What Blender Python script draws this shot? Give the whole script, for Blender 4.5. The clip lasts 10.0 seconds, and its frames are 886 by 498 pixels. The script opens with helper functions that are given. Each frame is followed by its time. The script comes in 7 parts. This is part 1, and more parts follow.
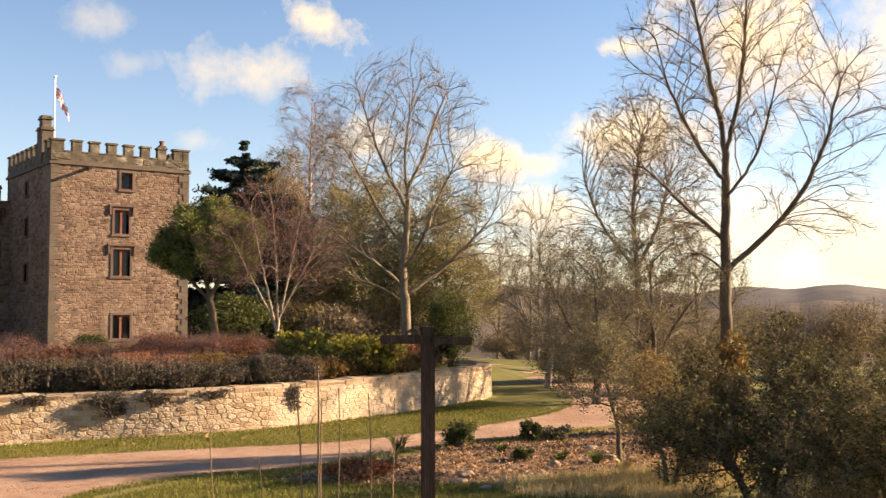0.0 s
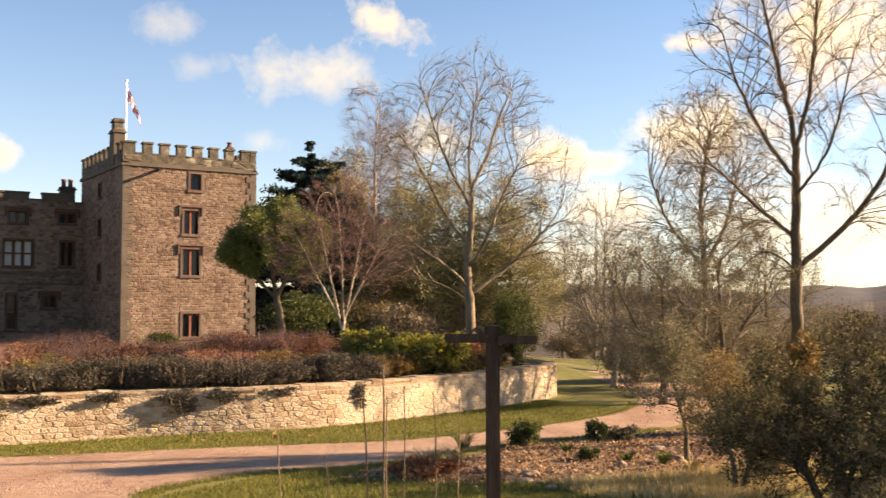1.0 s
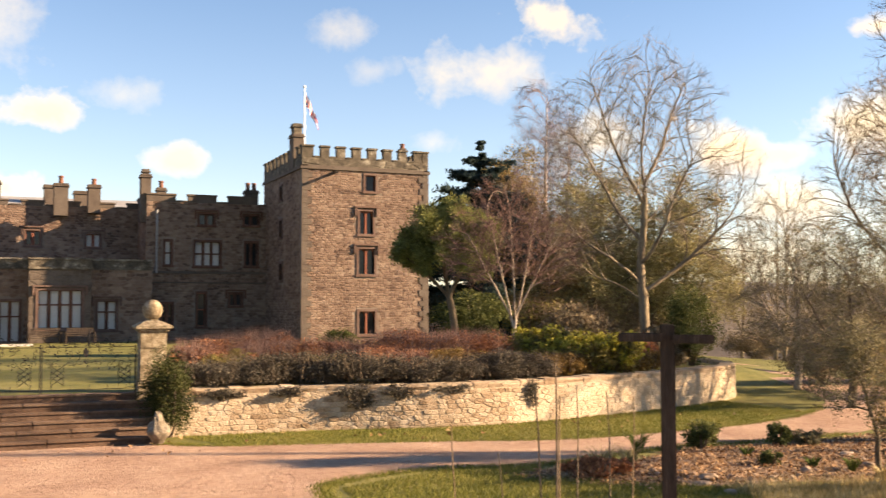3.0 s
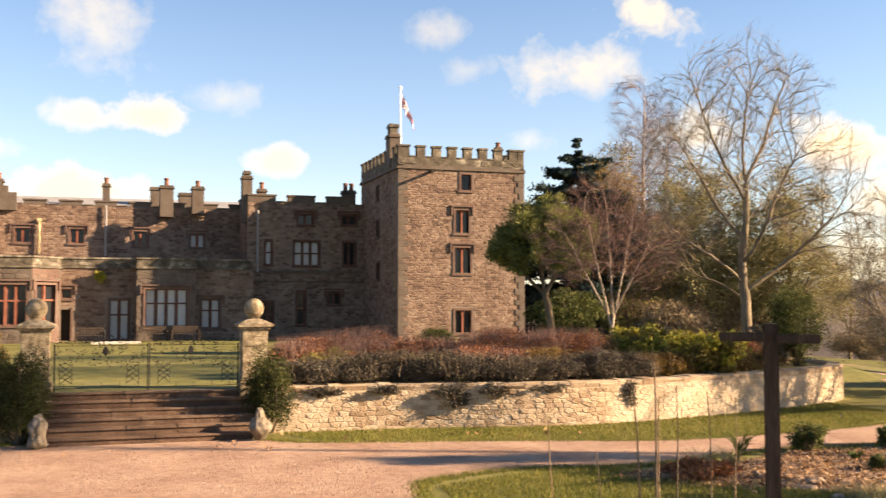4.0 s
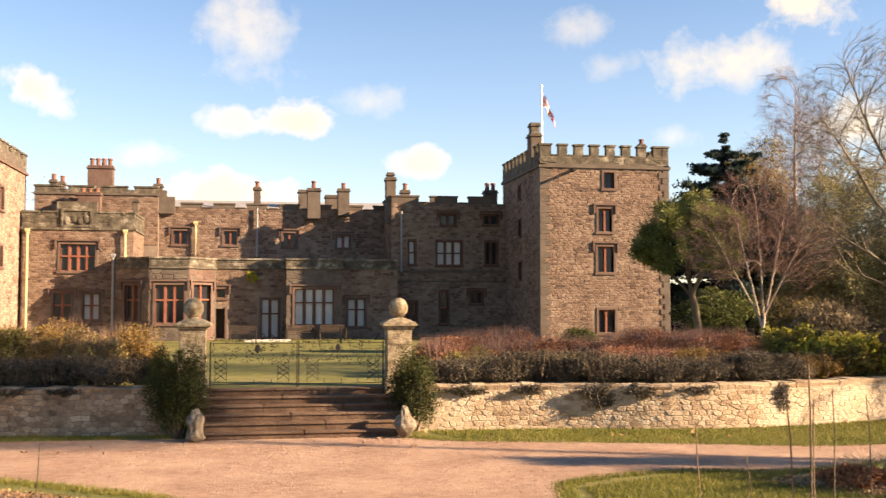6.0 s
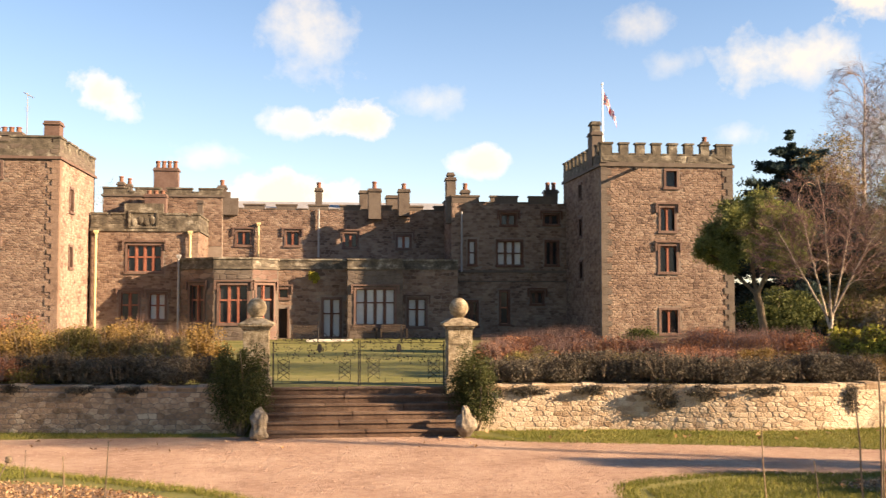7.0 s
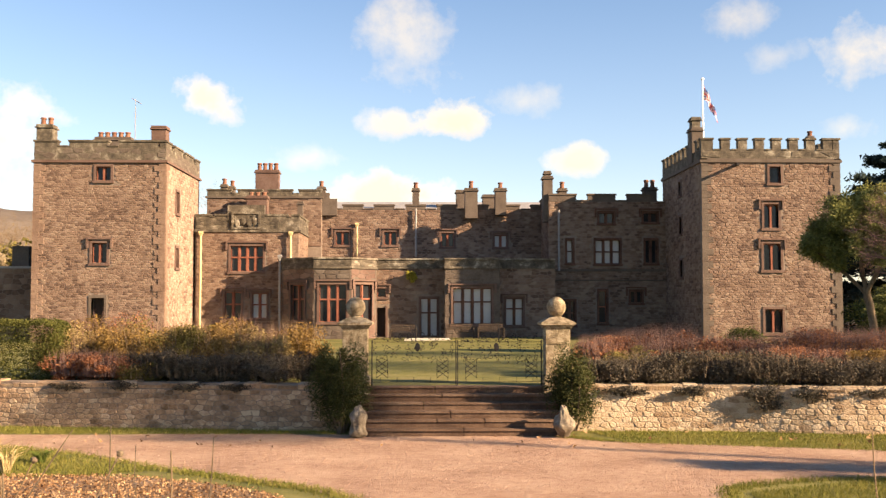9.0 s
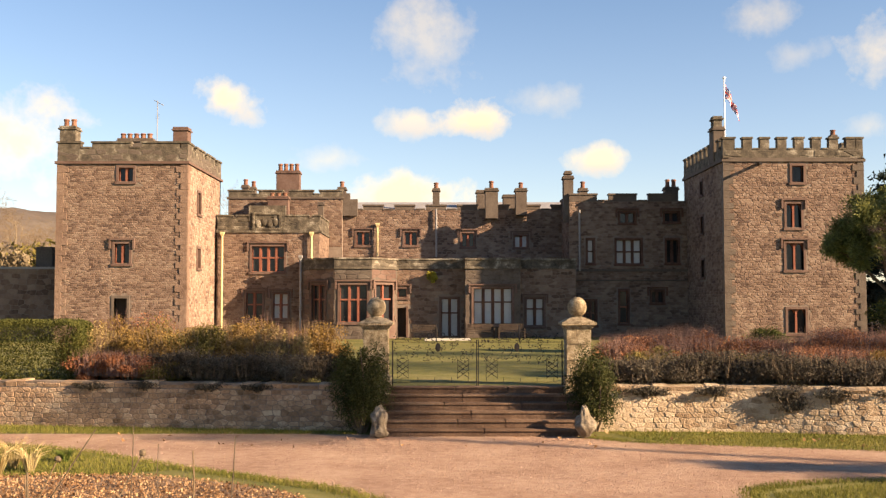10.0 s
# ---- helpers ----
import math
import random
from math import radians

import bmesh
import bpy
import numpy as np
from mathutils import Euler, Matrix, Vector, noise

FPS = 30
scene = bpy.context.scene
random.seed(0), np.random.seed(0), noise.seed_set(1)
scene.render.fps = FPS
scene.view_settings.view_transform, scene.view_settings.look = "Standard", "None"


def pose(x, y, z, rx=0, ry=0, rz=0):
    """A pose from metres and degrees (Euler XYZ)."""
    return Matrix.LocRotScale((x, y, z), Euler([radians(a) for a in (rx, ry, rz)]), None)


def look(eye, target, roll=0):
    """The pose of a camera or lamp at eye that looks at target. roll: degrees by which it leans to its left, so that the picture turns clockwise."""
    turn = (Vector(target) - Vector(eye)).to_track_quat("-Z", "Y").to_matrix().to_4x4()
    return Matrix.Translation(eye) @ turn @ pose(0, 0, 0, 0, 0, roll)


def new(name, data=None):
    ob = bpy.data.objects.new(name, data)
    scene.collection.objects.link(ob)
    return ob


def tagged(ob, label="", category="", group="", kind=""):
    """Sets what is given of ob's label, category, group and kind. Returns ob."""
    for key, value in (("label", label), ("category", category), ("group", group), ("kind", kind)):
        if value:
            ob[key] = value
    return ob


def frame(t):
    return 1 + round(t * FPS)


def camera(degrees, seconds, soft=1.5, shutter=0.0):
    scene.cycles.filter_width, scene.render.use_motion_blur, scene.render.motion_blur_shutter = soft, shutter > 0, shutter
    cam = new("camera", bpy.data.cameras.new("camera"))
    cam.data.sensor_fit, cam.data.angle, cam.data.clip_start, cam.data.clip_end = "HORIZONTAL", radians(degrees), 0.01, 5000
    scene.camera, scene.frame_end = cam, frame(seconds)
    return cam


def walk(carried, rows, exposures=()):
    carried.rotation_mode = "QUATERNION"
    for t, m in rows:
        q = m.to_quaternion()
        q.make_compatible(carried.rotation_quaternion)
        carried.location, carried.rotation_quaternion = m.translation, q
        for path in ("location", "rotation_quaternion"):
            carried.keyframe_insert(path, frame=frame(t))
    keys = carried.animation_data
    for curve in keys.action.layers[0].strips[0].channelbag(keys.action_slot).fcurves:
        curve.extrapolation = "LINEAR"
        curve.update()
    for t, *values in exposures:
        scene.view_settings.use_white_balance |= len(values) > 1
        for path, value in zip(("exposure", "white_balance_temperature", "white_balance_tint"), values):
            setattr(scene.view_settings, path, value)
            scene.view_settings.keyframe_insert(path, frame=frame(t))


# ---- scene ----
cam = camera(47.0, 10.0, soft=1.3, shutter=0.6)
EYE = 2.9
# seconds, yaw, pitch, roll in degrees: the camera turns to its left on the spot
TURNS = [
    (0.0, -36.646, 3.291, 0.139),
    (0.5, -35.115, 3.275, 0.128),
    (1.0, -33.024, 3.236, 0.116),
    (1.5, -30.879, 3.205, 0.103),
    (2.0, -28.428, 3.206, 0.088),
    (2.5, -26.034, 3.155, 0.078),
    (2.7, -25.000, 3.150, 0.073),
    (3.8, -19.086, 3.110, 0.045),
    (4.0, -18.016, 3.085, 0.037),
    (4.5, -15.810, 3.092, 0.029),
    (5.0, -13.775, 3.071, 0.020),
    (5.5, -11.872, 3.048, 0.011),
    (6.0, -10.033, 3.057, 0.002),
    (7.5, -5.085, 3.047, -0.005),
    (8.0, -3.652, 3.041, -0.002),
    (8.5, -2.405, 3.033, 0.007),
    (9.0, -1.192, 3.010, 0.014),
    (9.5, -0.389, 3.000, 0.026),
    (10.0, -0.041, 3.020, 0.037),
]
walk(cam, [(t, pose(0, 0, EYE, 90 + pitch, roll, yaw)) for t, yaw, pitch, roll in TURNS],
     exposures=[(0.0, 1.92, 7250, 21), (2.0, 2.07, 7250, 21), (7.5, 2.10, 7250, 21), (8.8, 2.05, 7250, 21), (10.0, 1.84, 7250, 21)])

# ---- light: a low winter sun from the right and behind, broken cloud ----
SUN = Vector((0.86, -0.36, 0.36)).normalized()
sun_data = bpy.data.lights.new("sun", "SUN")
sun_data.energy, sun_data.angle, sun_data.color = 5.0, radians(0.6), (1.0, 0.79, 0.52)
sun = new("sun", sun_data)
sun.matrix_world = look((0, 0, 0), -SUN) @ Matrix.Identity(4)
sun.location = (40, -25, 40)

world = bpy.data.worlds.new("sky")
scene.world = world
world.use_nodes = True


def build_sky():
    nt = world.node_tree
    nt.nodes.clear()
    n, ln = nt.nodes.new, nt.links.new

    def math_node(op, a, b=None, c=None, clamp=False):
        m = n("ShaderNodeMath")
        m.operation, m.use_clamp = op, clamp
        for i, v in enumerate((a, b, c)):
            if v is None:
                continue
            if isinstance(v, (int, float)):
                m.inputs[i].default_value = v
            else:
                ln(v, m.inputs[i])
        return m.outputs[0]

    sky = n("ShaderNodeTexSky")
    sky.sky_type, sky.sun_disc = "NISHITA", False
    sky.sun_elevation = math.asin(SUN.z)
    sky.sun_rotation = math.atan2(SUN.x, SUN.y)
    sky.air_density, sky.dust_density, sky.ozone_density = 1.0, 0.15, 2.0
    co = n("ShaderNodeTexCoord")
    sep = n("ShaderNodeSeparateXYZ")
    ln(co.outputs["Generated"], sep.inputs[0])
    az = math_node("ARCTAN2", sep.outputs[0], sep.outputs[1])
    el = math_node("ARCSINE", sep.outputs[2])
    big = n("ShaderNodeTexNoise")
    big.inputs["Scale"].default_value, big.inputs["Detail"].default_value, big.inputs["Roughness"].default_value = 20.0, 9.0, 0.6
    ln(co.outputs["Generated"], big.inputs["Vector"])
    wob = math_node("MULTIPLY", math_node("SUBTRACT", big.outputs["Fac"], 0.5), 3.6)
    fine = n("ShaderNodeTexNoise")
    fine.inputs["Scale"].default_value, fine.inputs["Detail"].default_value = 7.0, 5.0
    ln(co.outputs["Generated"], fine.inputs["Vector"])
    wob2 = math_node("MULTIPLY", math_node("SUBTRACT", fine.outputs["Fac"], 0.5), 1.8)
    wob = math_node("ADD", wob, wob2)
    total, low = None, None
    # bearing, height, half width, half height (degrees), density
    east_clouds = [
        (29.9, 15.6, 2.5, 1.7, 1.0),
        (26.6, 13.0, 4.1, 1.6, 0.55),
        (19.6, 13.1, 1.4, 0.8, 0.25),
        (16.7, 15.0, 1.3, 0.9, 0.25),
        (39.5, 8.3, 2.2, 1.3, 1.0),
        (41.9, 8.0, 1.9, 0.7, 0.7),
        (53.4, 14.6, 3.8, 4.8, 1.0),
        (47.0, 14.3, 1.3, 0.6, 1.0),
        (47.6, 9.2, 3.8, 2.9, 0.95),
        (52.7, 4.2, 7.0, 2.2, 0.62),
        (59.2, 3.4, 3.5, 2.2, 0.7),
        (42.2, 5.4, 2.9, 1.4, 0.75),
        (32.0, 9.0, 1.9, 1.6, 0.7),
        (58.0, 12.3, 2.9, 1.6, 0.8),
        (40.3, 2.4, 3.8, 1.9, 0.5),
    ]
    west_clouds = [
        (-11.8, 11.1, 1.6, 1.2, 0.9),
        (-22.8, 8.4, 2.5, 2.2, 0.7),
        (1.5, 10.3, 2.4, 1.0, 1.0),
        (-1.7, 10.2, 1.6, 0.8, 0.6),
        (-0.6, 14.2, 2.4, 2.4, 0.4),
        (5.7, 11.2, 1.9, 0.9, 0.3),
        (8.7, 7.9, 1.6, 0.7, 0.85),
        (-2.6, 5.8, 3.8, 1.2, 0.9),
        (-6.8, 7.9, 1.7, 0.7, 0.35),
        (17.4, 15.0, 1.9, 1.1, 0.35),
        (22.8, 9.0, 1.3, 0.7, 0.3),
        (61.3, 14.0, 3.8, 3.8, 0.6),
    ]
    for a, e, w, h, dens in east_clouds + west_clouds:
        da = math_node("DIVIDE", math_node("SUBTRACT", az, radians(a)), radians(w))
        de = math_node("DIVIDE", math_node("SUBTRACT", el, radians(e)), radians(h))
        q = math_node("SQRT", math_node("ADD", math_node("MULTIPLY", da, da), math_node("MULTIPLY", de, de)))
        q = math_node("ADD", q, wob)
        m = math_node("MULTIPLY", math_node("SMOOTH_MIN", math_node("MULTIPLY", math_node("SUBTRACT", 1.2, q), 0.95, clamp=True), 1.0, 0.1), dens)
        shade = math_node("MULTIPLY", math_node("SUBTRACT", 0.15, de), m)
        total = m if total is None else math_node("MAXIMUM", total, m)
        low = shade if low is None else math_node("MAXIMUM", low, shade)
    total = math_node("MULTIPLY", total, 1.0, clamp=True)
    # thin veil towards the horizon
    veil = math_node("MULTIPLY", math_node("SUBTRACT", 0.30, el), 0.62, clamp=True)
    tint = n("ShaderNodeMix")
    tint.data_type = "RGBA"
    tint.inputs[6].default_value, tint.inputs[7].default_value = (10.2, 8.8, 5.6, 1), (6.6, 5.9, 5.2, 1)
    ln(math_node("MULTIPLY", low, 0.9, clamp=True), tint.inputs[0])
    hz = n("ShaderNodeMix")
    hz.data_type = "RGBA"
    hz.inputs[7].default_value = (6.2, 7.2, 8.9, 1)
    ln(veil, hz.inputs[0])
    rich = n("ShaderNodeHueSaturation")
    rich.inputs["Saturation"].default_value, rich.inputs["Value"].default_value = 1.12, 1.42
    ln(sky.outputs[0], rich.inputs["Color"])
    ln(rich.outputs[0], hz.inputs[6])
    mix = n("ShaderNodeMix")
    mix.data_type = "RGBA"
    ln(total, mix.inputs[0])
    ln(hz.outputs[2], mix.inputs[6])
    ln(tint.outputs[2], mix.inputs[7])
    bg = n("ShaderNodeBackground")
    bg.inputs["Strength"].default_value = 0.038
    ln(mix.outputs[2], bg.inputs["Color"])
    out = n("ShaderNodeOutputWorld")
    ln(bg.outputs[0], out.inputs[0])


build_sky()

# ---- materials ----
def material(name, cols, scale=3.0, rough=0.9, bump=0.3, bump_scale=30.0, metal=0.0, island=0.0, by_object=0.0,
             spec=0.25, stretch=(1, 1, 1), spread=1.0, see_through=0.0):
    """A surface whose colour runs over cols by two sizes of noise, with fine relief."""
    m = bpy.data.materials.new(name)
    m.use_nodes = True
    nt = m.node_tree
    n, ln = nt.nodes.new, nt.links.new
    bsdf = nt.nodes["Principled BSDF"]
    geo = n("ShaderNodeNewGeometry")
    mp = n("ShaderNodeMapping")
    mp.inputs["Scale"].default_value = stretch
    ln(geo.outputs["Position"], mp.inputs["Vector"])

    def noise_tex(s, d):
        t = n("ShaderNodeTexNoise")
        t.inputs["Scale"].default_value, t.inputs["Detail"].default_value = s, d
        ln(mp.outputs[0], t.inputs["Vector"])
        return t.outputs["Fac"]

    def calc(op, a, b, clamp=False):
        c = n("ShaderNodeMath")
        c.operation, c.use_clamp = op, clamp
        for i, v in enumerate((a, b)):
            if isinstance(v, (int, float)):
                c.inputs[i].default_value = v
            else:
                ln(v, c.inputs[i])
        return c.outputs[0]

    big, small = noise_tex(scale, 4.0), noise_tex(scale * 7.3, 3.0)
    fac = calc("ADD", calc("MULTIPLY", big, 0.6), calc("MULTIPLY", small, 0.4))
    fac = calc("ADD", calc("MULTIPLY", calc("SUBTRACT", fac, 0.5), 2.4 * spread), 0.5)
    if island:
        fac = calc("ADD", fac, calc("MULTIPLY", calc("SUBTRACT", geo.outputs["Random Per Island"], 0.5), island))
    if by_object:
        info = n("ShaderNodeObjectInfo")
        fac = calc("ADD", fac, calc("MULTIPLY", calc("SUBTRACT", info.outputs["Random"], 0.5), by_object))
    ramp = n("ShaderNodeValToRGB")
    els = ramp.color_ramp.elements
    for i, c in enumerate(cols):
        at = i / max(1, len(cols) - 1)
        e = els[0] if i == 0 else (els[-1] if i == len(cols) - 1 else els.new(at))
        e.position, e.color = at, (*c, 1)
    ln(fac, ramp.inputs[0])
    ln(ramp.outputs[0], bsdf.inputs["Base Color"])
    bsdf.inputs["Roughness"].default_value, bsdf.inputs["Metallic"].default_value = rough, metal
    bsdf.inputs["Specular IOR Level"].default_value = spec
    if bump:
        b = n("ShaderNodeBump")
        b.inputs["Strength"].default_value, b.inputs["Distance"].default_value = bump, 0.05
        ln(noise_tex(bump_scale, 5.0), b.inputs["Height"])
        ln(b.outputs[0], bsdf.inputs["Normal"])
    if see_through:
        tr = n("ShaderNodeBsdfTranslucent")
        ln(ramp.outputs[0], tr.inputs["Color"])
        mx = n("ShaderNodeMixShader")
        mx.inputs[0].default_value = see_through
        ln(bsdf.outputs[0], mx.inputs[1])
        ln(tr.outputs[0], mx.inputs[2])
        ln(mx.outputs[0], nt.nodes["Material Output"].inputs["Surface"])
    return m


M = {}
M["mortar"] = material("mortar", [(0.115, 0.088, 0.072), (0.174, 0.139, 0.112), (0.229, 0.188, 0.152)], 0.8, bump=0.5, bump_scale=14)
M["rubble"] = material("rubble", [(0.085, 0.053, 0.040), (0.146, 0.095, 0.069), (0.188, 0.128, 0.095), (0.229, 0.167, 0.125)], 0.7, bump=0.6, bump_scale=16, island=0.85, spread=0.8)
# Brighter copy of rubble for the tower's sun-facing side: sunlight put in the colour.
M["rubble_sun_side"] = material("rubble_sun_side", [(0.123, 0.079, 0.061), (0.212, 0.141, 0.107), (0.273, 0.190, 0.145), (0.334, 0.248, 0.191)], 0.7, bump=0.6, bump_scale=16, island=0.85, spread=0.8)
M["ashlar"] = material("ashlar", [(0.059, 0.044, 0.036), (0.097, 0.077, 0.062), (0.125, 0.103, 0.084)], 1.4, bump=0.35, bump_scale=22, island=0.4)
M["lichen_stone"] = material("lichen_stone", [(0.026, 0.023, 0.018), (0.064, 0.054, 0.041), (0.108, 0.091, 0.068), (0.272, 0.248, 0.198)], 2.6, bump=0.5, bump_scale=18, island=0.45, spread=1.15)
M["red_sandstone"] = material("red_sandstone", [(0.071, 0.041, 0.032), (0.113, 0.071, 0.057), (0.144, 0.099, 0.081)], 1.2, bump=0.3, bump_scale=25, island=0.3)
M["garden_mortar"] = material("garden_mortar", [(0.250, 0.186, 0.123), (0.349, 0.271, 0.189), (0.417, 0.345, 0.250)], 2.2, bump=0.7, bump_scale=20)
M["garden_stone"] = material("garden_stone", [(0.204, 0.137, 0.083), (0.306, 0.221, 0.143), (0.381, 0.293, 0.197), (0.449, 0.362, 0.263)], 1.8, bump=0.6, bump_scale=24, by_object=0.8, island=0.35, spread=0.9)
# Browner stone for the left wall, part of its shade put into the colour.
M["garden_stone_shade"] = material("garden_stone_shade", [(0.135, 0.087, 0.049), (0.250, 0.164, 0.102), (0.352, 0.242, 0.155), (0.491, 0.380, 0.257)], 1.8, bump=0.6, bump_scale=24, by_object=0.6, island=0.35, spread=0.9)
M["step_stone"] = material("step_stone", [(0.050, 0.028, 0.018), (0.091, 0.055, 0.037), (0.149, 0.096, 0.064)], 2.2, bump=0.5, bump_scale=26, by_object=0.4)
M["pier_stone"] = material("pier_stone", [(0.113, 0.087, 0.052), (0.235, 0.182, 0.112), (0.382, 0.323, 0.223)], 7.0, bump=0.6, bump_scale=30, spread=1.9)
M["frame_red"] = material("frame_red", [(0.128, 0.041, 0.026), (0.203, 0.075, 0.049), (0.247, 0.105, 0.068)], 1.5, bump=0.2)
# Lighter copy of step_stone: the brighter light on treads is put in the colour.
M["tread_stone_lit"] = material("tread_stone_lit", [(0.075, 0.045, 0.029), (0.125, 0.079, 0.052), (0.187, 0.128, 0.088)], 2.2, bump=0.4, bump_scale=26, by_object=0.4)
M["pale_slab"] = material("pale_slab", [(0.405, 0.378, 0.324), (0.522, 0.495, 0.432)], 1.5, bump=0.2)
M["figure_stone"] = material("figure_stone", [(0.08, 0.062, 0.045), (0.17, 0.14, 0.10), (0.30, 0.26, 0.20)], 6.0, bump=0.6, bump_scale=30)
M["glass"] = material("glass", [(0.012, 0.013, 0.015), (0.03, 0.032, 0.036)], 0.9, rough=0.12, bump=0.02, bump_scale=3, spec=0.3)
M["blind"] = material("blind", [(0.364, 0.364, 0.350), (0.462, 0.462, 0.448)], 0.8, bump=0.1)
M["lead"] = material("lead", [(0.20, 0.20, 0.20), (0.30, 0.29, 0.28)], 1.5, rough=0.6)
M["pot"] = material("pot", [(0.139, 0.063, 0.042), (0.206, 0.109, 0.073)], 3.0, by_object=0.5)
M["pipe_cream"] = material("pipe_cream", [(0.493, 0.391, 0.204), (0.612, 0.510, 0.289)], 1.0, rough=0.55, bump=0.1)
M["iron"] = material("iron", [(0.012, 0.012, 0.013), (0.035, 0.03, 0.028)], 8.0, rough=0.55, metal=0.3)
M["white_paint"] = material("white_paint", [(0.74, 0.74, 0.72), (0.82, 0.82, 0.80)], 2.0, rough=0.5, bump=0.05)
M["flag_red"] = material("flag_red", [(0.42, 0.05, 0.05), (0.55, 0.08, 0.07)], 6.0, bump=0.1)
M["flag_white"] = material("flag_white", [(0.70, 0.70, 0.70), (0.80, 0.80, 0.80)], 6.0, bump=0.1)
M["flag_blue"] = material("flag_blue", [(0.03, 0.05, 0.20), (0.05, 0.08, 0.28)], 6.0, bump=0.1)
M["door_wood"] = material("door_wood", [(0.03, 0.02, 0.015), (0.06, 0.04, 0.03)], 2.0, stretch=(8, 8, 1))
M["grass"] = material("grass", [(0.072, 0.075, 0.018), (0.113, 0.113, 0.028), (0.154, 0.143, 0.040), (0.203, 0.175, 0.066)], 0.45, bump=0.5, bump_scale=45, spread=1.2)
M["blade"] = material("blade", [(0.084, 0.097, 0.017), (0.143, 0.143, 0.028), (0.218, 0.193, 0.055)], 0.6, island=0.8, bump=0, see_through=0.25)
M["dry_grass"] = material("dry_grass", [(0.250, 0.194, 0.075), (0.450, 0.350, 0.163), (0.625, 0.525, 0.300)], 1.0, island=0.9, bump=0, see_through=0.2)
M["gravel"] = material("gravel", [(0.203, 0.120, 0.080), (0.295, 0.185, 0.127), (0.370, 0.249, 0.174), (0.435, 0.310, 0.220)], 0.7, bump=0.8, bump_scale=60, spread=0.9)
M["chip"] = material("chip", [(0.234, 0.140, 0.105), (0.386, 0.257, 0.199), (0.538, 0.398, 0.328)], 0.5, island=1.2, bump=0.2)
M["soil"] = material("soil", [(0.096, 0.064, 0.040), (0.192, 0.128, 0.080), (0.352, 0.240, 0.160)], 1.5, bump=1.0, bump_scale=24)
M["dead_leaf"] = material("dead_leaf", [(0.116, 0.059, 0.029), (0.256, 0.145, 0.070), (0.444, 0.292, 0.163)], 0.8, island=1.2, bump=0.1, see_through=0.15)
M["rock"] = material("rock", [(0.105, 0.071, 0.046), (0.251, 0.180, 0.125), (0.439, 0.342, 0.251)], 3.0, bump=0.7, bump_scale=12, by_object=0.5)
M["old_wood"] = material("old_wood", [(0.020, 0.015, 0.011), (0.046, 0.033, 0.024), (0.092, 0.068, 0.051)], 4.0, bump=0.5, bump_scale=20, stretch=(6, 6, 0.6))
M["bark_grey"] = material("bark_grey", [(0.09, 0.07, 0.05), (0.19, 0.15, 0.10), (0.32, 0.26, 0.17)], 2.5, bump=0.6, bump_scale=18, stretch=(1, 1, 0.4))
M["bark_dark"] = material("bark_dark", [(0.045, 0.033, 0.024), (0.10, 0.075, 0.05), (0.19, 0.14, 0.09)], 2.5, bump=0.6, bump_scale=18, stretch=(1, 1, 0.4))
M["bark_pale"] = material("bark_pale", [(0.190, 0.143, 0.102), (0.338, 0.270, 0.203), (0.442, 0.374, 0.293)], 3.0, bump=0.4, bump_scale=14, stretch=(1, 1, 0.5))
M["twig_grey"] = material("twig_grey", [(0.132, 0.105, 0.077), (0.242, 0.198, 0.138)], 2.0, bump=0)
M["twig_brown"] = material("twig_brown", [(0.11, 0.075, 0.045), (0.21, 0.15, 0.09)], 2.0, bump=0)
M["twig_purple"] = material("twig_purple", [(0.13, 0.095, 0.095), (0.22, 0.17, 0.16)], 2.0, bump=0)
M["twig_red"] = material("twig_red", [(0.105, 0.060, 0.050), (0.190, 0.116, 0.093)], 2.0, bump=0)


def leafy(name, cols, island=0.55, spread=0.9, scale=1.2):
    M[name] = material(name, cols, scale, rough=0.8, bump=0, island=island, spread=spread, see_through=0.25, spec=0.12)


leafy("leaf_dark", [(0.032, 0.041, 0.015), (0.071, 0.085, 0.028), (0.144, 0.146, 0.047)])
leafy("leaf_olive", [(0.071, 0.063, 0.020), (0.144, 0.121, 0.037), (0.247, 0.193, 0.063)])
leafy("leaf_green", [(0.035, 0.058, 0.013), (0.085, 0.12, 0.026), (0.16, 0.19, 0.045)])
leafy("leaf_box", [(0.027, 0.032, 0.009), (0.068, 0.074, 0.019), (0.143, 0.140, 0.038)])
leafy("leaf_grey", [(0.086, 0.067, 0.046), (0.179, 0.144, 0.091), (0.342, 0.276, 0.176)])
leafy("leaf_lichen", [(0.083, 0.071, 0.037), (0.166, 0.144, 0.077), (0.276, 0.238, 0.133)])
leafy("leaf_yellow", [(0.121, 0.121, 0.020), (0.277, 0.252, 0.039), (0.450, 0.400, 0.074)])
leafy("leaf_rust", [(0.128, 0.052, 0.027), (0.285, 0.121, 0.061), (0.452, 0.205, 0.096)])
leafy("leaf_orange", [(0.085, 0.052, 0.016), (0.185, 0.115, 0.034), (0.31, 0.20, 0.065)])
leafy("leaf_yew", [(0.020, 0.027, 0.011), (0.048, 0.056, 0.019), (0.105, 0.105, 0.036)])
leafy("leaf_straw", [(0.154, 0.130, 0.039), (0.277, 0.228, 0.063), (0.415, 0.333, 0.119)])
leafy("leaf_blue", [(0.012, 0.024, 0.022), (0.028, 0.046, 0.042), (0.055, 0.08, 0.07)])
leafy("leaf_gold", [(0.123, 0.113, 0.053), (0.243, 0.216, 0.102), (0.402, 0.344, 0.173)])
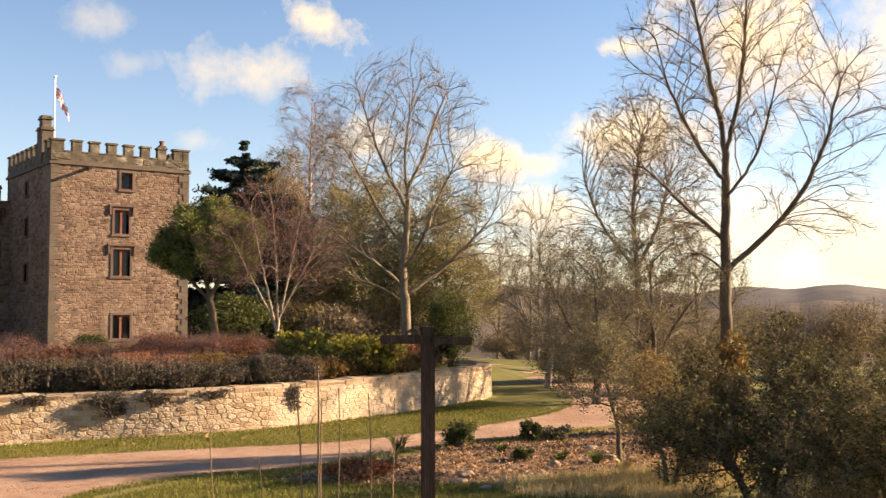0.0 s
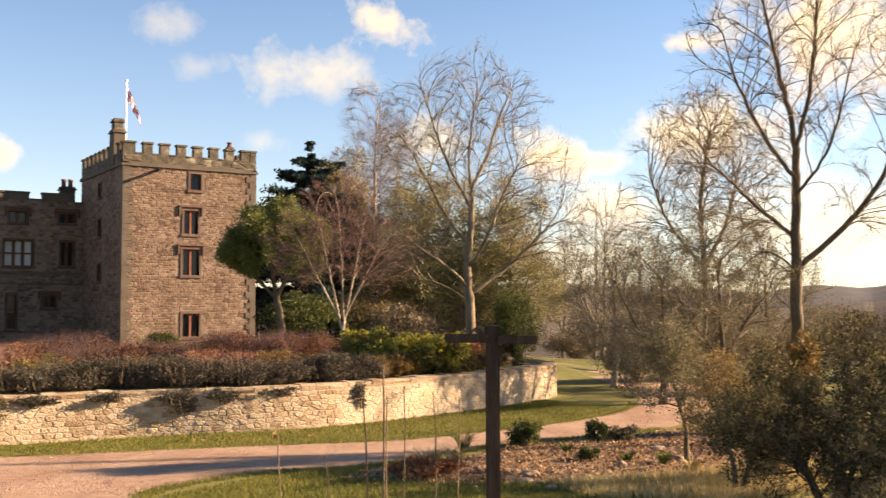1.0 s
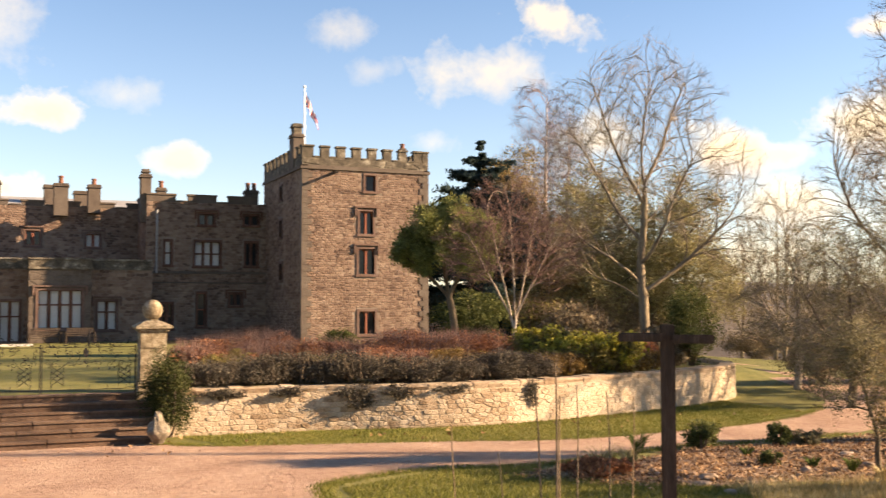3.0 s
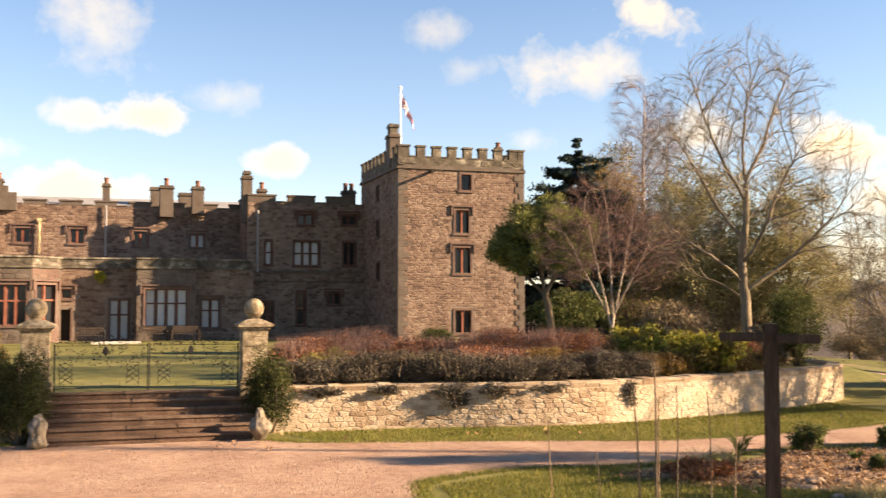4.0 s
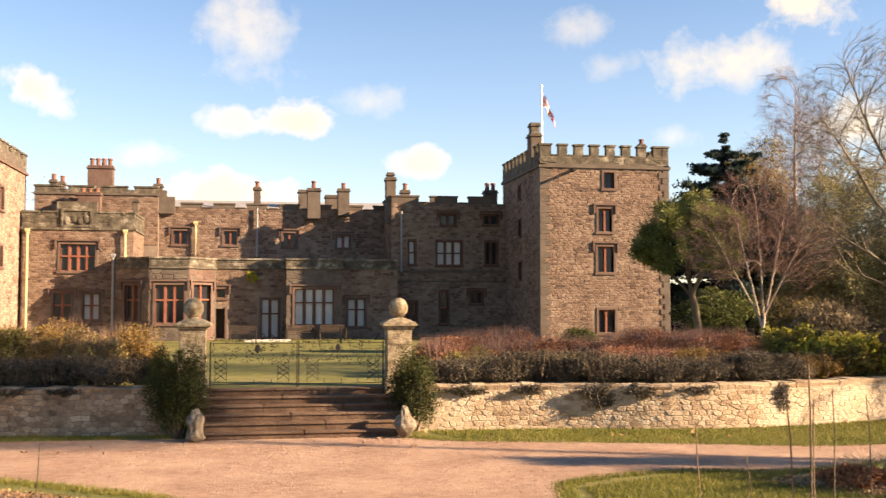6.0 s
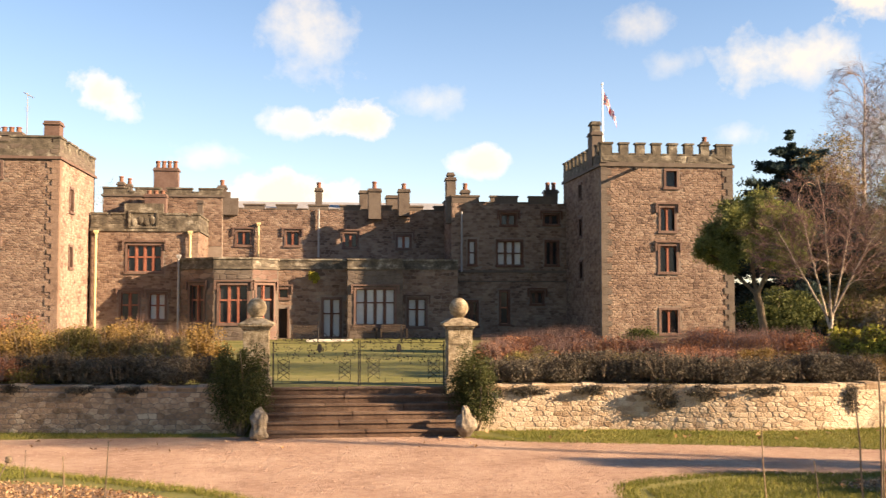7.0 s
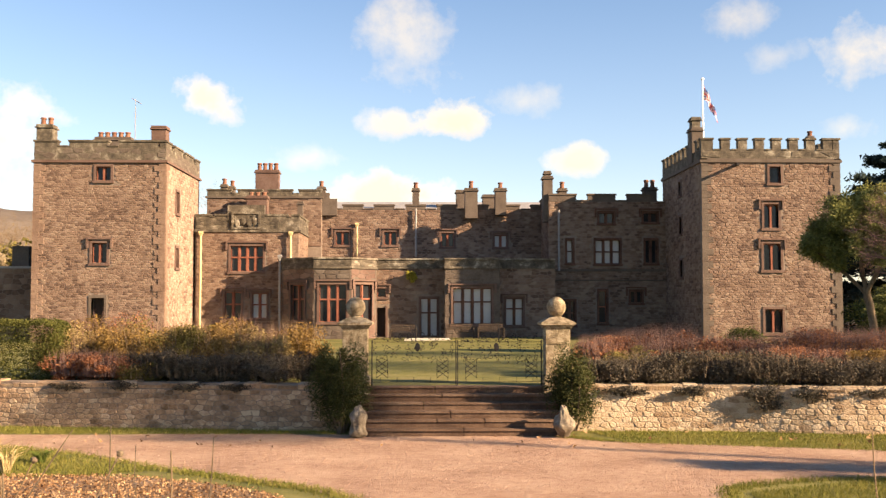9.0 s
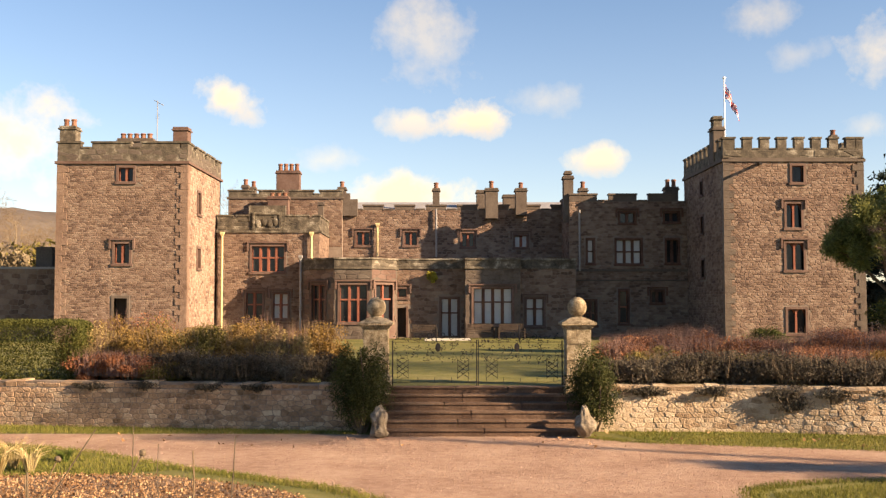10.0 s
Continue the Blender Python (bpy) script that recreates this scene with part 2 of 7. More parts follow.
leafy("leaf_holly", [(0.026, 0.029, 0.012), (0.078, 0.072, 0.028), (0.190, 0.163, 0.069)], island=0.9)
leafy("leaf_pine", [(0.063, 0.075, 0.026), (0.155, 0.168, 0.053), (0.308, 0.297, 0.101)])
leafy("leaf_low", [(0.033, 0.029, 0.022), (0.078, 0.067, 0.051), (0.159, 0.141, 0.106)])
# Darkened copy of frame_red for windows in shade, the shade mixed into its colour.
M["frame_shaded"] = material("frame_shaded", [(0.05, 0.025, 0.018), (0.10, 0.05, 0.035), (0.16, 0.085, 0.06)], 1.5, bump=0.2)
leafy("leaf_bronze", [(0.111, 0.085, 0.037), (0.241, 0.177, 0.074), (0.390, 0.297, 0.130)])
leafy("far_wood", [(0.10, 0.085, 0.075), (0.15, 0.125, 0.105), (0.21, 0.18, 0.145)], scale=0.05)
M["far_hill"] = material("far_hill", [(0.051, 0.051, 0.057), (0.072, 0.067, 0.069), (0.102, 0.093, 0.084)], 0.012, bump=0.3, bump_scale=0.1, spread=1.3)


# ---- building blocks ----
def thing(name, at, label, category, group="", kind=""):
    ob = new(name)
    ob.empty_display_size = 0.2
    ob.location = at
    return tagged(ob, label, category, group, kind)


def part(name, bm, mat, parent=None, label="", smooth=False, kind=""):
    """Links a bmesh, in world coordinates, as one mesh under a thing or part."""
    me = bpy.data.meshes.new(name)
    bmesh.ops.recalc_face_normals(bm, faces=bm.faces[:])
    bm.to_mesh(me)
    bm.free()
    return adopt(name, me, mat, parent, label, smooth, kind)


def adopt(name, me, mat, parent=None, label="", smooth=False, kind=""):
    for mm in (mat if isinstance(mat, (list, tuple)) else [mat]):
        me.materials.append(mm)
    if smooth:
        me.polygons.foreach_set("use_smooth", [True] * len(me.polygons))
    ob = new(name, me)
    if parent:
        root, off = parent, Vector()
        while root:
            off += root.location
            root = root.parent
        ob.parent = parent
        ob.location = -off
    return tagged(ob, label, kind=kind)


def raw(name, verts, faces, mat, parent=None, label="", smooth=False, kind=""):
    me = bpy.data.meshes.new(name)
    me.from_pydata(verts, [], faces)
    me.update()
    return adopt(name, me, mat, parent, label, smooth, kind)


def box(bm, x0, x1, y0, y1, z0, z1, bevel=0.0):
    tmp = bmesh.new() if bevel else bm
    vs = [tmp.verts.new((x, y, z)) for x in (x0, x1) for y in (y0, y1) for z in (z0, z1)]
    for q in ((0, 1, 3, 2), (4, 6, 7, 5), (0, 4, 5, 1), (2, 3, 7, 6), (0, 2, 6, 4), (1, 5, 7, 3)):
        tmp.faces.new([vs[i] for i in q])
    if bevel:
        bmesh.ops.bevel(tmp, geom=tmp.edges[:], offset=bevel, segments=2, affect="EDGES", clamp_overlap=True)
        me = bpy.data.meshes.new("tmp")
        tmp.to_mesh(me)
        tmp.free()
        bm.from_mesh(me)
        bpy.data.meshes.remove(me)


def lathe(bm, x, y, rings, sides=16, turn=0.0):
    """Rings of (radius, z) round an upright axis; sides=4 with turn=45 gives square sections."""
    loops = []
    for r, z in rings:
        loops.append([bm.verts.new((x + r * math.cos(2 * math.pi * i / sides + radians(turn)),
                                    y + r * math.sin(2 * math.pi * i / sides + radians(turn)), z)) for i in range(sides)])
    for a, b in zip(loops, loops[1:]):
        for i in range(sides):
            bm.faces.new((a[i], a[(i + 1) % sides], b[(i + 1) % sides], b[i]))
    bm.faces.new(loops[0][::-1])
    bm.faces.new(loops[-1])


def tube(verts, faces, pts, radii, sides=5):
    """Adds a tapered tube along pts to the lists."""
    start = len(verts)
    up = Vector((0.31, 0.17, 0.93))
    for i, p in enumerate(pts):
        d = (pts[min(i + 1, len(pts) - 1)] - pts[max(i - 1, 0)]).normalized()
        a = d.cross(up)
        if a.length < 0.05:
            a = d.cross(Vector((1, 0, 0)))
        a.normalize()
        b = d.cross(a)
        for k in range(sides):
            w = 2 * math.pi * k / sides
            verts.append(tuple(p + (a * math.cos(w) + b * math.sin(w)) * radii[i]))
    for i in range(len(pts) - 1):
        o = start + i * sides
        for k in range(sides):
            faces.append((o + k, o + (k + 1) % sides, o + sides + (k + 1) % sides, o + sides + k))
    faces.append(tuple(range(start, start + sides))[::-1])
    faces.append(tuple(range(len(verts) - sides, len(verts))))


def spike(verts, faces, a, b, r):
    """A thin three-sided twig from a to its tip b."""
    d = (b - a).normalized()
    s = d.cross(Vector((0.31, 0.17, 0.93))).normalized() * r
    q = d.cross(s)
    o = len(verts)
    verts.extend((tuple(a + s), tuple(a - s * 0.5 + q * 0.87), tuple(a - s * 0.5 - q * 0.87), tuple(b)))
    faces.extend(((o, o + 1, o + 3), (o + 1, o + 2, o + 3), (o + 2, o, o + 3)))


def smoothstep(a, b, v):
    k = min(1.0, max(0.0, (v - a) / (b - a)))
    return k * k * (3 - 2 * k)


def cells(w, h, sx, sy, rng, holes=(), gap=0.015, rows=True):
    """Irregular stones that fill a w x h field but for the holes (u0, u1, v0, v1): lists of corners."""
    nx, ny = max(1, round(w / sx)), max(1, round(h / sy))
    dx, dy = w / nx, h / ny
    seeds = {}
    for j in range(-1, ny + 1):
        shift = (0.5 if j % 2 else 0.0) + (rng.random() - 0.5) * 0.3
        for i in range(-2, nx + 2):
            seeds[i, j] = ((i + 0.5 + shift + (rng.random() - 0.5) * 0.75) * dx, (j + 0.5 + (rng.random() - 0.5) * 0.55) * dy)
    out = []
    aspect = sx / sy
    for j in range(ny):
        for i in range(-1, nx + 1):
            px, py = seeds[i, j]
            if any(a - 0.03 < px < b + 0.03 and c - 0.03 < py < d + 0.03 for a, b, c, d in holes):
                continue
            poly = [(px - 2.2 * dx, py - 1.8 * dy), (px + 2.2 * dx, py - 1.8 * dy), (px + 2.2 * dx, py + 1.8 * dy), (px - 2.2 * dx, py + 1.8 * dy)]
            cuts = []
            for jj in (j - 1, j, j + 1):
                for ii in range(i - 2, i + 3):
                    q = seeds.get((ii, jj))
                    if q is None or (ii, jj) == (i, j):
                        continue
                    # halfway line, measured with rows stretched so that stones lie flat
                    vx, vy = (q[0] - px) / aspect ** 0.6, (q[1] - py) * aspect ** 0.6
                    nx_, ny_ = vx / aspect ** 0.6, vy * aspect ** 0.6
                    ll = math.hypot(nx_, ny_)
                    mx, my = (q[0] + px) / 2, (q[1] + py) / 2
                    cuts.append((nx_ / ll, ny_ / ll, (nx_ * mx + ny_ * my) / ll - gap))
            cuts += [(1, 0, w - gap), (-1, 0, -gap), (0, 1, h - gap), (0, -1, -gap)]
            for a, b, c, d in holes:
                if px > b and c - dy < py < d + dy:
                    cuts.append((-1, 0, -b - gap)) if c < py < d or px - b > 0 and not (py > d or py < c) else None
                if px < a and c < py < d:
                    cuts.append((1, 0, a - gap))
                if py > d and a - 0.02 < px < b + 0.02:
                    cuts.append((0, -1, -d - gap))
                if py < c and a - 0.02 < px < b + 0.02:
                    cuts.append((0, 1, c - gap))
            for ca, cb, cc in cuts:
                nxt = []
                for k in range(len(poly)):
                    p, q = poly[k], poly[(k + 1) % len(poly)]
                    dp, dq = ca * p[0] + cb * p[1] - cc, ca * q[0] + cb * q[1] - cc
                    if dp <= 0:
                        nxt.append(p)
                    if dp * dq < 0:
                        k2 = dp / (dp - dq)
                        nxt.append((p[0] + (q[0] - p[0]) * k2, p[1] + (q[1] - p[1]) * k2))
                poly = nxt
                if len(poly) < 3:
                    break
            if len(poly) < 3:
                continue
            xs, ys = [p[0] for p in poly], [p[1] for p in poly]
            if max(xs) - min(xs) < 0.07 or max(ys) - min(ys) < 0.05:
                continue
            # skip stones that would cross an opening's corner
            if any(min(xs) < b - 0.05 and max(xs) > a + 0.05 and min(ys) < d - 0.05 and max(ys) > c + 0.05 for a, b, c, d in holes):
                continue
            out.append(poly)
    return out


def stone_mesh(verts, faces, poly, place, proud, inset=0.16):
    """One stone: poly in the face's plane, drawn out by proud with a drawn-in, rounded top."""
    cx, cy = sum(p[0] for p in poly) / len(poly), sum(p[1] for p in poly) / len(poly)
    o, n = len(verts), len(poly)
    for k, dpt in ((0.0, -0.02), (0.06, proud * 0.6), (inset + 0.1, proud)):
        for x, y in poly:
            verts.append(place(x + (cx - x) * k, y + (cy - y) * k, dpt))
    for r in (0, 1):
        for i in range(n):
            a, b = o + r * n + i, o + r * n + (i + 1) % n
            faces.append((a, b, b + n, a + n))
    faces.append(tuple(range(o + 2 * n, o + 3 * n)))

# ---- the land ----
WALL_LINE = [(-16.0, 25.6), (-10.5, 24.4), (-6.3, 23.85), (-3.6, 23.4), (-1.75, 23.3), (3.4, 23.15), (6.6, 23.0), (9.3, 22.4), (11.8, 22.4),
             (14.7, 23.1), (17.0, 23.8), (19.5, 24.85), (21.2, 25.9), (22.1, 27.4), (22.3, 29.4), (21.9, 32.0)]


def wall_y(x):
    if x <= WALL_LINE[0][0]:
        return WALL_LINE[0][1]
    for (x0, y0), (x1, y1) in zip(WALL_LINE[:14], WALL_LINE[1:14]):
        if x <= x1:
            return y0 + (y1 - y0) * (x - x0) / (x1 - x0)
    return WALL_LINE[13][1]


def land(x, y):
    """Height of the ground."""
    bank = 1.28 * smoothstep(10.5, 4.0, math.hypot(x, max(0.0, y)))
    terrace = 0.97 - 0.20 * smoothstep(24, 60, y)
    edge = wall_y(x) + 0.30
    if -1.75 < x < 3.4:
        edge = 23.72
    on = smoothstep(edge - 0.11, edge + 0.11, y)
    if x > 20.6:
        on *= 1 - smoothstep(21.6, 22.0, x) if y < 33 else 1 - smoothstep(22.0, 32.0, x)
    far = smoothstep(80, 420, math.hypot(x, y)) * 26.0
    drop = 14.0 * smoothstep(34, 110, x) * smoothstep(20, 60, y)
    slope = 0.06 * noise.noise(Vector((x * 0.13, y * 0.13, 3.0))) * (1 if y < 21 or y > 28 else 0)
    return bank + terrace * on - far - drop + slope * (0 if 14.5 < y < 21.5 else 1)


def make_ground():
    xs = [-3000, -1500, -700, -350, -200, -120, -80, -60, -45, -36] + [-30 + 0.5 * i for i in range(121)] + [33, 37, 42, 50, 60, 80, 110, 150, 220, 350, 700, 1500, 3000]
    ys = [-3000, -1000, -300, -100, -50, -25, -12, -6] + [-3 + 1.0 * i for i in range(23)] + [20.5 + 0.22 * i for i in range(38)] + [29 + 1.5 * i for i in range(36)] + [90, 110, 140, 180, 240, 330, 480, 800, 1500, 3000]
    verts = [(x, y, land(x, y)) for y in ys for x in xs]
    w = len(xs)
    faces = [(j * w + i, j * w + i + 1, (j + 1) * w + i + 1, (j + 1) * w + i) for j in range(len(ys) - 1) for i in range(w - 1)]
    ob = raw("ground", verts, faces, M["grass"], smooth=True)
    tagged(ob, "mown winter lawn and rough grass, patchy olive green", "lawn", kind="structure")


make_ground()


def spline(pts, steps=6):
    out = []
    for i in range(len(pts) - 1):
        p0, p1, p2, p3 = (Vector(pts[max(0, min(len(pts) - 1, k))]) for k in (i - 1, i, i + 1, i + 2))
        for s in range(steps):
            t = s / steps
            out.append(0.5 * ((2 * p1) + (p2 - p0) * t + (2 * p0 - 5 * p1 + 4 * p2 - p3) * t * t + (3 * p1 - p0 - 3 * p2 + p3) * t ** 3))
    out.append(Vector(pts[-1]))
    return out


def flat_patch(name, outline, mat, lift, label, category, kind="structure", ragged=0.05):
    bm = bmesh.new()
    vs = []
    for i, p in enumerate(outline):
        wob = noise.noise(Vector((p.x * 2.3, p.y * 2.3, 0.7))) * ragged * 2 + noise.noise(Vector((p.x * 9, p.y * 9, 2.7))) * ragged
        vs.append(bm.verts.new((p.x + wob * 0.4, p.y + wob, 0)))
    f = bm.faces.new(vs)
    bmesh.ops.triangulate(bm, faces=[f])
    long_edges = [e for e in bm.edges if e.calc_length() > 1.2]
    for _ in range(4):
        long_edges = [e for e in bm.edges if e.calc_length() > 1.2]
        if not long_edges:
            break
        bmesh.ops.subdivide_edges(bm, edges=long_edges, cuts=1)
    bmesh.ops.triangulate(bm, faces=bm.faces[:])
    for v in bm.verts:
        v.co.z = land(v.co.x, v.co.y) + (lift if math.hypot(v.co.x, v.co.y) > 11.5 else 0.05)
    for f in bm.faces:
        if f.normal.z < 0:
            f.normal_flip()
    ob = part(name, bm, mat, smooth=True)
    return tagged(ob, label, category, kind=kind)


road_far = spline([(-34, 24.0), (-22, 23.4), (-14, 22.9), (-8.5, 22.72), (-3.5, 22.70), (-1.1, 22.5), (2.8, 22.15), (4.3, 21.25), (8.6, 20.1), (11.4, 19.3), (14.2, 19.55), (17.1, 20.1), (20.0, 21.4), (23.2, 24.2), (26.0, 28.6), (28.5, 33.5), (30.5, 40), (31, 52)])
road_near = spline([(34, 52), (33.2, 40), (31.3, 33), (28.5, 27), (25.0, 21.6), (21.0, 18.8), (17.5, 17.6), (15.1, 17.3), (12.6, 17.35), (10.5, 16.75), (8.9, 16.4), (7.2, 16.75), (5.4, 16.3), (4.6, 15.3), (4.4, 12), (5.5, 4), (6.5, -8), (7, -25)])
road_left = spline([(3, -25), (2.4, -8), (1.2, 4), (0.3, 12), (-1.2, 15.4), (-2.8, 16.8), (-4.5, 18.0), (-7.8, 20.5), (-11.5, 21.0), (-20, 21.2), (-34, 21.6)])
flat_patch("road", road_far + road_near + road_left, M["gravel"], 0.006, "pinkish compacted gravel drive with worn edges", "drive")
bed = spline([(7.9, 15.6), (9.0, 14.3), (10.6, 13.6), (12.4, 13.2), (14.0, 12.4), (17.5, 12.8), (20.5, 15.2), (19.4, 17.2), (16.8, 17.1), (14.9, 16.9), (12.7, 16.95), (10.9, 16.3), (9.2, 16.05), (7.9, 15.6)], 5)[:-1]
flat_patch("planting_bed", bed, M["soil"], 0.008, "brown mulched bed strewn with leaves and stones", "flower bed")
leafbed = spline([(-8.6, 17.2), (-5.6, 17.35), (-3.7, 16.7), (-2.0, 15.2), (-2.6, 13.6), (-6.5, 13.2), (-10.5, 15.0), (-8.6, 17.2)], 5)[:-1]
flat_patch("leaf_bed", leafbed, M["soil"], 0.008, "border covered with pale fallen leaves", "flower bed")


# ---- retaining wall of the garden ----
def polyline_place(line):
    segs, total = [], 0.0
    for a, b in zip(line, line[1:]):
        a, b = Vector(a), Vector(b)
        segs.append((total, a, (b - a).normalized(), (b - a).length))
        total += (b - a).length

    def place(s, z, d):
        for k, (s0, a, t, ln) in enumerate(segs):
            if s <= s0 + ln or k == len(segs) - 1:
                p = a + t * (s - s0)
                nrm = Vector((t.y, -t.x))
                return (p.x + nrm.x * d, p.y + nrm.y * d, z)
    return place, total


def garden_wall(line, low, high, label, rng, share, mat):
    line = [(p.x, p.y) for p in spline([Vector((*p, 0)) for p in line], 4)]
    place, total = polyline_place(line)
    mid = line[len(line) // 2]
    ob = thing("garden_wall", (mid[0], mid[1], 0), label, "wall", kind="structure")
    n = int(total / 0.5)
    verts, faces = [], []
    for i in range(n + 1):
        s = total * i / n
        top = high + 0.02 * noise.noise(Vector((s, 1.3, 0)))
        verts += [place(s, low, 0), place(s, top, 0), place(s, top, -0.45), place(s, low, -0.45)]
    for i in range(n):
        o = i * 4
        for k in range(4):
            faces.append((o + k, o + (k + 1) % 4, o + 4 + (k + 1) % 4, o + 4 + k))
    faces += [(0, 3, 2, 1), (4 * n, 4 * n + 1, 4 * n + 2, 4 * n + 3)]
    raw("core", verts, faces, M["garden_mortar"] if mat is M["garden_stone"] else M["mortar"], ob)
    polys = cells(total, high - low - 0.15, 0.20, 0.115, rng, gap=0.003)
    polys.sort(key=lambda p: abs(p[0][0] - total * share))
    rest_v, rest_f = [], []
    for i, poly in enumerate(polys):
        proud = 0.003 + 0.018 * rng.random()
        if i < 290:
            v, f = [], []
            stone_mesh(v, f, poly, lambda a, b, d: place(a, b + low, d), proud)
            raw("stone", v, f, mat, ob)
        else:
            stone_mesh(rest_v, rest_f, poly, lambda a, b, d: place(a, b + low, d), proud)
    if rest_v:
        raw("stones", rest_v, rest_f, mat, ob, kind="stuff")
    # coping of flat stones
    s = 0.0
    while s < total - 0.15:
        ln = min(total - s, 0.18 + 0.42 * rng.random())
        v, f = [], []
        h = 0.075 + 0.085 * rng.random()
        over = 0.002 + 0.020 * rng.random()
        k = max(1, round(ln / 0.3))
        for i in range(k + 1):
            q = s + 0.012 + (ln - 0.024) * i / k
            z0 = high - 0.13
            v += [place(q, z0, over - 0.01), place(q, z0 + h * 0.8, over + 0.01), place(q, z0 + h, over - 0.05), place(q, z0 + h + 0.01, -0.43), place(q, z0, -0.43)]
        for i in range(k):
            o = i * 5
            for c in range(5):
                f.append((o + c, o + (c + 1) % 5, o + 5 + (c + 1) % 5, o + 5 + c))
        f += [(0, 4, 3, 2, 1), tuple(5 * k + c for c in range(5))]
        raw("coping_stone", v, f, mat, ob)
        s += ln
    return ob


garden_wall(WALL_LINE[5:], -0.15, 1.04, "sunlit retaining wall of pale rubble stone, curving away", random.Random(3), 0.2, M["garden_stone"])
garden_wall(WALL_LINE[:5], -0.15, 1.06, "grey-brown rubble retaining wall streaked with shade", random.Random(4), 0.75, M["garden_stone_shade"])


# ---- steps, piers, gate ----
def make_steps():
    ob = thing("stone_steps", (0.85, 22.9, 0), "six broad worn red sandstone steps up to the gate", "steps")
    x0, x1, rise, rng = -1.45, 3.1, 0.162, random.Random(5)
    for i in range(6):
        y0 = 22.22 + 0.29 * i
        cuts = [x0, x0 + (x1 - x0) * (0.30 + 0.1 * rng.random()), x0 + (x1 - x0) * (0.62 + 0.1 * rng.random()), x1] if i % 2 else [x0, x0 + (x1 - x0) * (0.42 + 0.16 * rng.random()), x1]
        for a, b in zip(cuts, cuts[1:]):
            bm = bmesh.new()
            sag = 0.008 * rng.random()
            box(bm, a + 0.003, b - 0.003, y0 + 0.03, y0 + 0.28, -0.08 if i == 0 else rise * i - 0.01, rise * (i + 1) - 0.058, 0.006)
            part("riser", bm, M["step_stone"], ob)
            bm = bmesh.new()
            box(bm, a + 0.004, b - 0.004, y0 - 0.012 * rng.random(), y0 + (0.42 if i < 5 else 0.9), rise * (i + 1) - 0.056, rise * (i + 1) - sag, 0.014)
            part("tread", bm, M["tread_stone_lit"], ob)


make_steps()


def make_pier(x):
    ob = thing("gate_pier", (x, 23.85, 0.95), "square lichened stone gate pier with ball finial beside the steps", "gate pier", "gate piers")
    bm = bmesh.new()
    box(bm, x - 0.34, x + 0.34, 23.51, 24.19, 0.6, 1.2, 0.015)
    part("plinth", bm, M["pier_stone"], ob)
    for i in range(3):
        bm = bmesh.new()
        box(bm, x - 0.287, x + 0.287, 23.563, 24.137, 1.2 + 0.365 * i + 0.004, 1.565 + 0.365 * i, 0.012)
        part("block", bm, M["pier_stone"], ob)
    bm = bmesh.new()
    q = 2 ** 0.5
    lathe(bm, x, 23.85, [(0.30 * q, 2.295), (0.33 * q, 2.33), (0.33 * q, 2.35), (0.40 * q, 2.385), (0.40 * q, 2.44), (0.36 * q, 2.46), (0.22 * q, 2.53), (0.13 * q, 2.56)], 4, 45)
    part("cap", bm, M["pier_stone"], ob)
    bm = bmesh.new()
    rings = [(0.12, 2.55), (0.13, 2.58), (0.09, 2.60)]
    rings += [(0.225 * math.sin(math.pi * k / 14), 2.795 - 0.235 * math.cos(math.pi * k / 14)) for k in range(2, 14)] + [(0.02, 3.03)]
    lathe(bm, x, 23.85, rings, 24)
    part("ball", bm, M["pier_stone"], ob, smooth=True)


make_pier(-1.54)
make_pier(3.15)


def scroll(verts, faces, cx, cz, y, r, turns, a0, flip, rad=0.011):
    pts = []
    n = int(10 * turns) + 3
    for i in range(n):
        k = i / (n - 1)
        a = a0 + flip * 2 * math.pi * turns * k
        pts.append(Vector((cx + r * (1 - 0.8 * k) * math.cos(a), y, cz + r * (1 - 0.8 * k) * math.sin(a))))
    tube(verts, faces, pts, [rad] * n, 4)


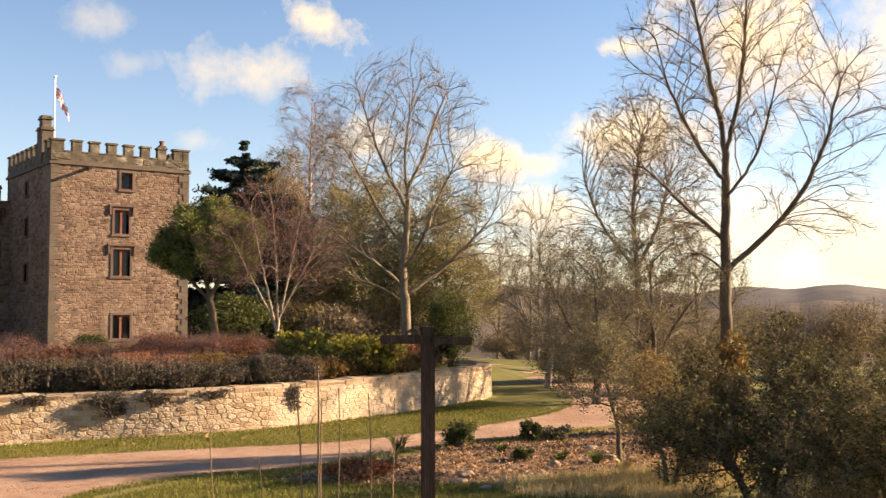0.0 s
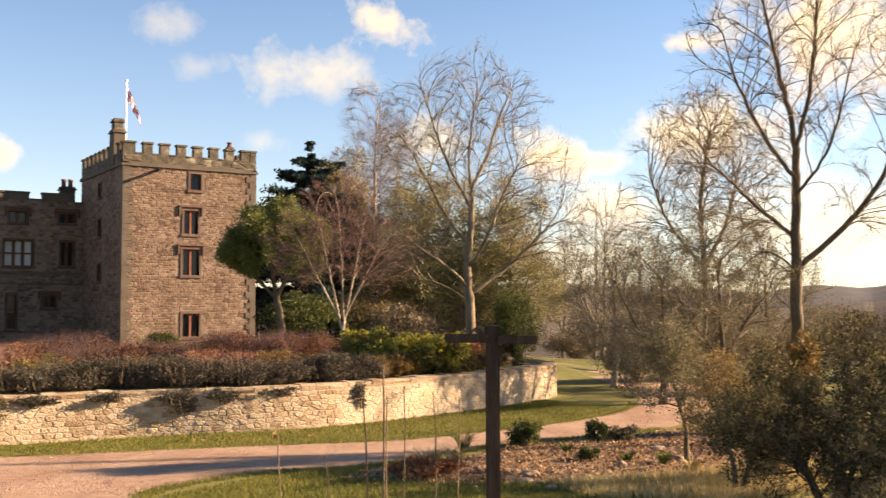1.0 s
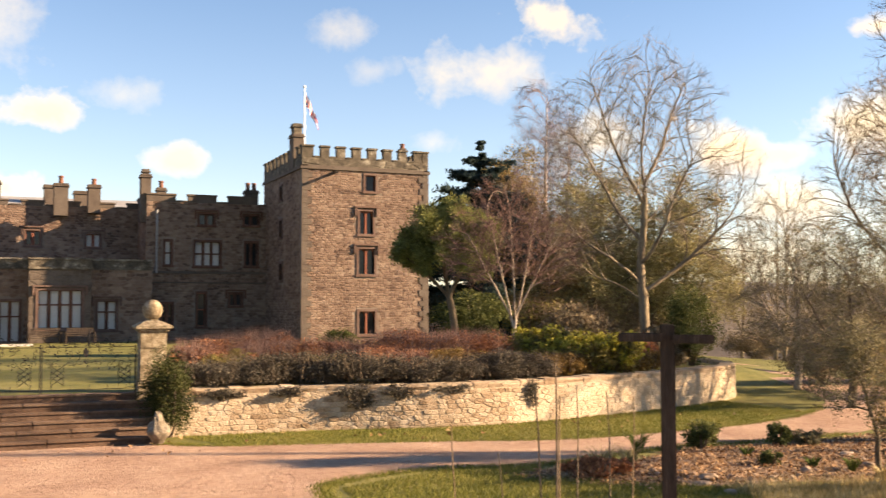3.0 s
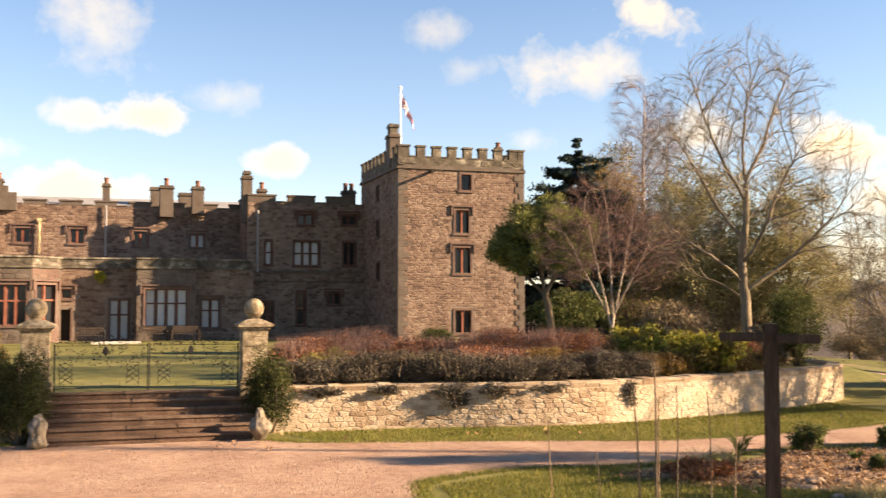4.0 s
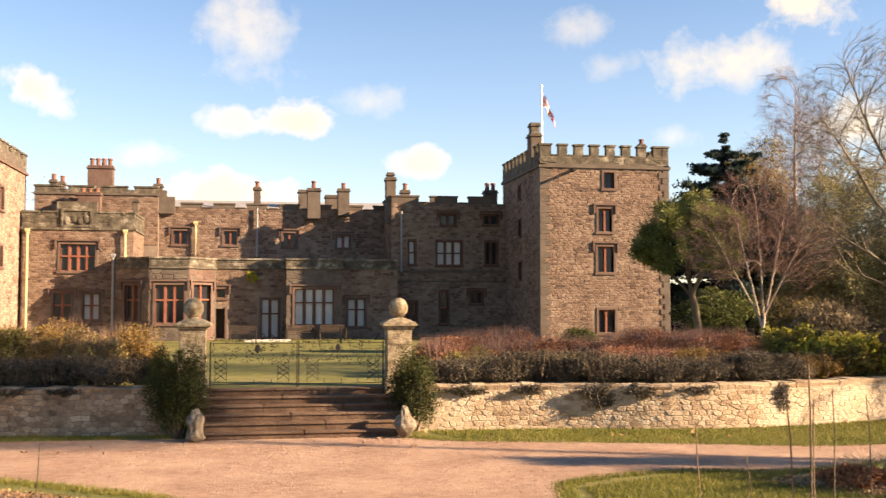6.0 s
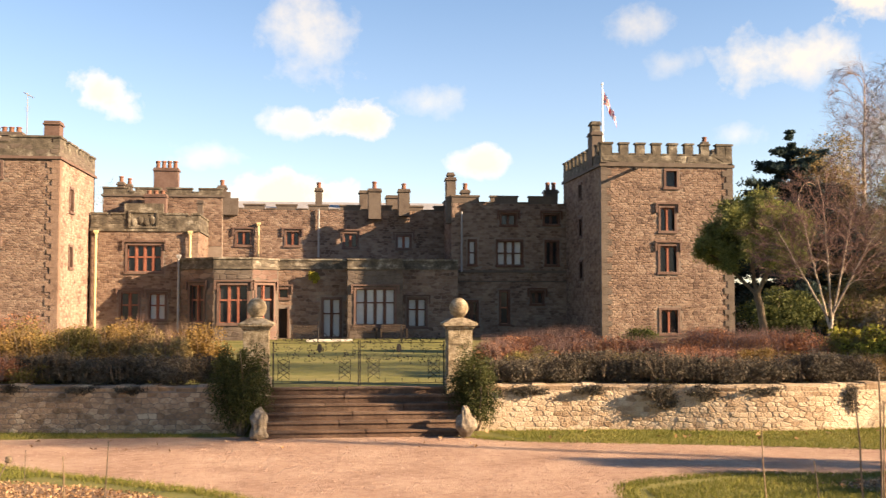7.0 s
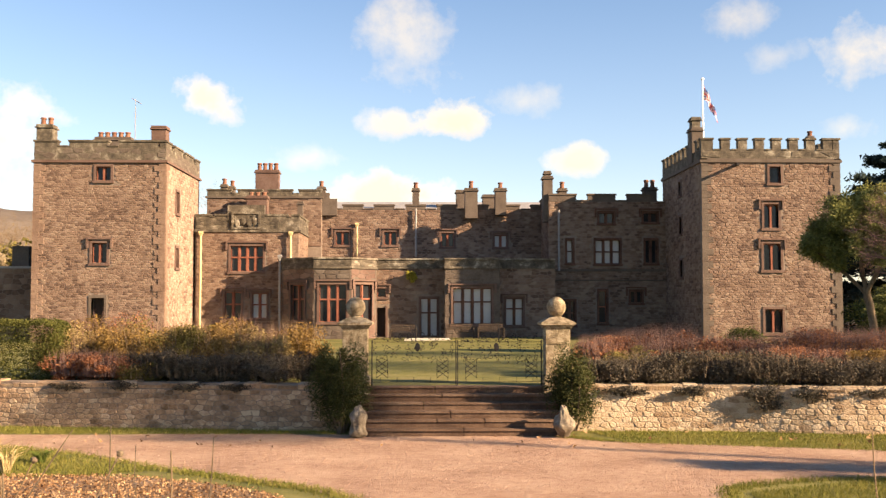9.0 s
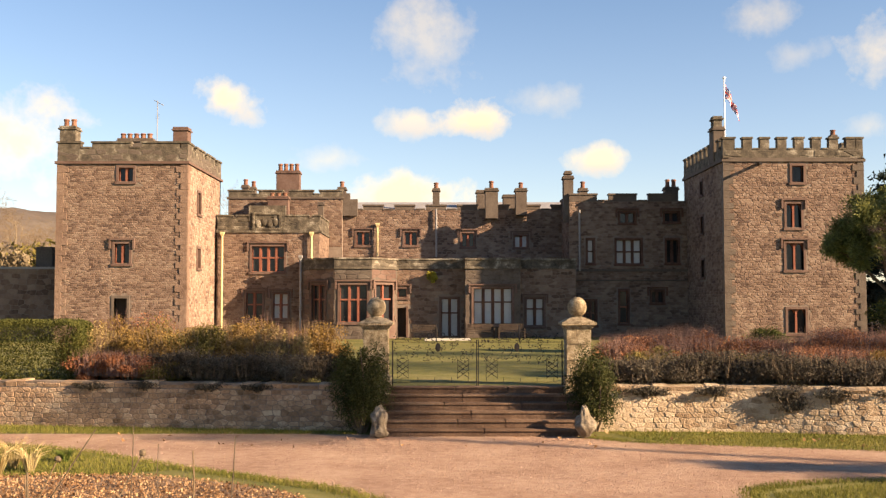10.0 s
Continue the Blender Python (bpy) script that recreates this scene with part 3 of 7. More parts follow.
def make_gate_leaf(x0, x1, flip):
    ob = thing("iron_gate", ((x0 + x1) / 2, 23.9, 0.98), "black wrought-iron garden gate with scrollwork, closed", "gate", "pair of gates")
    y = 23.9

    def bar(name, a, b, r=0.012):
        v, f = [], []
        tube(v, f, [Vector(a), Vector(b)], [r, r], 6)
        raw(name, v, f, M["iron"], ob)
    for z, r in ((1.05, 0.008), (1.98, 0.007)):
        bar("rail", (x0, y, z), (x1, y, z), r)
    inner = x1 if flip < 0 else x0
    outer = x0 if flip < 0 else x1
    bar("stile", (inner, y, 0.97), (inner, y, 2.04), 0.012)
    bar("stile", (outer, y, 0.97), (outer, y, 2.02), 0.016)
    rng = random.Random(17 + flip)
    n = 10
    for i in range(1, n):
        x = x0 + (x1 - x0) * i / n
        if i % 2:
            bar("bar", (x, y, 1.05), (x, y, 1.16), 0.005)
    # leafy scrollwork, thin, in two loose rows
    for i in range(9):
        x = x0 + (x1 - x0) * (i + 0.5) / 9
        for cz, r, th in ((1.84, 0.055, 0.006), (1.62, 0.075, 0.006), (2.03, 0.05, 0.007)):
            v, f = [], []
            cx, c2 = x + rng.gauss(0, 0.03), cz + rng.gauss(0, 0.035)
            scroll(v, f, cx, c2, y, r, 0.8 + 0.4 * rng.random(), rng.random() * 6.28, 1 if rng.random() < 0.5 else -1, th)
            for k in range(3):
                a = rng.random() * 6.28
                p = Vector((cx + r * math.cos(a), y, c2 + r * math.sin(a)))
                tube(v, f, [p, p + Vector((0.03 * math.cos(a + 0.6), 0, 0.03 * math.sin(a + 0.6))), p + Vector((0.06 * math.cos(a), 0, 0.06 * math.sin(a)))], [0.004, 0.014, 0.002], 4)
            raw("scroll", v, f, M["iron"], ob)
    # small lozenge lattices at the pier and near the middle
    for mid_u in (0.12, 0.84):
        v, f = [], []
        cx = outer + (inner - outer) * mid_u
        h, w = 0.19, 0.13
        for k in range(-1, 2):
            for sg in (1, -1):
                pa, pb = Vector((cx - w, y, 1.36 + k * h * 0.62 - sg * h * 0.5)), Vector((cx + w, y, 1.36 + k * h * 0.62 + sg * h * 0.5))
                tube(v, f, [pa, pb], [0.007, 0.007], 4)
        for sg in (1, -1):
            tube(v, f, [Vector((cx + sg * w, y, 1.12)), Vector((cx + sg * w, y, 1.60))], [0.006, 0.006], 4)
        raw("lattice", v, f, M["iron"], ob)
    # painted emblem plate
    bm = bmesh.new()
    cx = inner + (outer - inner) * 0.46
    lathe(bm, 0, 0, [(0.02, -0.012), (0.075, -0.010), (0.075, 0.010), (0.02, 0.012)], 10)
    for vv in bm.verts:
        vv.co = Vector((cx + vv.co.x * 0.8, y - 0.02 + vv.co.z, 1.86 + vv.co.y * 1.4))
    part("emblem", bm, M["iron"], ob)


make_gate_leaf(-1.16, 0.80, -1)
make_gate_leaf(0.84, 2.80, 1)


def make_overthrow(x, h):
    ob = thing("gate_cresting", (x, 23.9, 2.0), "black wrought-iron scrolled cresting on the gate", "ironwork", "gate crestings")
    v, f = [], []
    for s in (1, -1):
        scroll(v, f, x + s * 0.14, 2.15, 23.9, 0.11, 1.4, math.pi / 2, s, 0.01)
        scroll(v, f, x + s * 0.34, 2.10, 23.9, 0.08, 1.3, math.pi / 2, -s, 0.009)
        scroll(v, f, x + s * 0.50, 2.06, 23.9, 0.06, 1.3, math.pi / 2, s, 0.008)
    tube(v, f, [Vector((x, 23.9, 1.98)), Vector((x, 23.9, 2.0 + h * 0.6)), Vector((x, 23.9, 2.0 + h))], [0.014, 0.02, 0.004], 6)
    raw("scroll_crest", v, f, M["iron"], ob)


make_overthrow(-0.14, 0.46)
make_overthrow(1.80, 0.42)


def make_statue(x, y, seed):
    bm = bmesh.new()
    bmesh.ops.create_icosphere(bm, subdivisions=4, radius=1)
    for v in bm.verts:
        c = v.co.copy()
        z = (c.z + 1) / 2
        w = 0.21 * (1.05 - 0.45 * z ** 1.6) * (1 + 0.25 * math.sin(z * 9 + seed))
        v.co = Vector((c.x * w * 1.0, c.y * w * 1.25 - 0.05 * math.sin(z * 5), 0.70 * z - 0.02))
        v.co += v.co.normalized() * 0.07 * noise.noise(c * 2.3 + Vector((seed, 0, 0)))
        v.co += Vector((x, y, 0))
    ob = part("stone_figure", bm, M["figure_stone"], smooth=True)
    tagged(ob, "small eroded pale stone figure at the foot of the steps", "statue", "figures at the steps")


make_statue(-1.36, 22.15, 1.0)
make_statue(3.06, 22.05, 4.0)

# ---- the castle ----
class Face:
    """An upright wall face: u runs along it, seen from outside to the right."""

    def __init__(self, x, y, ux, uy):
        self.o, self.u = Vector((x, y)), Vector((ux, uy)).normalized()
        self.n = Vector((self.u.y, -self.u.x))

    def at(self, u, z, d=0.0):
        p = self.o + self.u * u + self.n * d
        return (p.x, p.y, z)


def wall_shell(face, w, z0, z1, holes, mat, parent, thick=0.45, name="wall"):
    us = sorted({0.0, w, *(h[0] for h in holes), *(h[1] for h in holes)})
    zs = sorted({z0, z1, *(h[2] for h in holes), *(h[3] for h in holes)})
    verts, faces = [], []

    def quad(pts):
        o = len(verts)
        verts.extend(pts)
        faces.append((o, o + 1, o + 2, o + 3))
    for a, b in zip(us, us[1:]):
        for c, d in zip(zs, zs[1:]):
            mu, mz = (a + b) / 2, (c + d) / 2
            if any(h[0] < mu < h[1] and h[2] < mz < h[3] for h in holes):
                continue
            for dd in (0.0, -thick):
                quad([face.at(a, c, dd), face.at(b, c, dd), face.at(b, d, dd), face.at(a, d, dd)])
    for a, b, c, d in holes:
        for p, q in (((a, c), (b, c)), ((b, c), (b, d)), ((b, d), (a, d)), ((a, d), (a, c))):
            quad([face.at(*p, 0), face.at(*q, 0), face.at(*q, -thick), face.at(*p, -thick)])
    for p, q in (((0, z0), (w, z0)), ((w, z0), (w, z1)), ((w, z1), (0, z1)), ((0, z1), (0, z0))):
        quad([face.at(*p, 0), face.at(*q, 0), face.at(*q, -thick), face.at(*p, -thick)])
    return raw(name, verts, faces, mat, parent)


def stones_on(face, w, z0, z1, holes, mat, parent, rng, sx=0.44, sz=0.25, proud=0.022, u0=0.0):
    polys = cells(w - 2 * u0, z1 - z0, sx, sz, rng, [(a - u0 - 0.0, b - u0, c - z0, d - z0) for a, b, c, d in holes], gap=0.006)
    verts, faces = [], []
    for poly in polys:
        stone_mesh(verts, faces, poly, lambda a, b, d: face.at(a + u0, b + z0, d), proud * (0.35 + rng.random()))
    if verts:
        raw("stonework", verts, faces, mat, parent, kind="stuff")


def block(face, u0, u1, z0, z1, d0, d1, verts, faces):
    o = len(verts)
    for d in (d0, d1):
        verts += [face.at(u0, z0, d), face.at(u1, z0, d), face.at(u1, z1, d), face.at(u0, z1, d)]
    for q in ((3, 2, 1, 0), (4, 5, 6, 7), (0, 1, 5, 4), (1, 2, 6, 5), (2, 3, 7, 6), (3, 0, 4, 7)):
        faces.append(tuple(o + k for k in q))


def blocks(name, face, items, mat, parent, label="", kind=""):
    v, f = [], []
    for it in items:
        block(face, *it, v, f)
    return raw(name, v, f, mat, parent, label, kind=kind)


def window(parent, face, u0, u1, z0, z1, cols=2, rows=1, surround=None, frame_mat=None, blind=False, hood=True, arched=False, split=None):
    """A stone-mullioned window in an opening u0..u1, z0..z1 of a face."""
    surround = surround or M["red_sandstone"]
    frame_mat = frame_mat or M["frame_red"]
    e = 0.13
    ob = blocks("window", face, [(u0 - e, u0, z0 - 0.02, z1 + e, -0.28, 0.055), (u1, u1 + e, z0 - 0.02, z1 + e, -0.28, 0.055), (u0, u1, z1, z1 + e, -0.28, 0.053)], surround, parent)
    blocks("sill", face, [(u0 - e - 0.05, u1 + e + 0.05, z0 - 0.16, z0 - 0.022, -0.28, 0.10)], surround, ob)
    if hood:
        blocks("hood_mould", face, [(u0 - 0.30, u1 + 0.30, z1 + e + 0.06, z1 + e + 0.15, 0.0, 0.15),
                                    (u0 - 0.30, u0 - 0.19, z1 - 0.28, z1 + e + 0.058, 0.0, 0.13), (u1 + 0.19, u1 + 0.30, z1 - 0.28, z1 + e + 0.058, 0.0, 0.13)], surround, ob)
    mw = 0.055
    us = [u0 + (u1 - u0) * i / cols for i in range(cols + 1)]
    zs = [z0] + ([z0 + (z1 - z0) * s for s in split] if split else [z0 + (z1 - z0) * i / rows for i in range(1, rows)]) + [z1]
    for i in range(1, cols):
        blocks("mullion", face, [(us[i] - mw, us[i] + mw, z0, z1, -0.26, -0.08)], frame_mat, ob)
    for i in range(1, len(zs) - 1):
        blocks("transom", face, [(u0, u1, zs[i] - 0.045, zs[i] + 0.045, -0.255, -0.085)], frame_mat, ob)
    for i in range(cols):
        for j in range(len(zs) - 1):
            a, b, c, d = us[i] + (mw if i else 0), us[i + 1] - (mw if i < cols - 1 else 0), zs[j], zs[j + 1]
            blocks("pane", face, [(a + 0.005, b - 0.005, c + 0.005, d - 0.005, -0.21, -0.20)], M["glass"], ob)
            if blind:
                blocks("blind", face, [(a + 0.03, b - 0.03, c + 0.04, d - 0.04, -0.199, -0.192)], M["blind"], ob, "pale blind")
            if arched and j == len(zs) - 2:
                v, f = [], []
                mid, h = (a + b) / 2, min(0.42, (d - c) * 0.35)
                for s, edge in ((-1, a), (1, b)):
                    pts = [(edge, d)] + [(edge + (mid - edge) * (1 - math.cos(k / 6 * math.pi / 2)) , d - h + h * 0.93 * math.sin(k / 6 * math.pi / 2)) for k in range(7)] + [(mid, d)]
                    o = len(v)
                    for dd in (-0.24, -0.12):
                        v += [face.at(p[0], p[1], dd) for p in pts]
                    n = len(pts)
                    f += [tuple(range(o, o + n)), tuple(range(o + n, o + 2 * n))]
                    f += [(o + k, o + (k + 1) % n, o + n + (k + 1) % n, o + n + k) for k in range(n)]
                raw("arch_head", v, f, frame_mat, ob)
            else:
                blocks("casement", face, [(a, a + 0.04, c, d, -0.19, -0.15), (b - 0.04, b, c, d, -0.19, -0.15), (a + 0.04, b - 0.04, d - 0.04, d, -0.19, -0.152), (a + 0.04, b - 0.04, c, c + 0.04, -0.19, -0.152)], frame_mat, ob)
    return ob


def parapet(parent, face, w, z0, zc, zm, merlon, gap, mat, start=0.0, thick=0.35, first=None):
    """Parapet from z0 to the crenel's foot zc, with merlons up to zm and coping on both."""
    blocks("parapet", face, [(0, w, z0, zc, -thick, 0.02)], mat, parent)
    u, i = start, 0
    while u < w - 0.15:
        m = first if (i == 0 and first) else merlon
        e = min(w, u + m)
        ob = blocks("merlon", face, [(u, e, zc + 0.002, zm - 0.10, -thick + 0.01, 0.012)], mat, parent)
        blocks("coping", face, [(u - 0.05, e + 0.05, zm - 0.10, zm, -thick - 0.05, 0.07)], mat, ob)
        if e + gap < w:
            blocks("crenel_sill", face, [(e + 0.052, e + gap - 0.052, zc, zc + 0.07, -thick - 0.04, 0.06)], mat, parent)
        u = e + gap
        i += 1


def quoins(parent, face, w, z0, z1, mat, rng, which=(True, True), far=0.02):
    items = []
    z, k = z0, 0
    while z < z1 - 0.05:
        h = min(z1 - z, 0.26 + 0.14 * rng.random())
        ln = 0.30 + 0.24 * (k % 2) + 0.08 * rng.random()
        if which[0]:
            items.append((-0.02, ln, z + 0.008, z + h - 0.004, -0.05, 0.05 + 0.015 * rng.random()))
        if which[1]:
            items.append((w - ln, w + 0.02, z + 0.008, z + h - 0.004, -0.05, 0.05 + 0.015 * rng.random()))
        z += h
        k += 1
    for it in items:
        blocks("quoin", face, [it], mat, parent)


def chimney(x, y, w, d, z0, z1, pots, label, mat=None, pot_h=0.45, along=True):
    ob = thing("chimney_stack", (x, y, z0), label, "chimney", "castle chimneys")
    mat = mat or M["ashlar"]
    bm = bmesh.new()
    box(bm, x - w / 2, x + w / 2, y - d / 2, y + d / 2, z0, z1 - 0.22, 0.02)
    part("shaft", bm, mat, ob)
    bm = bmesh.new()
    box(bm, x - w / 2 - 0.07, x + w / 2 + 0.07, y - d / 2 - 0.07, y + d / 2 + 0.07, z1 - 0.218, z1 - 0.12, 0.015)
    box(bm, x - w / 2 - 0.02, x + w / 2 + 0.02, y - d / 2 - 0.02, y + d / 2 + 0.02, z1 - 0.118, z1, 0.015)
    part("cornice", bm, mat, ob)
    for i in range(pots):
        k = (i + 0.5) / pots - 0.5
        bm = bmesh.new()
        r = min(0.15, 0.42 * w / max(1, pots))
        lathe(bm, x + k * w * 0.95, y, [(r, z1 + 0.002), (r * 0.86, z1 + pot_h * 0.75), (r * 1.12, z1 + pot_h * 0.8), (r * 1.12, z1 + pot_h * 0.9), (r * 0.9, z1 + pot_h)], 10)
        part("chimney_pot", bm, M["pot"], ob)
    return ob


def roof_slab(parent, x0, x1, y0, y1, z, name="roof"):
    bm = bmesh.new()
    box(bm, x0, x1, y0, y1, z - 0.15, z)
    part(name, bm, M["lead"], parent)


def downpipe(x, y, z0, z1, mat, label, hopper=True):
    ob = thing("downpipe", (x, y, z0), label, "drainpipe", "castle downpipes")
    v, f = [], []
    tube(v, f, [Vector((x, y, z0)), Vector((x, y, z1))], [0.065, 0.065], 10)
    raw("pipe", v, f, mat, ob, smooth=False)
    if hopper:
        bm = bmesh.new()
        lathe(bm, x, y, [(0.08, z1), (0.17, z1 + 0.16), (0.17, z1 + 0.26)], 4, 45)
        part("hopper", bm, mat, ob)
    for k in range(1, 5):
        z = z0 + (z1 - z0) * k / 5
        bm = bmesh.new()
        lathe(bm, x, y, [(0.085, z), (0.085, z + 0.06)], 10)
        part("collar", bm, mat, ob)


BASE = 0.45
rng = random.Random(11)

# -- flag tower (its corner stands furthest forward) --
def flag_tower():
    x0, x1, y0, y1 = 15.42, 23.10, 55.6, 64.6
    ob = thing("castle_tower", (19.2, 59.5, 0.7), "tall square rubble-stone tower with battlements and mullioned windows", "tower", "castle towers")
    zs, zc, zm = 10.62, 11.31, 11.99
    front = Face(x0, y0, 1, 0)
    wx = lambda px: px - x0
    wins = [(19.19, 19.81, 9.50, 10.40), (18.85, 19.65, 7.01, 8.31),
            (18.79, 19.74, 4.69, 6.14), (18.82, 19.78, 1.25, 2.54)]
    holes = [(a - x0, b - x0, c, d) for a, b, c, d in wins]
    wall_shell(front, x1 - x0, BASE, zs, holes, M["mortar"], ob)
    skip = [(a - 0.2, b + 0.2, c - 0.2, d + 0.18) for a, b, c, d in holes]
    stones_on(front, x1 - x0, BASE, zs, skip, M["rubble"], ob, rng, 0.27, 0.135, u0=0.28)
    quoins(ob, front, x1 - x0, BASE, zs, M["ashlar"], rng)
    left = Face(x0, y1, 0, -1)
    side = [(3.1, 3.6, 9.3, 10.1), (3.0, 3.55, 7.0, 8.0), (2.9, 3.5, 4.4, 5.4)]
    side = [(y1 - b - 57.5 + 0.6, y1 - a - 57.5 + 0.6, c, d) for a, b, c, d in side]
    wall_shell(left, y1 - y0 - 0.46, BASE, zs, side, M["mortar"], ob)
    skip2 = [(a - 0.2, b + 0.2, c - 0.2, d + 0.2) for a, b, c, d in side]
    stones_on(left, y1 - y0 - 0.3, BASE, zs, skip2, M["rubble"], ob, rng, 0.31, 0.155)
    right = Face(x1, y0 + 0.46, 0, 1)
    wall_shell(right, y1 - y0 - 0.46, BASE, zs, [], M["mortar"], ob)
    stones_on(right, y1 - y0 - 0.46, BASE, zs, [], M["rubble"], ob, rng, 0.31, 0.155)
    back = Face(x1, y1, -1, 0)
    wall_shell(back, x1 - x0, BASE, zs, [], M["mortar"], ob)
    for (a, b, c, d), arched in zip(holes, (False, True, True, True)):
        window(ob, front, a, b, c, d, 2 if arched else 1, 1, arched=arched, hood=arched and c > 3, surround=M["red_sandstone"], frame_mat=M["frame_red"])
    for a, b, c, d in side:
        window(ob, left, a, b, c, d, 1, 1, hood=False)
    for fc, w in ((front, x1 - x0), (left, y1 - y0), (right, y1 - y0), (back, x1 - x0)):
        if fc is right:
            fc = Face(x1, y0, 0, 1)
        blocks("string_course", fc, [(-0.1, w + 0.1, zs, zs + 0.15, -0.3, 0.11), (-0.06, w + 0.06, zs + 0.152, zs + 0.22, -0.3, 0.06)], M["ashlar"], ob)
        parapet(ob, fc, w, zs + 0.222, zc, zm, 0.50, 0.447, M["lichen_stone"], first=0.66)
        stones_on(fc, w, zs + 0.26, zc - 0.05, [], M["lichen_stone"], ob, rng, 0.7, 0.27, proud=0.035)
    roof_slab(ob, x0 + 0.3, x1 - 0.3, y0 + 0.3, y1 - 0.3, zs + 0.25)
    # bent water spout under the parapet
    v, f = [], []
    tube(v, f, [Vector((17.43, y0, zs - 0.1)), Vector((17.21, y0 - 0.9, zs - 0.22))], [0.09, 0.08], 8)
    raw("water_spout", v, f, M["ashlar"], ob)
    return zm


top = flag_tower()
chimney(15.63, 57.6, 0.62, 0.9, 10.8, 12.85, 0, "lichened stone stair turret cap with crown of stones", M["ashlar"])
chimney(15.63, 57.6, 0.50, 0.60, 12.85 + 0.002, 13.47, 0, "weathered crown of the stair turret", M["lichen_stone"])
chimney(22.79, 59, 0.36, 0.4, 10.8, 12.65, 1, "small stone chimney with clay pot behind the battlements", pot_h=0.3)


def make_flag():
    x, y = 16.49, 59.0
    ob = thing("flagpole", (x, y, 10.9), "white flagpole with a drooping red, white and blue flag", "flag")
    v, f = [], []
    z1 = 15.98
    tube(v, f, [Vector((x, y, 10.7)), Vector((x, y, z1))], [0.06, 0.04], 8)
    raw("pole", v, f, M["white_paint"], ob, smooth=True)
    bm = bmesh.new()
    bmesh.ops.create_uvsphere(bm, u_segments=10, v_segments=8, radius=0.09)
    for vv in bm.verts:
        vv.co += Vector((x, y, z1 + 0.05))
    part("finial", bm, M["white_paint"], ob)
    n, m = 14, 20
    verts, faces, idx = [], [], []
    for j in range(m + 1):
        for i in range(n + 1):
            a, b = i / n, j / m
            verts.append((x + 0.05 + a * 0.85 * (0.75 + 0.25 * b), y + 0.10 * math.sin(a * 11 + b * 3), z1 - 0.3 - b * 0.85 - a * 1.15 - 0.25 * a * a + 0.05 * math.sin(a * 7)))
    me = bpy.data.meshes.new("cloth")
    for j in range(m):
        for i in range(n):
            o = j * (n + 1) + i
            faces.append((o, o + 1, o + n + 2, o + n + 1))
            a, b = (i + 0.5) / n - 0.5, (j + 0.5) / m - 0.5
            cross, diag = min(abs(a), abs(b) * 0.9), min(abs(a - b), abs(a + b))
            idx.append(0 if cross < 0.08 else 1 if cross < 0.13 else 0 if diag < 0.05 else 1 if diag < 0.12 else 2)
    me.from_pydata(verts, [], faces)
    cloth = adopt("cloth", me, [M["flag_red"], M["flag_white"], M["flag_blue"]], ob, "drooping flag cloth")
    me.polygons.foreach_set("material_index", idx)
    sol = cloth.modifiers.new("thick", "SOLIDIFY")
    sol.thickness = 0.01


make_flag()


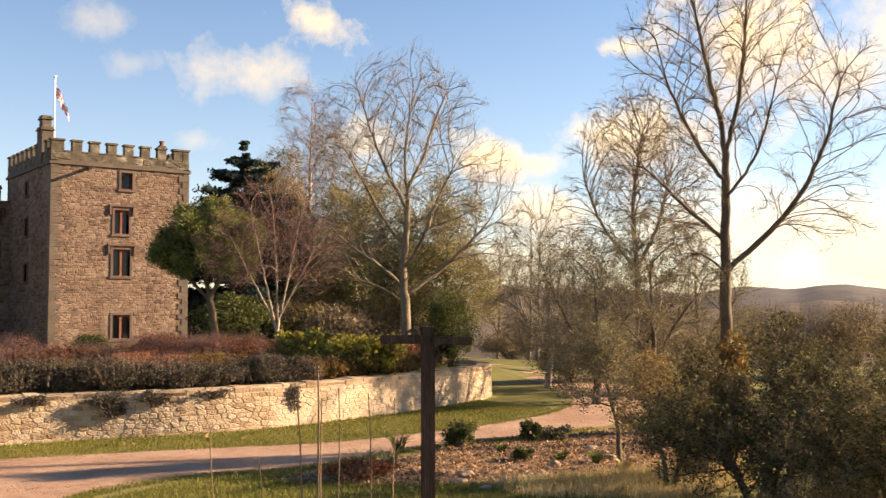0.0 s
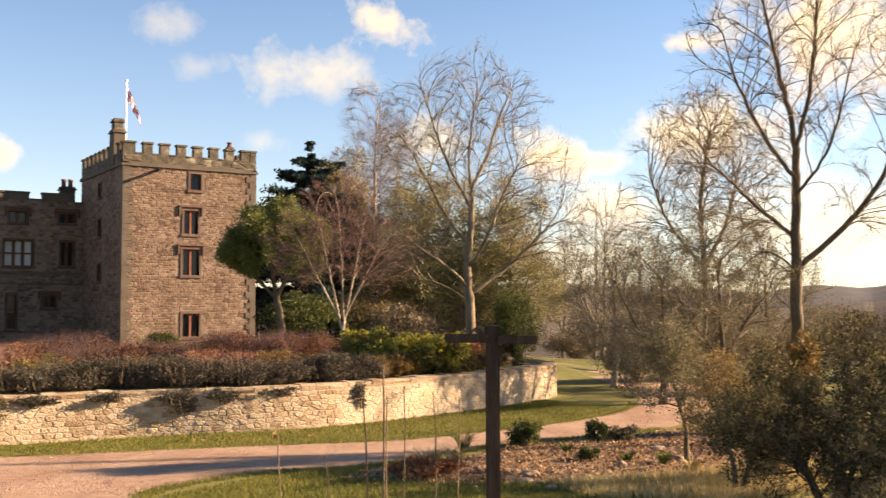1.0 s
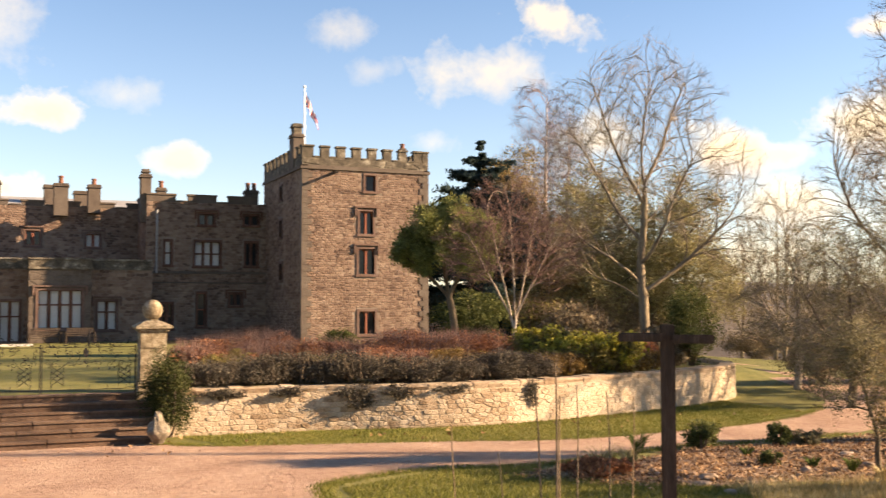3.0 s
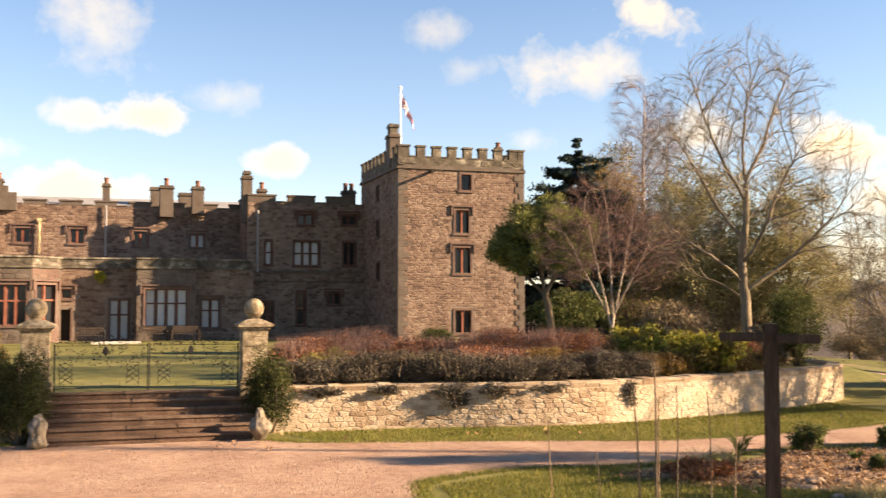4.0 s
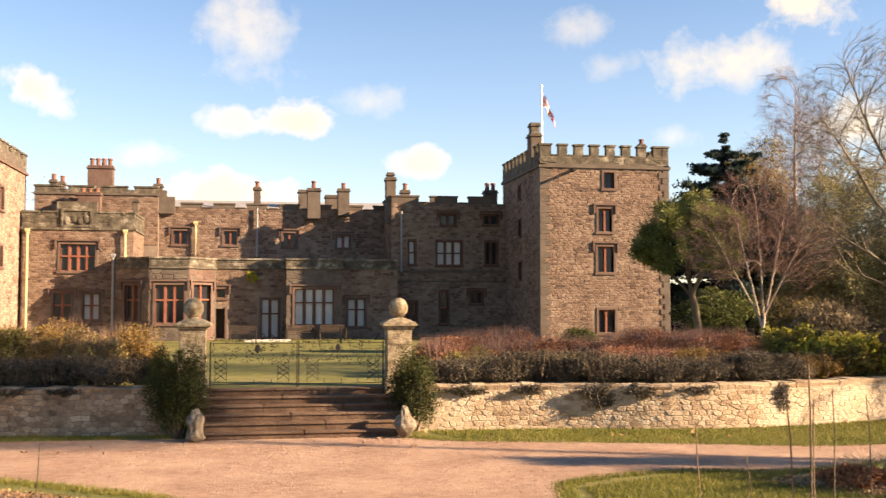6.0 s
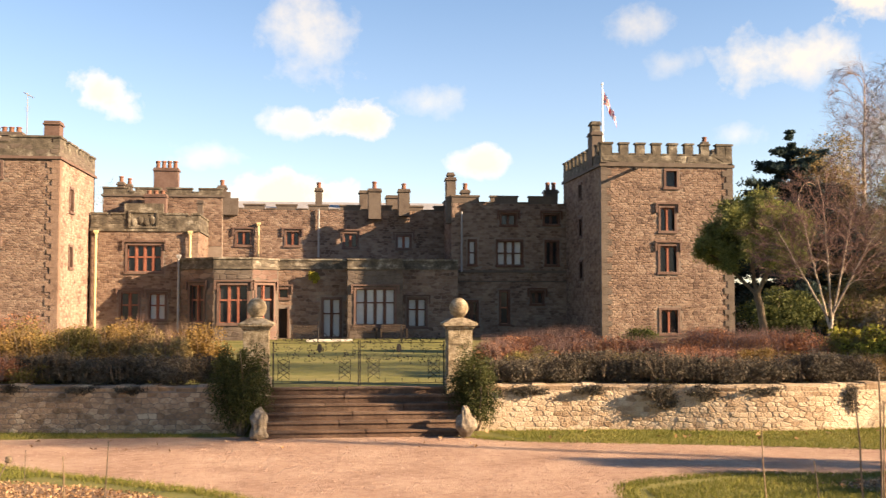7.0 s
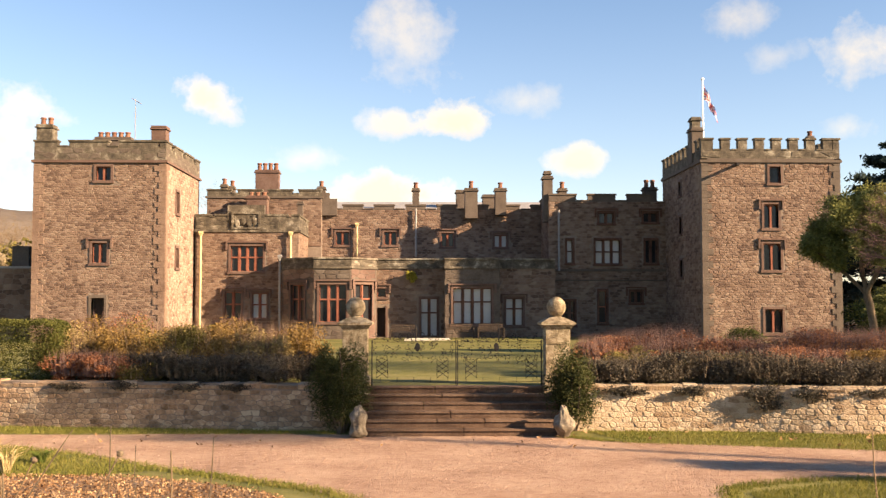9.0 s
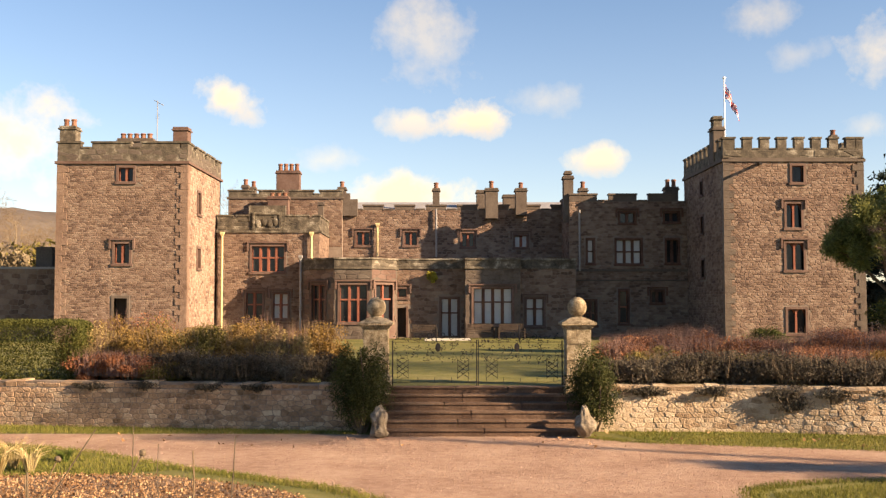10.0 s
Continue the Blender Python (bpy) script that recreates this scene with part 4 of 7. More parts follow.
# -- second tower --
def west_tower():
    x0, x1, y0, y1 = -21.10, -13.98, 55.6, 64.0
    ob = thing("castle_tower", (-17.5, 59.5, 0.7), "square red-brown rubble tower with stepped battlements and corner chimneys", "tower", "castle towers")
    zs, zc, zm = 10.52, 11.40, 11.77
    front = Face(x0, y0, 1, 0)
    wins = [(-17.74, -16.94, 9.56, 10.31), (-17.89, -17.09, 5.06, 6.14)]
    door = (-17.89, -17.18, 0.75, 3.15)
    holes = [(a - x0, b - x0, c, d) for a, b, c, d in wins]
    dh = (door[0] - x0, door[1] - x0, door[2], door[3])
    wall_shell(front, x1 - x0, BASE, zs, holes + [dh], M["mortar"], ob)
    skip = [(a - 0.2, b + 0.2, c - 0.2, d + 0.18) for a, b, c, d in holes + [dh]]
    stones_on(front, x1 - x0, BASE, zs, skip, M["rubble"], ob, rng, 0.26, 0.125, u0=0.28)
    quoins(ob, front, x1 - x0, BASE, zs, M["rubble"], rng)
    right = Face(x1, y0, 0, 1)
    side = [(2.4, 3.1, 8.0, 9.2), (2.4, 3.1, 4.9, 6.0)]
    wall_shell(Face(x1, y0 + 0.46, 0, 1), y1 - y0 - 0.46, BASE, zs, [(a - 0.46, b - 0.46, c, d) for a, b, c, d in side], M["mortar"], ob)
    stones_on(right, y1 - y0, BASE, zs, [(a - 0.2, b + 0.2, c - 0.2, d + 0.2) for a, b, c, d in side], M["rubble_sun_side"], ob, rng, 0.28, 0.15, u0=0.3)
    quoins(ob, right, y1 - y0, BASE, zs, M["rubble"], rng, (True, False))
    left = Face(x0, y1, 0, -1)
    wall_shell(left, y1 - y0 - 0.46, BASE, zs, [], M["mortar"], ob)
    stones_on(left, y1 - y0 - 0.46, BASE, zs, [], M["rubble"], ob, rng, 0.31, 0.155)
    wall_shell(Face(x1, y1, -1, 0), x1 - x0, BASE, zs, [], M["mortar"], ob)
    window(ob, front, *holes[0], 2, 1, hood=False)
    window(ob, front, *holes[1], 2, 1)
    for a, b, c, d in side:
        window(ob, right, a, b, c, d, 1, 1, hood=False)
    dd = blocks("door", front, [(dh[0] - 0.13, dh[0], dh[2], dh[3] + 0.15, -0.3, 0.05), (dh[1], dh[1] + 0.13, dh[2], dh[3] + 0.15, -0.3, 0.05), (dh[0], dh[1], dh[3], dh[3] + 0.15, -0.3, 0.048)], M["ashlar"], ob)
    blocks("door_leaf", front, [(dh[0], dh[1], dh[2], dh[3], -0.38, -0.32)], M["door_wood"], dd)
    for fc, w in ((front, x1 - x0), (right, y1 - y0), (left, y1 - y0), (Face(x1, y1, -1, 0), x1 - x0)):
        blocks("string_course", fc, [(-0.12, w + 0.12, zs, zs + 0.14, -0.3, 0.13)], M["red_sandstone"], ob)
        parapet(ob, fc, w, zs + 0.142, zc, zm, 2.1, 0.62, M["lichen_stone"], first=1.25)
        stones_on(fc, w, zs + 0.2, zc - 0.05, [], M["ashlar"], ob, rng, 0.6, 0.26, proud=0.03)
    roof_slab(ob, x0 + 0.3, x1 - 0.3, y0 + 0.3, y1 - 0.3, zs + 0.25)


west_tower()
chimney(-20.62, 56.1, 0.86, 0.86, 11.40, 12.65, 2, "square stone chimney with two clay pots at the tower's corner", M["lichen_stone"], 0.42)
chimney(-14.42, 56.1, 0.80, 0.80, 11.40, 12.59, 0, "plain red stone chimney at the tower's corner", M["red_sandstone"])
chimney(-17.51, 58, 2.0, 0.6, 10.8, 12.29, 5, "low stone chimney with a row of five pots behind the battlements", M["ashlar"], 0.3)


def make_aerial():
    x, y = -16.51, 58.6
    ob = thing("tv_aerial", (x, y, 10.8), "thin grey television aerial on a mast above the tower", "aerial")
    v, f = [], []
    z1 = 14.63
    tube(v, f, [Vector((x, y, 10.8)), Vector((x, y, z1))], [0.03, 0.02], 6)
    raw("mast", v, f, M["lead"], ob)
    v, f = [], []
    tube(v, f, [Vector((x - 0.2, y, z1 + 0.02)), Vector((x + 0.35, y, z1 - 0.3))], [0.02, 0.02], 5)
    for k in range(6):
        p = Vector((x - 0.15 + 0.09 * k, y, z1 - 0.05 * k))
        tube(v, f, [p + Vector((0, -0.2, 0)), p + Vector((0, 0.2, 0))], [0.01, 0.01], 4)
    for k in range(3):
        tube(v, f, [Vector((x - 0.12, y, z1 - 0.8 - 0.12 * k)), Vector((x + 0.12, y, z1 - 0.8 - 0.12 * k))], [0.01, 0.01], 4)
    raw("elements", v, f, M["lead"], ob)


make_aerial()


# -- wing between the second tower and the bay --
def wing():
    Y = 62.5
    x0, x1 = -13.84, -7.55
    zp, zm = 7.21, 8.32
    ob = thing("castle_wing", ((x0 + x1) / 2, 65, 0.7), "two-storey rubble wing with carved panel and red mullioned windows", "castle wing", "castle ranges")
    fc = Face(x0, Y, 1, 0)
    wins = [(-11.68, -9.71, 4.81, 6.37, 4, 2), (-12.00, -11.02, 1.90, 3.53, 2, 2), (-10.33, -9.46, 1.94, 3.46, 2, 2)]
    holes = [(a - x0, b - x0, c, d) for a, b, c, d, _, _ in wins]
    wall_shell(fc, x1 - x0, BASE, zp, holes, M["mortar"], ob)
    stones_on(fc, x1 - x0, BASE, zp, [(a - 0.2, b + 0.2, c - 0.2, d + 0.18) for a, b, c, d in holes], M["rubble"], ob, rng, 0.28, 0.14)
    for (a, b, c, d), w in zip(holes, wins):
        window(ob, fc, a, b, c, d, w[4], w[5], hood=True, blind=w is wins[2], split=(0.55,))
    side = Face(x1, Y + 0.46, 0, 1)
    wall_shell(side, 5.2, BASE, zp, [], M["mortar"], ob)
    stones_on(Face(x1, Y, 0, 1), 5.6, BASE, zp, [], M["rubble"], ob, rng, 0.28, 0.14)
    for f2, w in ((fc, x1 - x0), (Face(x1, Y, 0, 1), 5.6)):
        blocks("string_course", f2, [(-0.05, w + 0.1, zp, zp + 0.13, -0.3, 0.10)], M["lichen_stone"], ob)
        parapet(ob, f2, w, zp + 0.132, 8.11, zm, 2.05, 0.30, M["lichen_stone"], first=0.9)
        stones_on(f2, w, zp + 0.17, 8.11 - 0.03, [], M["lichen_stone"], ob, rng, 0.6, 0.25, proud=0.035)
    # raised carved panel in the parapet
    a, b = -11.89 - x0, -9.64 - x0
    pz0, pz1 = zp + 0.17, 8.88
    blocks("panel", fc, [(a, b, zm - 0.4, pz1, -0.3, 0.06), (a + 0.25, b - 0.25, pz0, pz0 + 0.12, 0.06, 0.14), (a + 0.25, b - 0.25, 8.32, 8.46, 0.06, 0.14), (a + 0.25, a + 0.37, pz0 + 0.12, 8.32, 0.06, 0.14), (b - 0.37, b - 0.25, pz0 + 0.12, 8.32, 0.06, 0.14)], M["lichen_stone"], ob)
    bm = bmesh.new()
    for k in range(4):
        bmesh.ops.create_icosphere(bm, subdivisions=2, radius=0.22, matrix=Matrix.Translation((x0 + (a + b) / 2 - 0.55 + 0.36 * k, Y - 0.03, zp + 0.55 + 0.1 * (k % 2))) @ Matrix.Diagonal((1, 0.5, 1.2, 1)))
    part("carving", bm, M["lichen_stone"], ob)
    roof_slab(ob, x0, x1 - 0.3, Y + 0.3, Y + 6, zp + 0.2)


wing()
downpipe(-13.48, 62.30, BASE, 6.98, M["pipe_cream"], "cream cast-iron downpipe on the wing's wall")
downpipe(-8.01, 62.30, BASE, 6.98, M["pipe_cream"], "cream downpipe at the wing's corner")


# -- upper wall of the main range --
def main_range():
    Y = 68.0
    x0, x1 = -13.69, 8.58
    zp, zm = 9.10, 9.45
    ob = thing("castle_range", ((x0 + x1) / 2, 71, 0.7), "long two-storey rubble range with small upper windows", "castle range", "castle ranges")
    fc = Face(x0, Y, 1, 0)
    wins = [(-5.73, -4.86, 6.75, 7.62), (-2.52, -1.69, 6.75, 7.62), (1.30, 2.13, 6.64, 7.55), (4.85, 5.68, 6.60, 7.40)]
    holes = [(a - x0, b - x0, c, d) for a, b, c, d in wins]
    wall_shell(fc, x1 - x0, BASE, zp, holes, M["mortar"], ob)
    stones_on(fc, x1 - x0, 5.2, zp, [(a - 0.2, b + 0.2, c - 0.2, d + 0.18) for a, b, c, d in holes], M["rubble"], ob, rng, 0.31, 0.155)
    for i, (a, b, c, d) in enumerate(holes):
        window(ob, fc, a, b, c, d, 2, 1, blind=i == 3)
    parapet(ob, fc, x1 - x0, zp, zp + 0.03, zm + 0.02, 1.35, 0.75, M["ashlar"])
    roof_slab(ob, x0, x1, Y + 0.4, Y + 9, zp - 0.1)
    # slate roof rising behind the parapet
    v = [(-6.54, Y + 0.7, zp - 0.1), (x1, Y + 0.7, zp - 0.1), (x1, Y + 4.5, 10.07), (-6.54, Y + 4.5, 10.07), (-6.54, Y + 4.5, zp - 0.1), (x1, Y + 4.5, zp - 0.1)]
    raw("pitched_roof", v, [(0, 1, 2, 3), (3, 2, 5, 4), (0, 3, 4), (1, 5, 2), (0, 4, 5, 1)], M["lead"], ob)
    # raised block behind the wing
    bx0, bx1 = -14.24, -6.65
    f2 = Face(bx0, 67.6, 1, 0)
    z2 = 9.82
    wall_shell(f2, bx1 - bx0, zp - 4, z2, [], M["mortar"], ob)
    stones_on(f2, bx1 - bx0, zp - 2.5, z2, [], M["rubble"], ob, rng, 0.31, 0.155)
    wall_shell(Face(bx1, 68.1, 0, 1), 5.0, zp - 1, z2, [], M["mortar"], ob)
    blocks("string_course", f2, [(-0.1, bx1 - bx0 + 0.1, z2, z2 + 0.12, -0.3, 0.1)], M["ashlar"], ob)
    parapet(ob, f2, bx1 - bx0, z2 + 0.122, z2 + 0.3, 10.43, 1.6, 0.42, M["lichen_stone"])
    blocks("corbel_step", Face(bx1, 67.7, 1, 0), [(0.002, 0.5, zp - 0.4, zm + 0.75, -0.3, 0.02), (0.502, 1.0, zp - 0.4, zm + 0.35, -0.3, 0.022)], M["ashlar"], ob)


main_range()
downpipe(-4.32, 67.80, 5.95, 7.95, M["pipe_cream"], "short cream downpipe with hopper on the upper wall")
downpipe(-0.40, 67.82, 5.95, 9.16, M["lead"], "thin dark downpipe on the upper wall", False)
chimney(-10.52, 69.5, -9.71 - -11.29, 0.8, 8.5, 11.92, 4, "tall red stone chimney with four pots", M["red_sandstone"], 0.5)
chimney(-10.77, 66.9, -10.10 - -11.44, 0.8, 8.2, 9.89, 3, "low red stone stack with three pots", M["red_sandstone"], 0.25)
chimney(-13.36, 69, 0.42, 0.6, 9.5, 10.89, 1, "narrow stone chimney with clay pot", None, 0.4)
chimney(-12.90, 69.4, 0.34, 0.6, 9.5, 10.81, 1, "narrow stone chimney with clay pot", None, 0.4)
chimney(-6.81, 69, 0.55, 0.6, 8.6, 10.74, 1, "stone chimney with red clay pot", None, 0.4)
chimney(-0.41, 69, 0.46, 0.6, 8.9, 10.66, 1, "slender stone chimney with clay pot above the parapet", None, 0.4)
chimney(2.81, 70.2, 0.9, 0.8, 8.6, 10.66, 0, "broad stone chimney stack", None)
chimney(3.28, 67.7, 0.85, 0.8, 8.47, 10.51, 1, "stone chimney breast with a clay pot", None, 0.5)
chimney(4.64, 70.2, 0.9, 0.8, 8.6, 10.34, 0, "low broad stone chimney stack", None)
chimney(5.24, 67.7, 0.75, 0.8, 8.70, 10.51, 1, "stone chimney breast with a clay pot", None, 0.4)
chimney(-7.93, 66.5, 0.34, 0.4, 7.6, 9.49, 0, "thin stone flue behind the wing", None)


# -- right-hand range, mostly in the tower's shade --
def east_range():
    Y = 64.0
    x0, x1 = 8.01, 15.45
    zp, zm = 9.27, 9.78
    ob = thing("castle_range", ((x0 + x1) / 2, 67, 0.7), "shaded three-storey rubble range beside the flag tower", "castle range", "castle ranges")
    fc = Face(x0, Y, 1, 0)
    wins = [(11.21, 12.10, 7.92, 8.56, 2, 1), (14.02, 14.87, 7.99, 8.56, 2, 1), (10.96, 12.49, 5.35, 6.85, 3, 2), (9.15, 9.50, 5.39, 6.85, 1, 2),
            (14.12, 14.83, 5.39, 6.85, 2, 1), (11.15, 11.62, 1.62, 3.65, 1, 2), (13.15, 13.85, 2.90, 3.60, 2, 1), (9.0, 9.6, 1.5, 3.0, 2, 2)]
    holes = [(a - x0, b - x0, c, d) for a, b, c, d, _, _ in wins]
    wall_shell(fc, x1 - x0, BASE, zp, holes, M["mortar"], ob)
    stones_on(fc, x1 - x0, BASE, zp, [(a - 0.2, b + 0.2, c - 0.2, d + 0.18) for a, b, c, d in holes], M["rubble"], ob, rng, 0.31, 0.155)
    for i, ((a, b, c, d), w) in enumerate(zip(holes, wins)):
        window(ob, fc, a, b, c, d, w[4], w[5], blind=i in (2, 3), hood=i in (0, 1, 6), surround=M["frame_shaded"], frame_mat=M["frame_red"] if i == 5 else M["frame_shaded"])
    blocks("string_course", fc, [(0, x1 - x0, 4.85, 5.0, -0.1, 0.10), (0, x1 - x0, 4.25, 4.34, -0.1, 0.07)], M["ashlar"], ob)
    side = Face(x0, Y + 4.6, 0, -1)
    wall_shell(side, 4.14, BASE, zp, [], M["mortar"], ob)
    stones_on(Face(x0, Y + 4.6, 0, -1), 4.6, 5.2, zp, [], M["rubble"], ob, rng, 0.31, 0.155)
    parapet(ob, fc, x1 - x0, zp, zp + 0.04, zm, 1.75, 0.75, M["ashlar"])
    parapet(ob, side, 4.1, zp, zp + 0.04, zm, 1.6, 0.7, M["ashlar"])
    roof_slab(ob, x0 + 0.2, x1, Y + 0.3, Y + 9, zp - 0.2)


east_range()
chimney(7.99, 64.5, 0.62, 0.7, 8.0, 10.94, 0, "tall slender stone chimney at the range's corner", None)
chimney(7.99, 64.5, 0.40, 0.45, 10.94 + 0.002, 11.26, 0, "small stone cap on the slender chimney", None)
chimney(9.14, 66, 0.55, 0.6, 8.8, 10.32, 1, "stone chimney with red clay pot", None, 0.45)
chimney(14.86, 66, 0.85, 0.7, 8.8, 10.40, 2, "broad stone chimney with two red pots", None, 0.5)
downpipe(8.63, 63.88, 4.89, 8.74, M["lead"], "thin lead downpipe on the shaded range", False)


# -- single-storey garden front with bays --
def garden_front():
    Y = 62.5
    x0, x1 = -3.98, 8.20
    zs, zt = 4.98, 5.61
    ob = thing("castle_garden_front", ((x0 + x1) / 2, 62.5, 0.7), "low flat-roofed garden front with tall mullioned windows", "castle front", "castle ranges")
    fc = Face(x0, Y, 1, 0)
    d = {1: (-2.73, -2.21, 0.8, 2.59), 2: (-0.06, 0.95, 0.85, 3.15), 4: (5.15, 6.19, 1.49, 3.15),
         6: (-2.73, -2.18, 3.25, 3.77)}
    holes = {k: (a - x0, b - x0, c, e) for k, (a, b, c, e) in d.items()}
    hl = list(holes.values())
    wall_shell(fc, x1 - x0, BASE, zs, hl, M["mortar"], ob)
    stones_on(fc, x1 - x0, BASE, zs, [(a - 0.2, b + 0.2, c - 0.2, e + 0.18) for a, b, c, e in hl], M["rubble"], ob, rng, 0.38, 0.20)
    window(ob, fc, *holes[2], 2, 2, blind=True, hood=False, split=(0.62,), frame_mat=M["frame_shaded"])
    window(ob, fc, *holes[4], 2, 2, blind=True, split=(0.62,), frame_mat=M["frame_shaded"])
    window(ob, fc, *holes[6], 1, 1)
    dd = blocks("door", fc, [(holes[1][0] - 0.12, holes[1][0], BASE, holes[1][3] + 0.12, -0.3, 0.06), (holes[1][1], holes[1][1] + 0.12, BASE, holes[1][3] + 0.12, -0.3, 0.06)], M["red_sandstone"], ob)
    blocks("door_leaf", fc, [(holes[1][0], holes[1][1], BASE, holes[1][3], -0.38, -0.32)], M["door_wood"], dd)
    blocks("parapet", fc, [(0, x1 - x0, zs, zs + 0.12, -0.4, 0.10), (0, x1 - x0, zs + 0.122, zt - 0.1, -0.4, 0.02), (0, x1 - x0, zt - 0.098, zt, -0.45, 0.09)], M["lichen_stone"], ob)
    stones_on(fc, x1 - x0, zs + 0.14, zt - 0.11, [], M["lichen_stone"], ob, rng, 0.7, 0.22, proud=0.03)
    roof_slab(ob, x0, x1, Y + 0.3, 68, zs + 0.1)
    # square bay
    bx0, bx1, by = 1.37, 4.69, 61.1
    bay = Face(bx0, by, 1, 0)
    w = (1.88 - bx0, 4.18 - bx0, 1.62, 3.75)
    z2, z3 = 4.94, 5.58
    wall_shell(bay, bx1 - bx0, BASE, z2, [w], M["ashlar"], ob)
    stones_on(bay, bx1 - bx0, BASE, z2, [(w[0] - 0.2, w[1] + 0.2, w[2] - 0.2, w[3] + 0.2)], M["ashlar"], ob, rng, 0.7, 0.32, proud=0.02)
    for fs in (Face(bx0, Y, 0, -1), Face(bx1, by + 0.46, 0, 1)):
        wall_shell(fs, 0.94, BASE, z2, [], M["ashlar"], ob)
    window(ob, bay, *w, 4, 2, surround=M["red_sandstone"], frame_mat=M["frame_shaded"], blind=True, split=(0.62,))
    for fs, ww in ((bay, bx1 - bx0), (Face(bx0, Y, 0, -1), 1.4), (Face(bx1, by, 0, 1), 1.4)):
        blocks("parapet", fs, [(-0.02, ww + 0.02, z2, z2 + 0.12, -0.3, 0.10), (0, ww, z2 + 0.122, z3 - 0.1, -0.3, 0.02), (-0.02, ww + 0.02, z3 - 0.098, z3, -0.34, 0.08)], M["lichen_stone"], ob)
    roof_slab(ob, bx0 + 0.2, bx1 - 0.2, by + 0.2, Y + 0.2, z2 + 0.1)


garden_front()


def canted_bay():
    ob = thing("castle_bay", (-4.5, 60, 0.7), "sunlit canted bay with red mullioned windows and stone parapet", "bay", "castle ranges")
    Y = 59.6
    p = [(-8.39, 62.5), (-8.39, 61.2), (-6.31, 59.6), (-4.13, 59.6), (-2.78, 61.2), (-2.78, 62.5)]
    z2, z3 = 4.89, 5.55
    for i, (a, b) in enumerate(zip(p, p[1:])):
        w = math.hypot(b[0] - a[0], b[1] - a[1])
        fc = Face(a[0], a[1], b[0] - a[0], b[1] - a[1])
        holes = []
        if i == 1:
            holes = [(w * 0.30, w * 0.72, 1.84, 3.94)]
        if i == 2:
            holes = [(-5.98 - a[0], -4.39 - a[0], 1.78, 3.96)]
        if i == 3:
            holes = [(w * 0.16, w * 0.84, 1.84, 3.97)]
        wall_shell(fc, w, BASE, z2, holes, M["ashlar"], ob, thick=0.35)
        stones_on(fc, w, BASE, z2, [(h[0] - 0.2, h[1] + 0.2, h[2] - 0.2, h[3] + 0.2) for h in holes], M["rubble"] if i < 2 else M["red_sandstone"] if i == 3 else M["ashlar"], ob, rng, 0.6, 0.30, proud=0.025)
        for h in holes:
            window(ob, fc, *h, 3 if i == 2 else 2, 2, split=(0.6,), surround=M["red_sandstone"])
        blocks("parapet", fc, [(-0.03, w + 0.03, z2, z2 + 0.12, -0.3, 0.10), (0, w, z2 + 0.122, z3 - 0.1, -0.3, 0.02), (-0.03, w + 0.03, z3 - 0.098, z3, -0.34, 0.09)], M["lichen_stone"], ob)
        stones_on(fc, w, z2 + 0.14, z3 - 0.11, [], M["lichen_stone"], ob, rng, 0.6, 0.24, proud=0.03)
    bm = bmesh.new()
    vs = [bm.verts.new((x * 0.97 + 0.03 * -4.6, y + 0.15, z2 + 0.1)) for x, y in p]
    bm.faces.new(vs)
    ext = bmesh.ops.extrude_face_region(bm, geom=bm.faces[:])
    for g in ext["geom"]:
        if isinstance(g, bmesh.types.BMVert):
            g.co.z -= 0.15
    part("roof", bm, M["lead"], ob)


canted_bay()
downpipe(-8.50, 61.1, BASE, 5.50, M["lead"], "dark lead downpipe beside the bay")

# ---- distance ----
def ridge(name, a0, a1, dist, foot, top, rough, mat, label, seed, depth=0.35, steps=140):
    """A hill that fills the bearings a0..a1 (degrees right of north), with an uneven crest."""
    verts, faces = [], []
    rows = 7
    for j in range(rows):
        k = j / (rows - 1)
        for i in range(steps + 1):
            u = i / steps
            a = radians(a0 + (a1 - a0) * u)
            crest = top * (0.62 + 0.38 * math.sin(math.pi * min(1, u * 1.0 + 0.02))) + rough * (noise.noise(Vector((u * 5, seed, 0))) + 0.35 * noise.noise(Vector((u * 24, seed, 1))))
            crest *= min(1.0, 8 * u + 0.25, 8 * (1 - u) + 0.25)
            d = dist * (1 + depth * k)
            z = foot + (crest - foot) * math.sin(k * math.pi / 2)
            verts.append((d * math.sin(a), d * math.cos(a), z + (rough * 0.15 * noise.noise(Vector((u * 60, k * 5, seed))) if 0 < k else 0)))
    for j in range(rows - 1):
        for i in range(steps):
            o = j * (steps + 1) + i
            faces.append((o, o + 1, o + steps + 2, o + steps + 1))
    return tagged(raw(name, verts, faces, mat, smooth=True), label, "hill", kind="structure")


ridge("backdrop_hill", 18, 80, 1900, -40, 52, 26, M["far_hill"], "blue-grey fell on the horizon under cloud", 2.0)
ridge("backdrop_wood", 20, 62, 330, -34, 3.5, 5, M["far_wood"], "brown wooded hillside across the valley", 5.0)
ridge("backdrop_fell", -80, -8, 420, -30, 62, 8, M["far_wood"], "wooded rise behind the castle", 7.0)


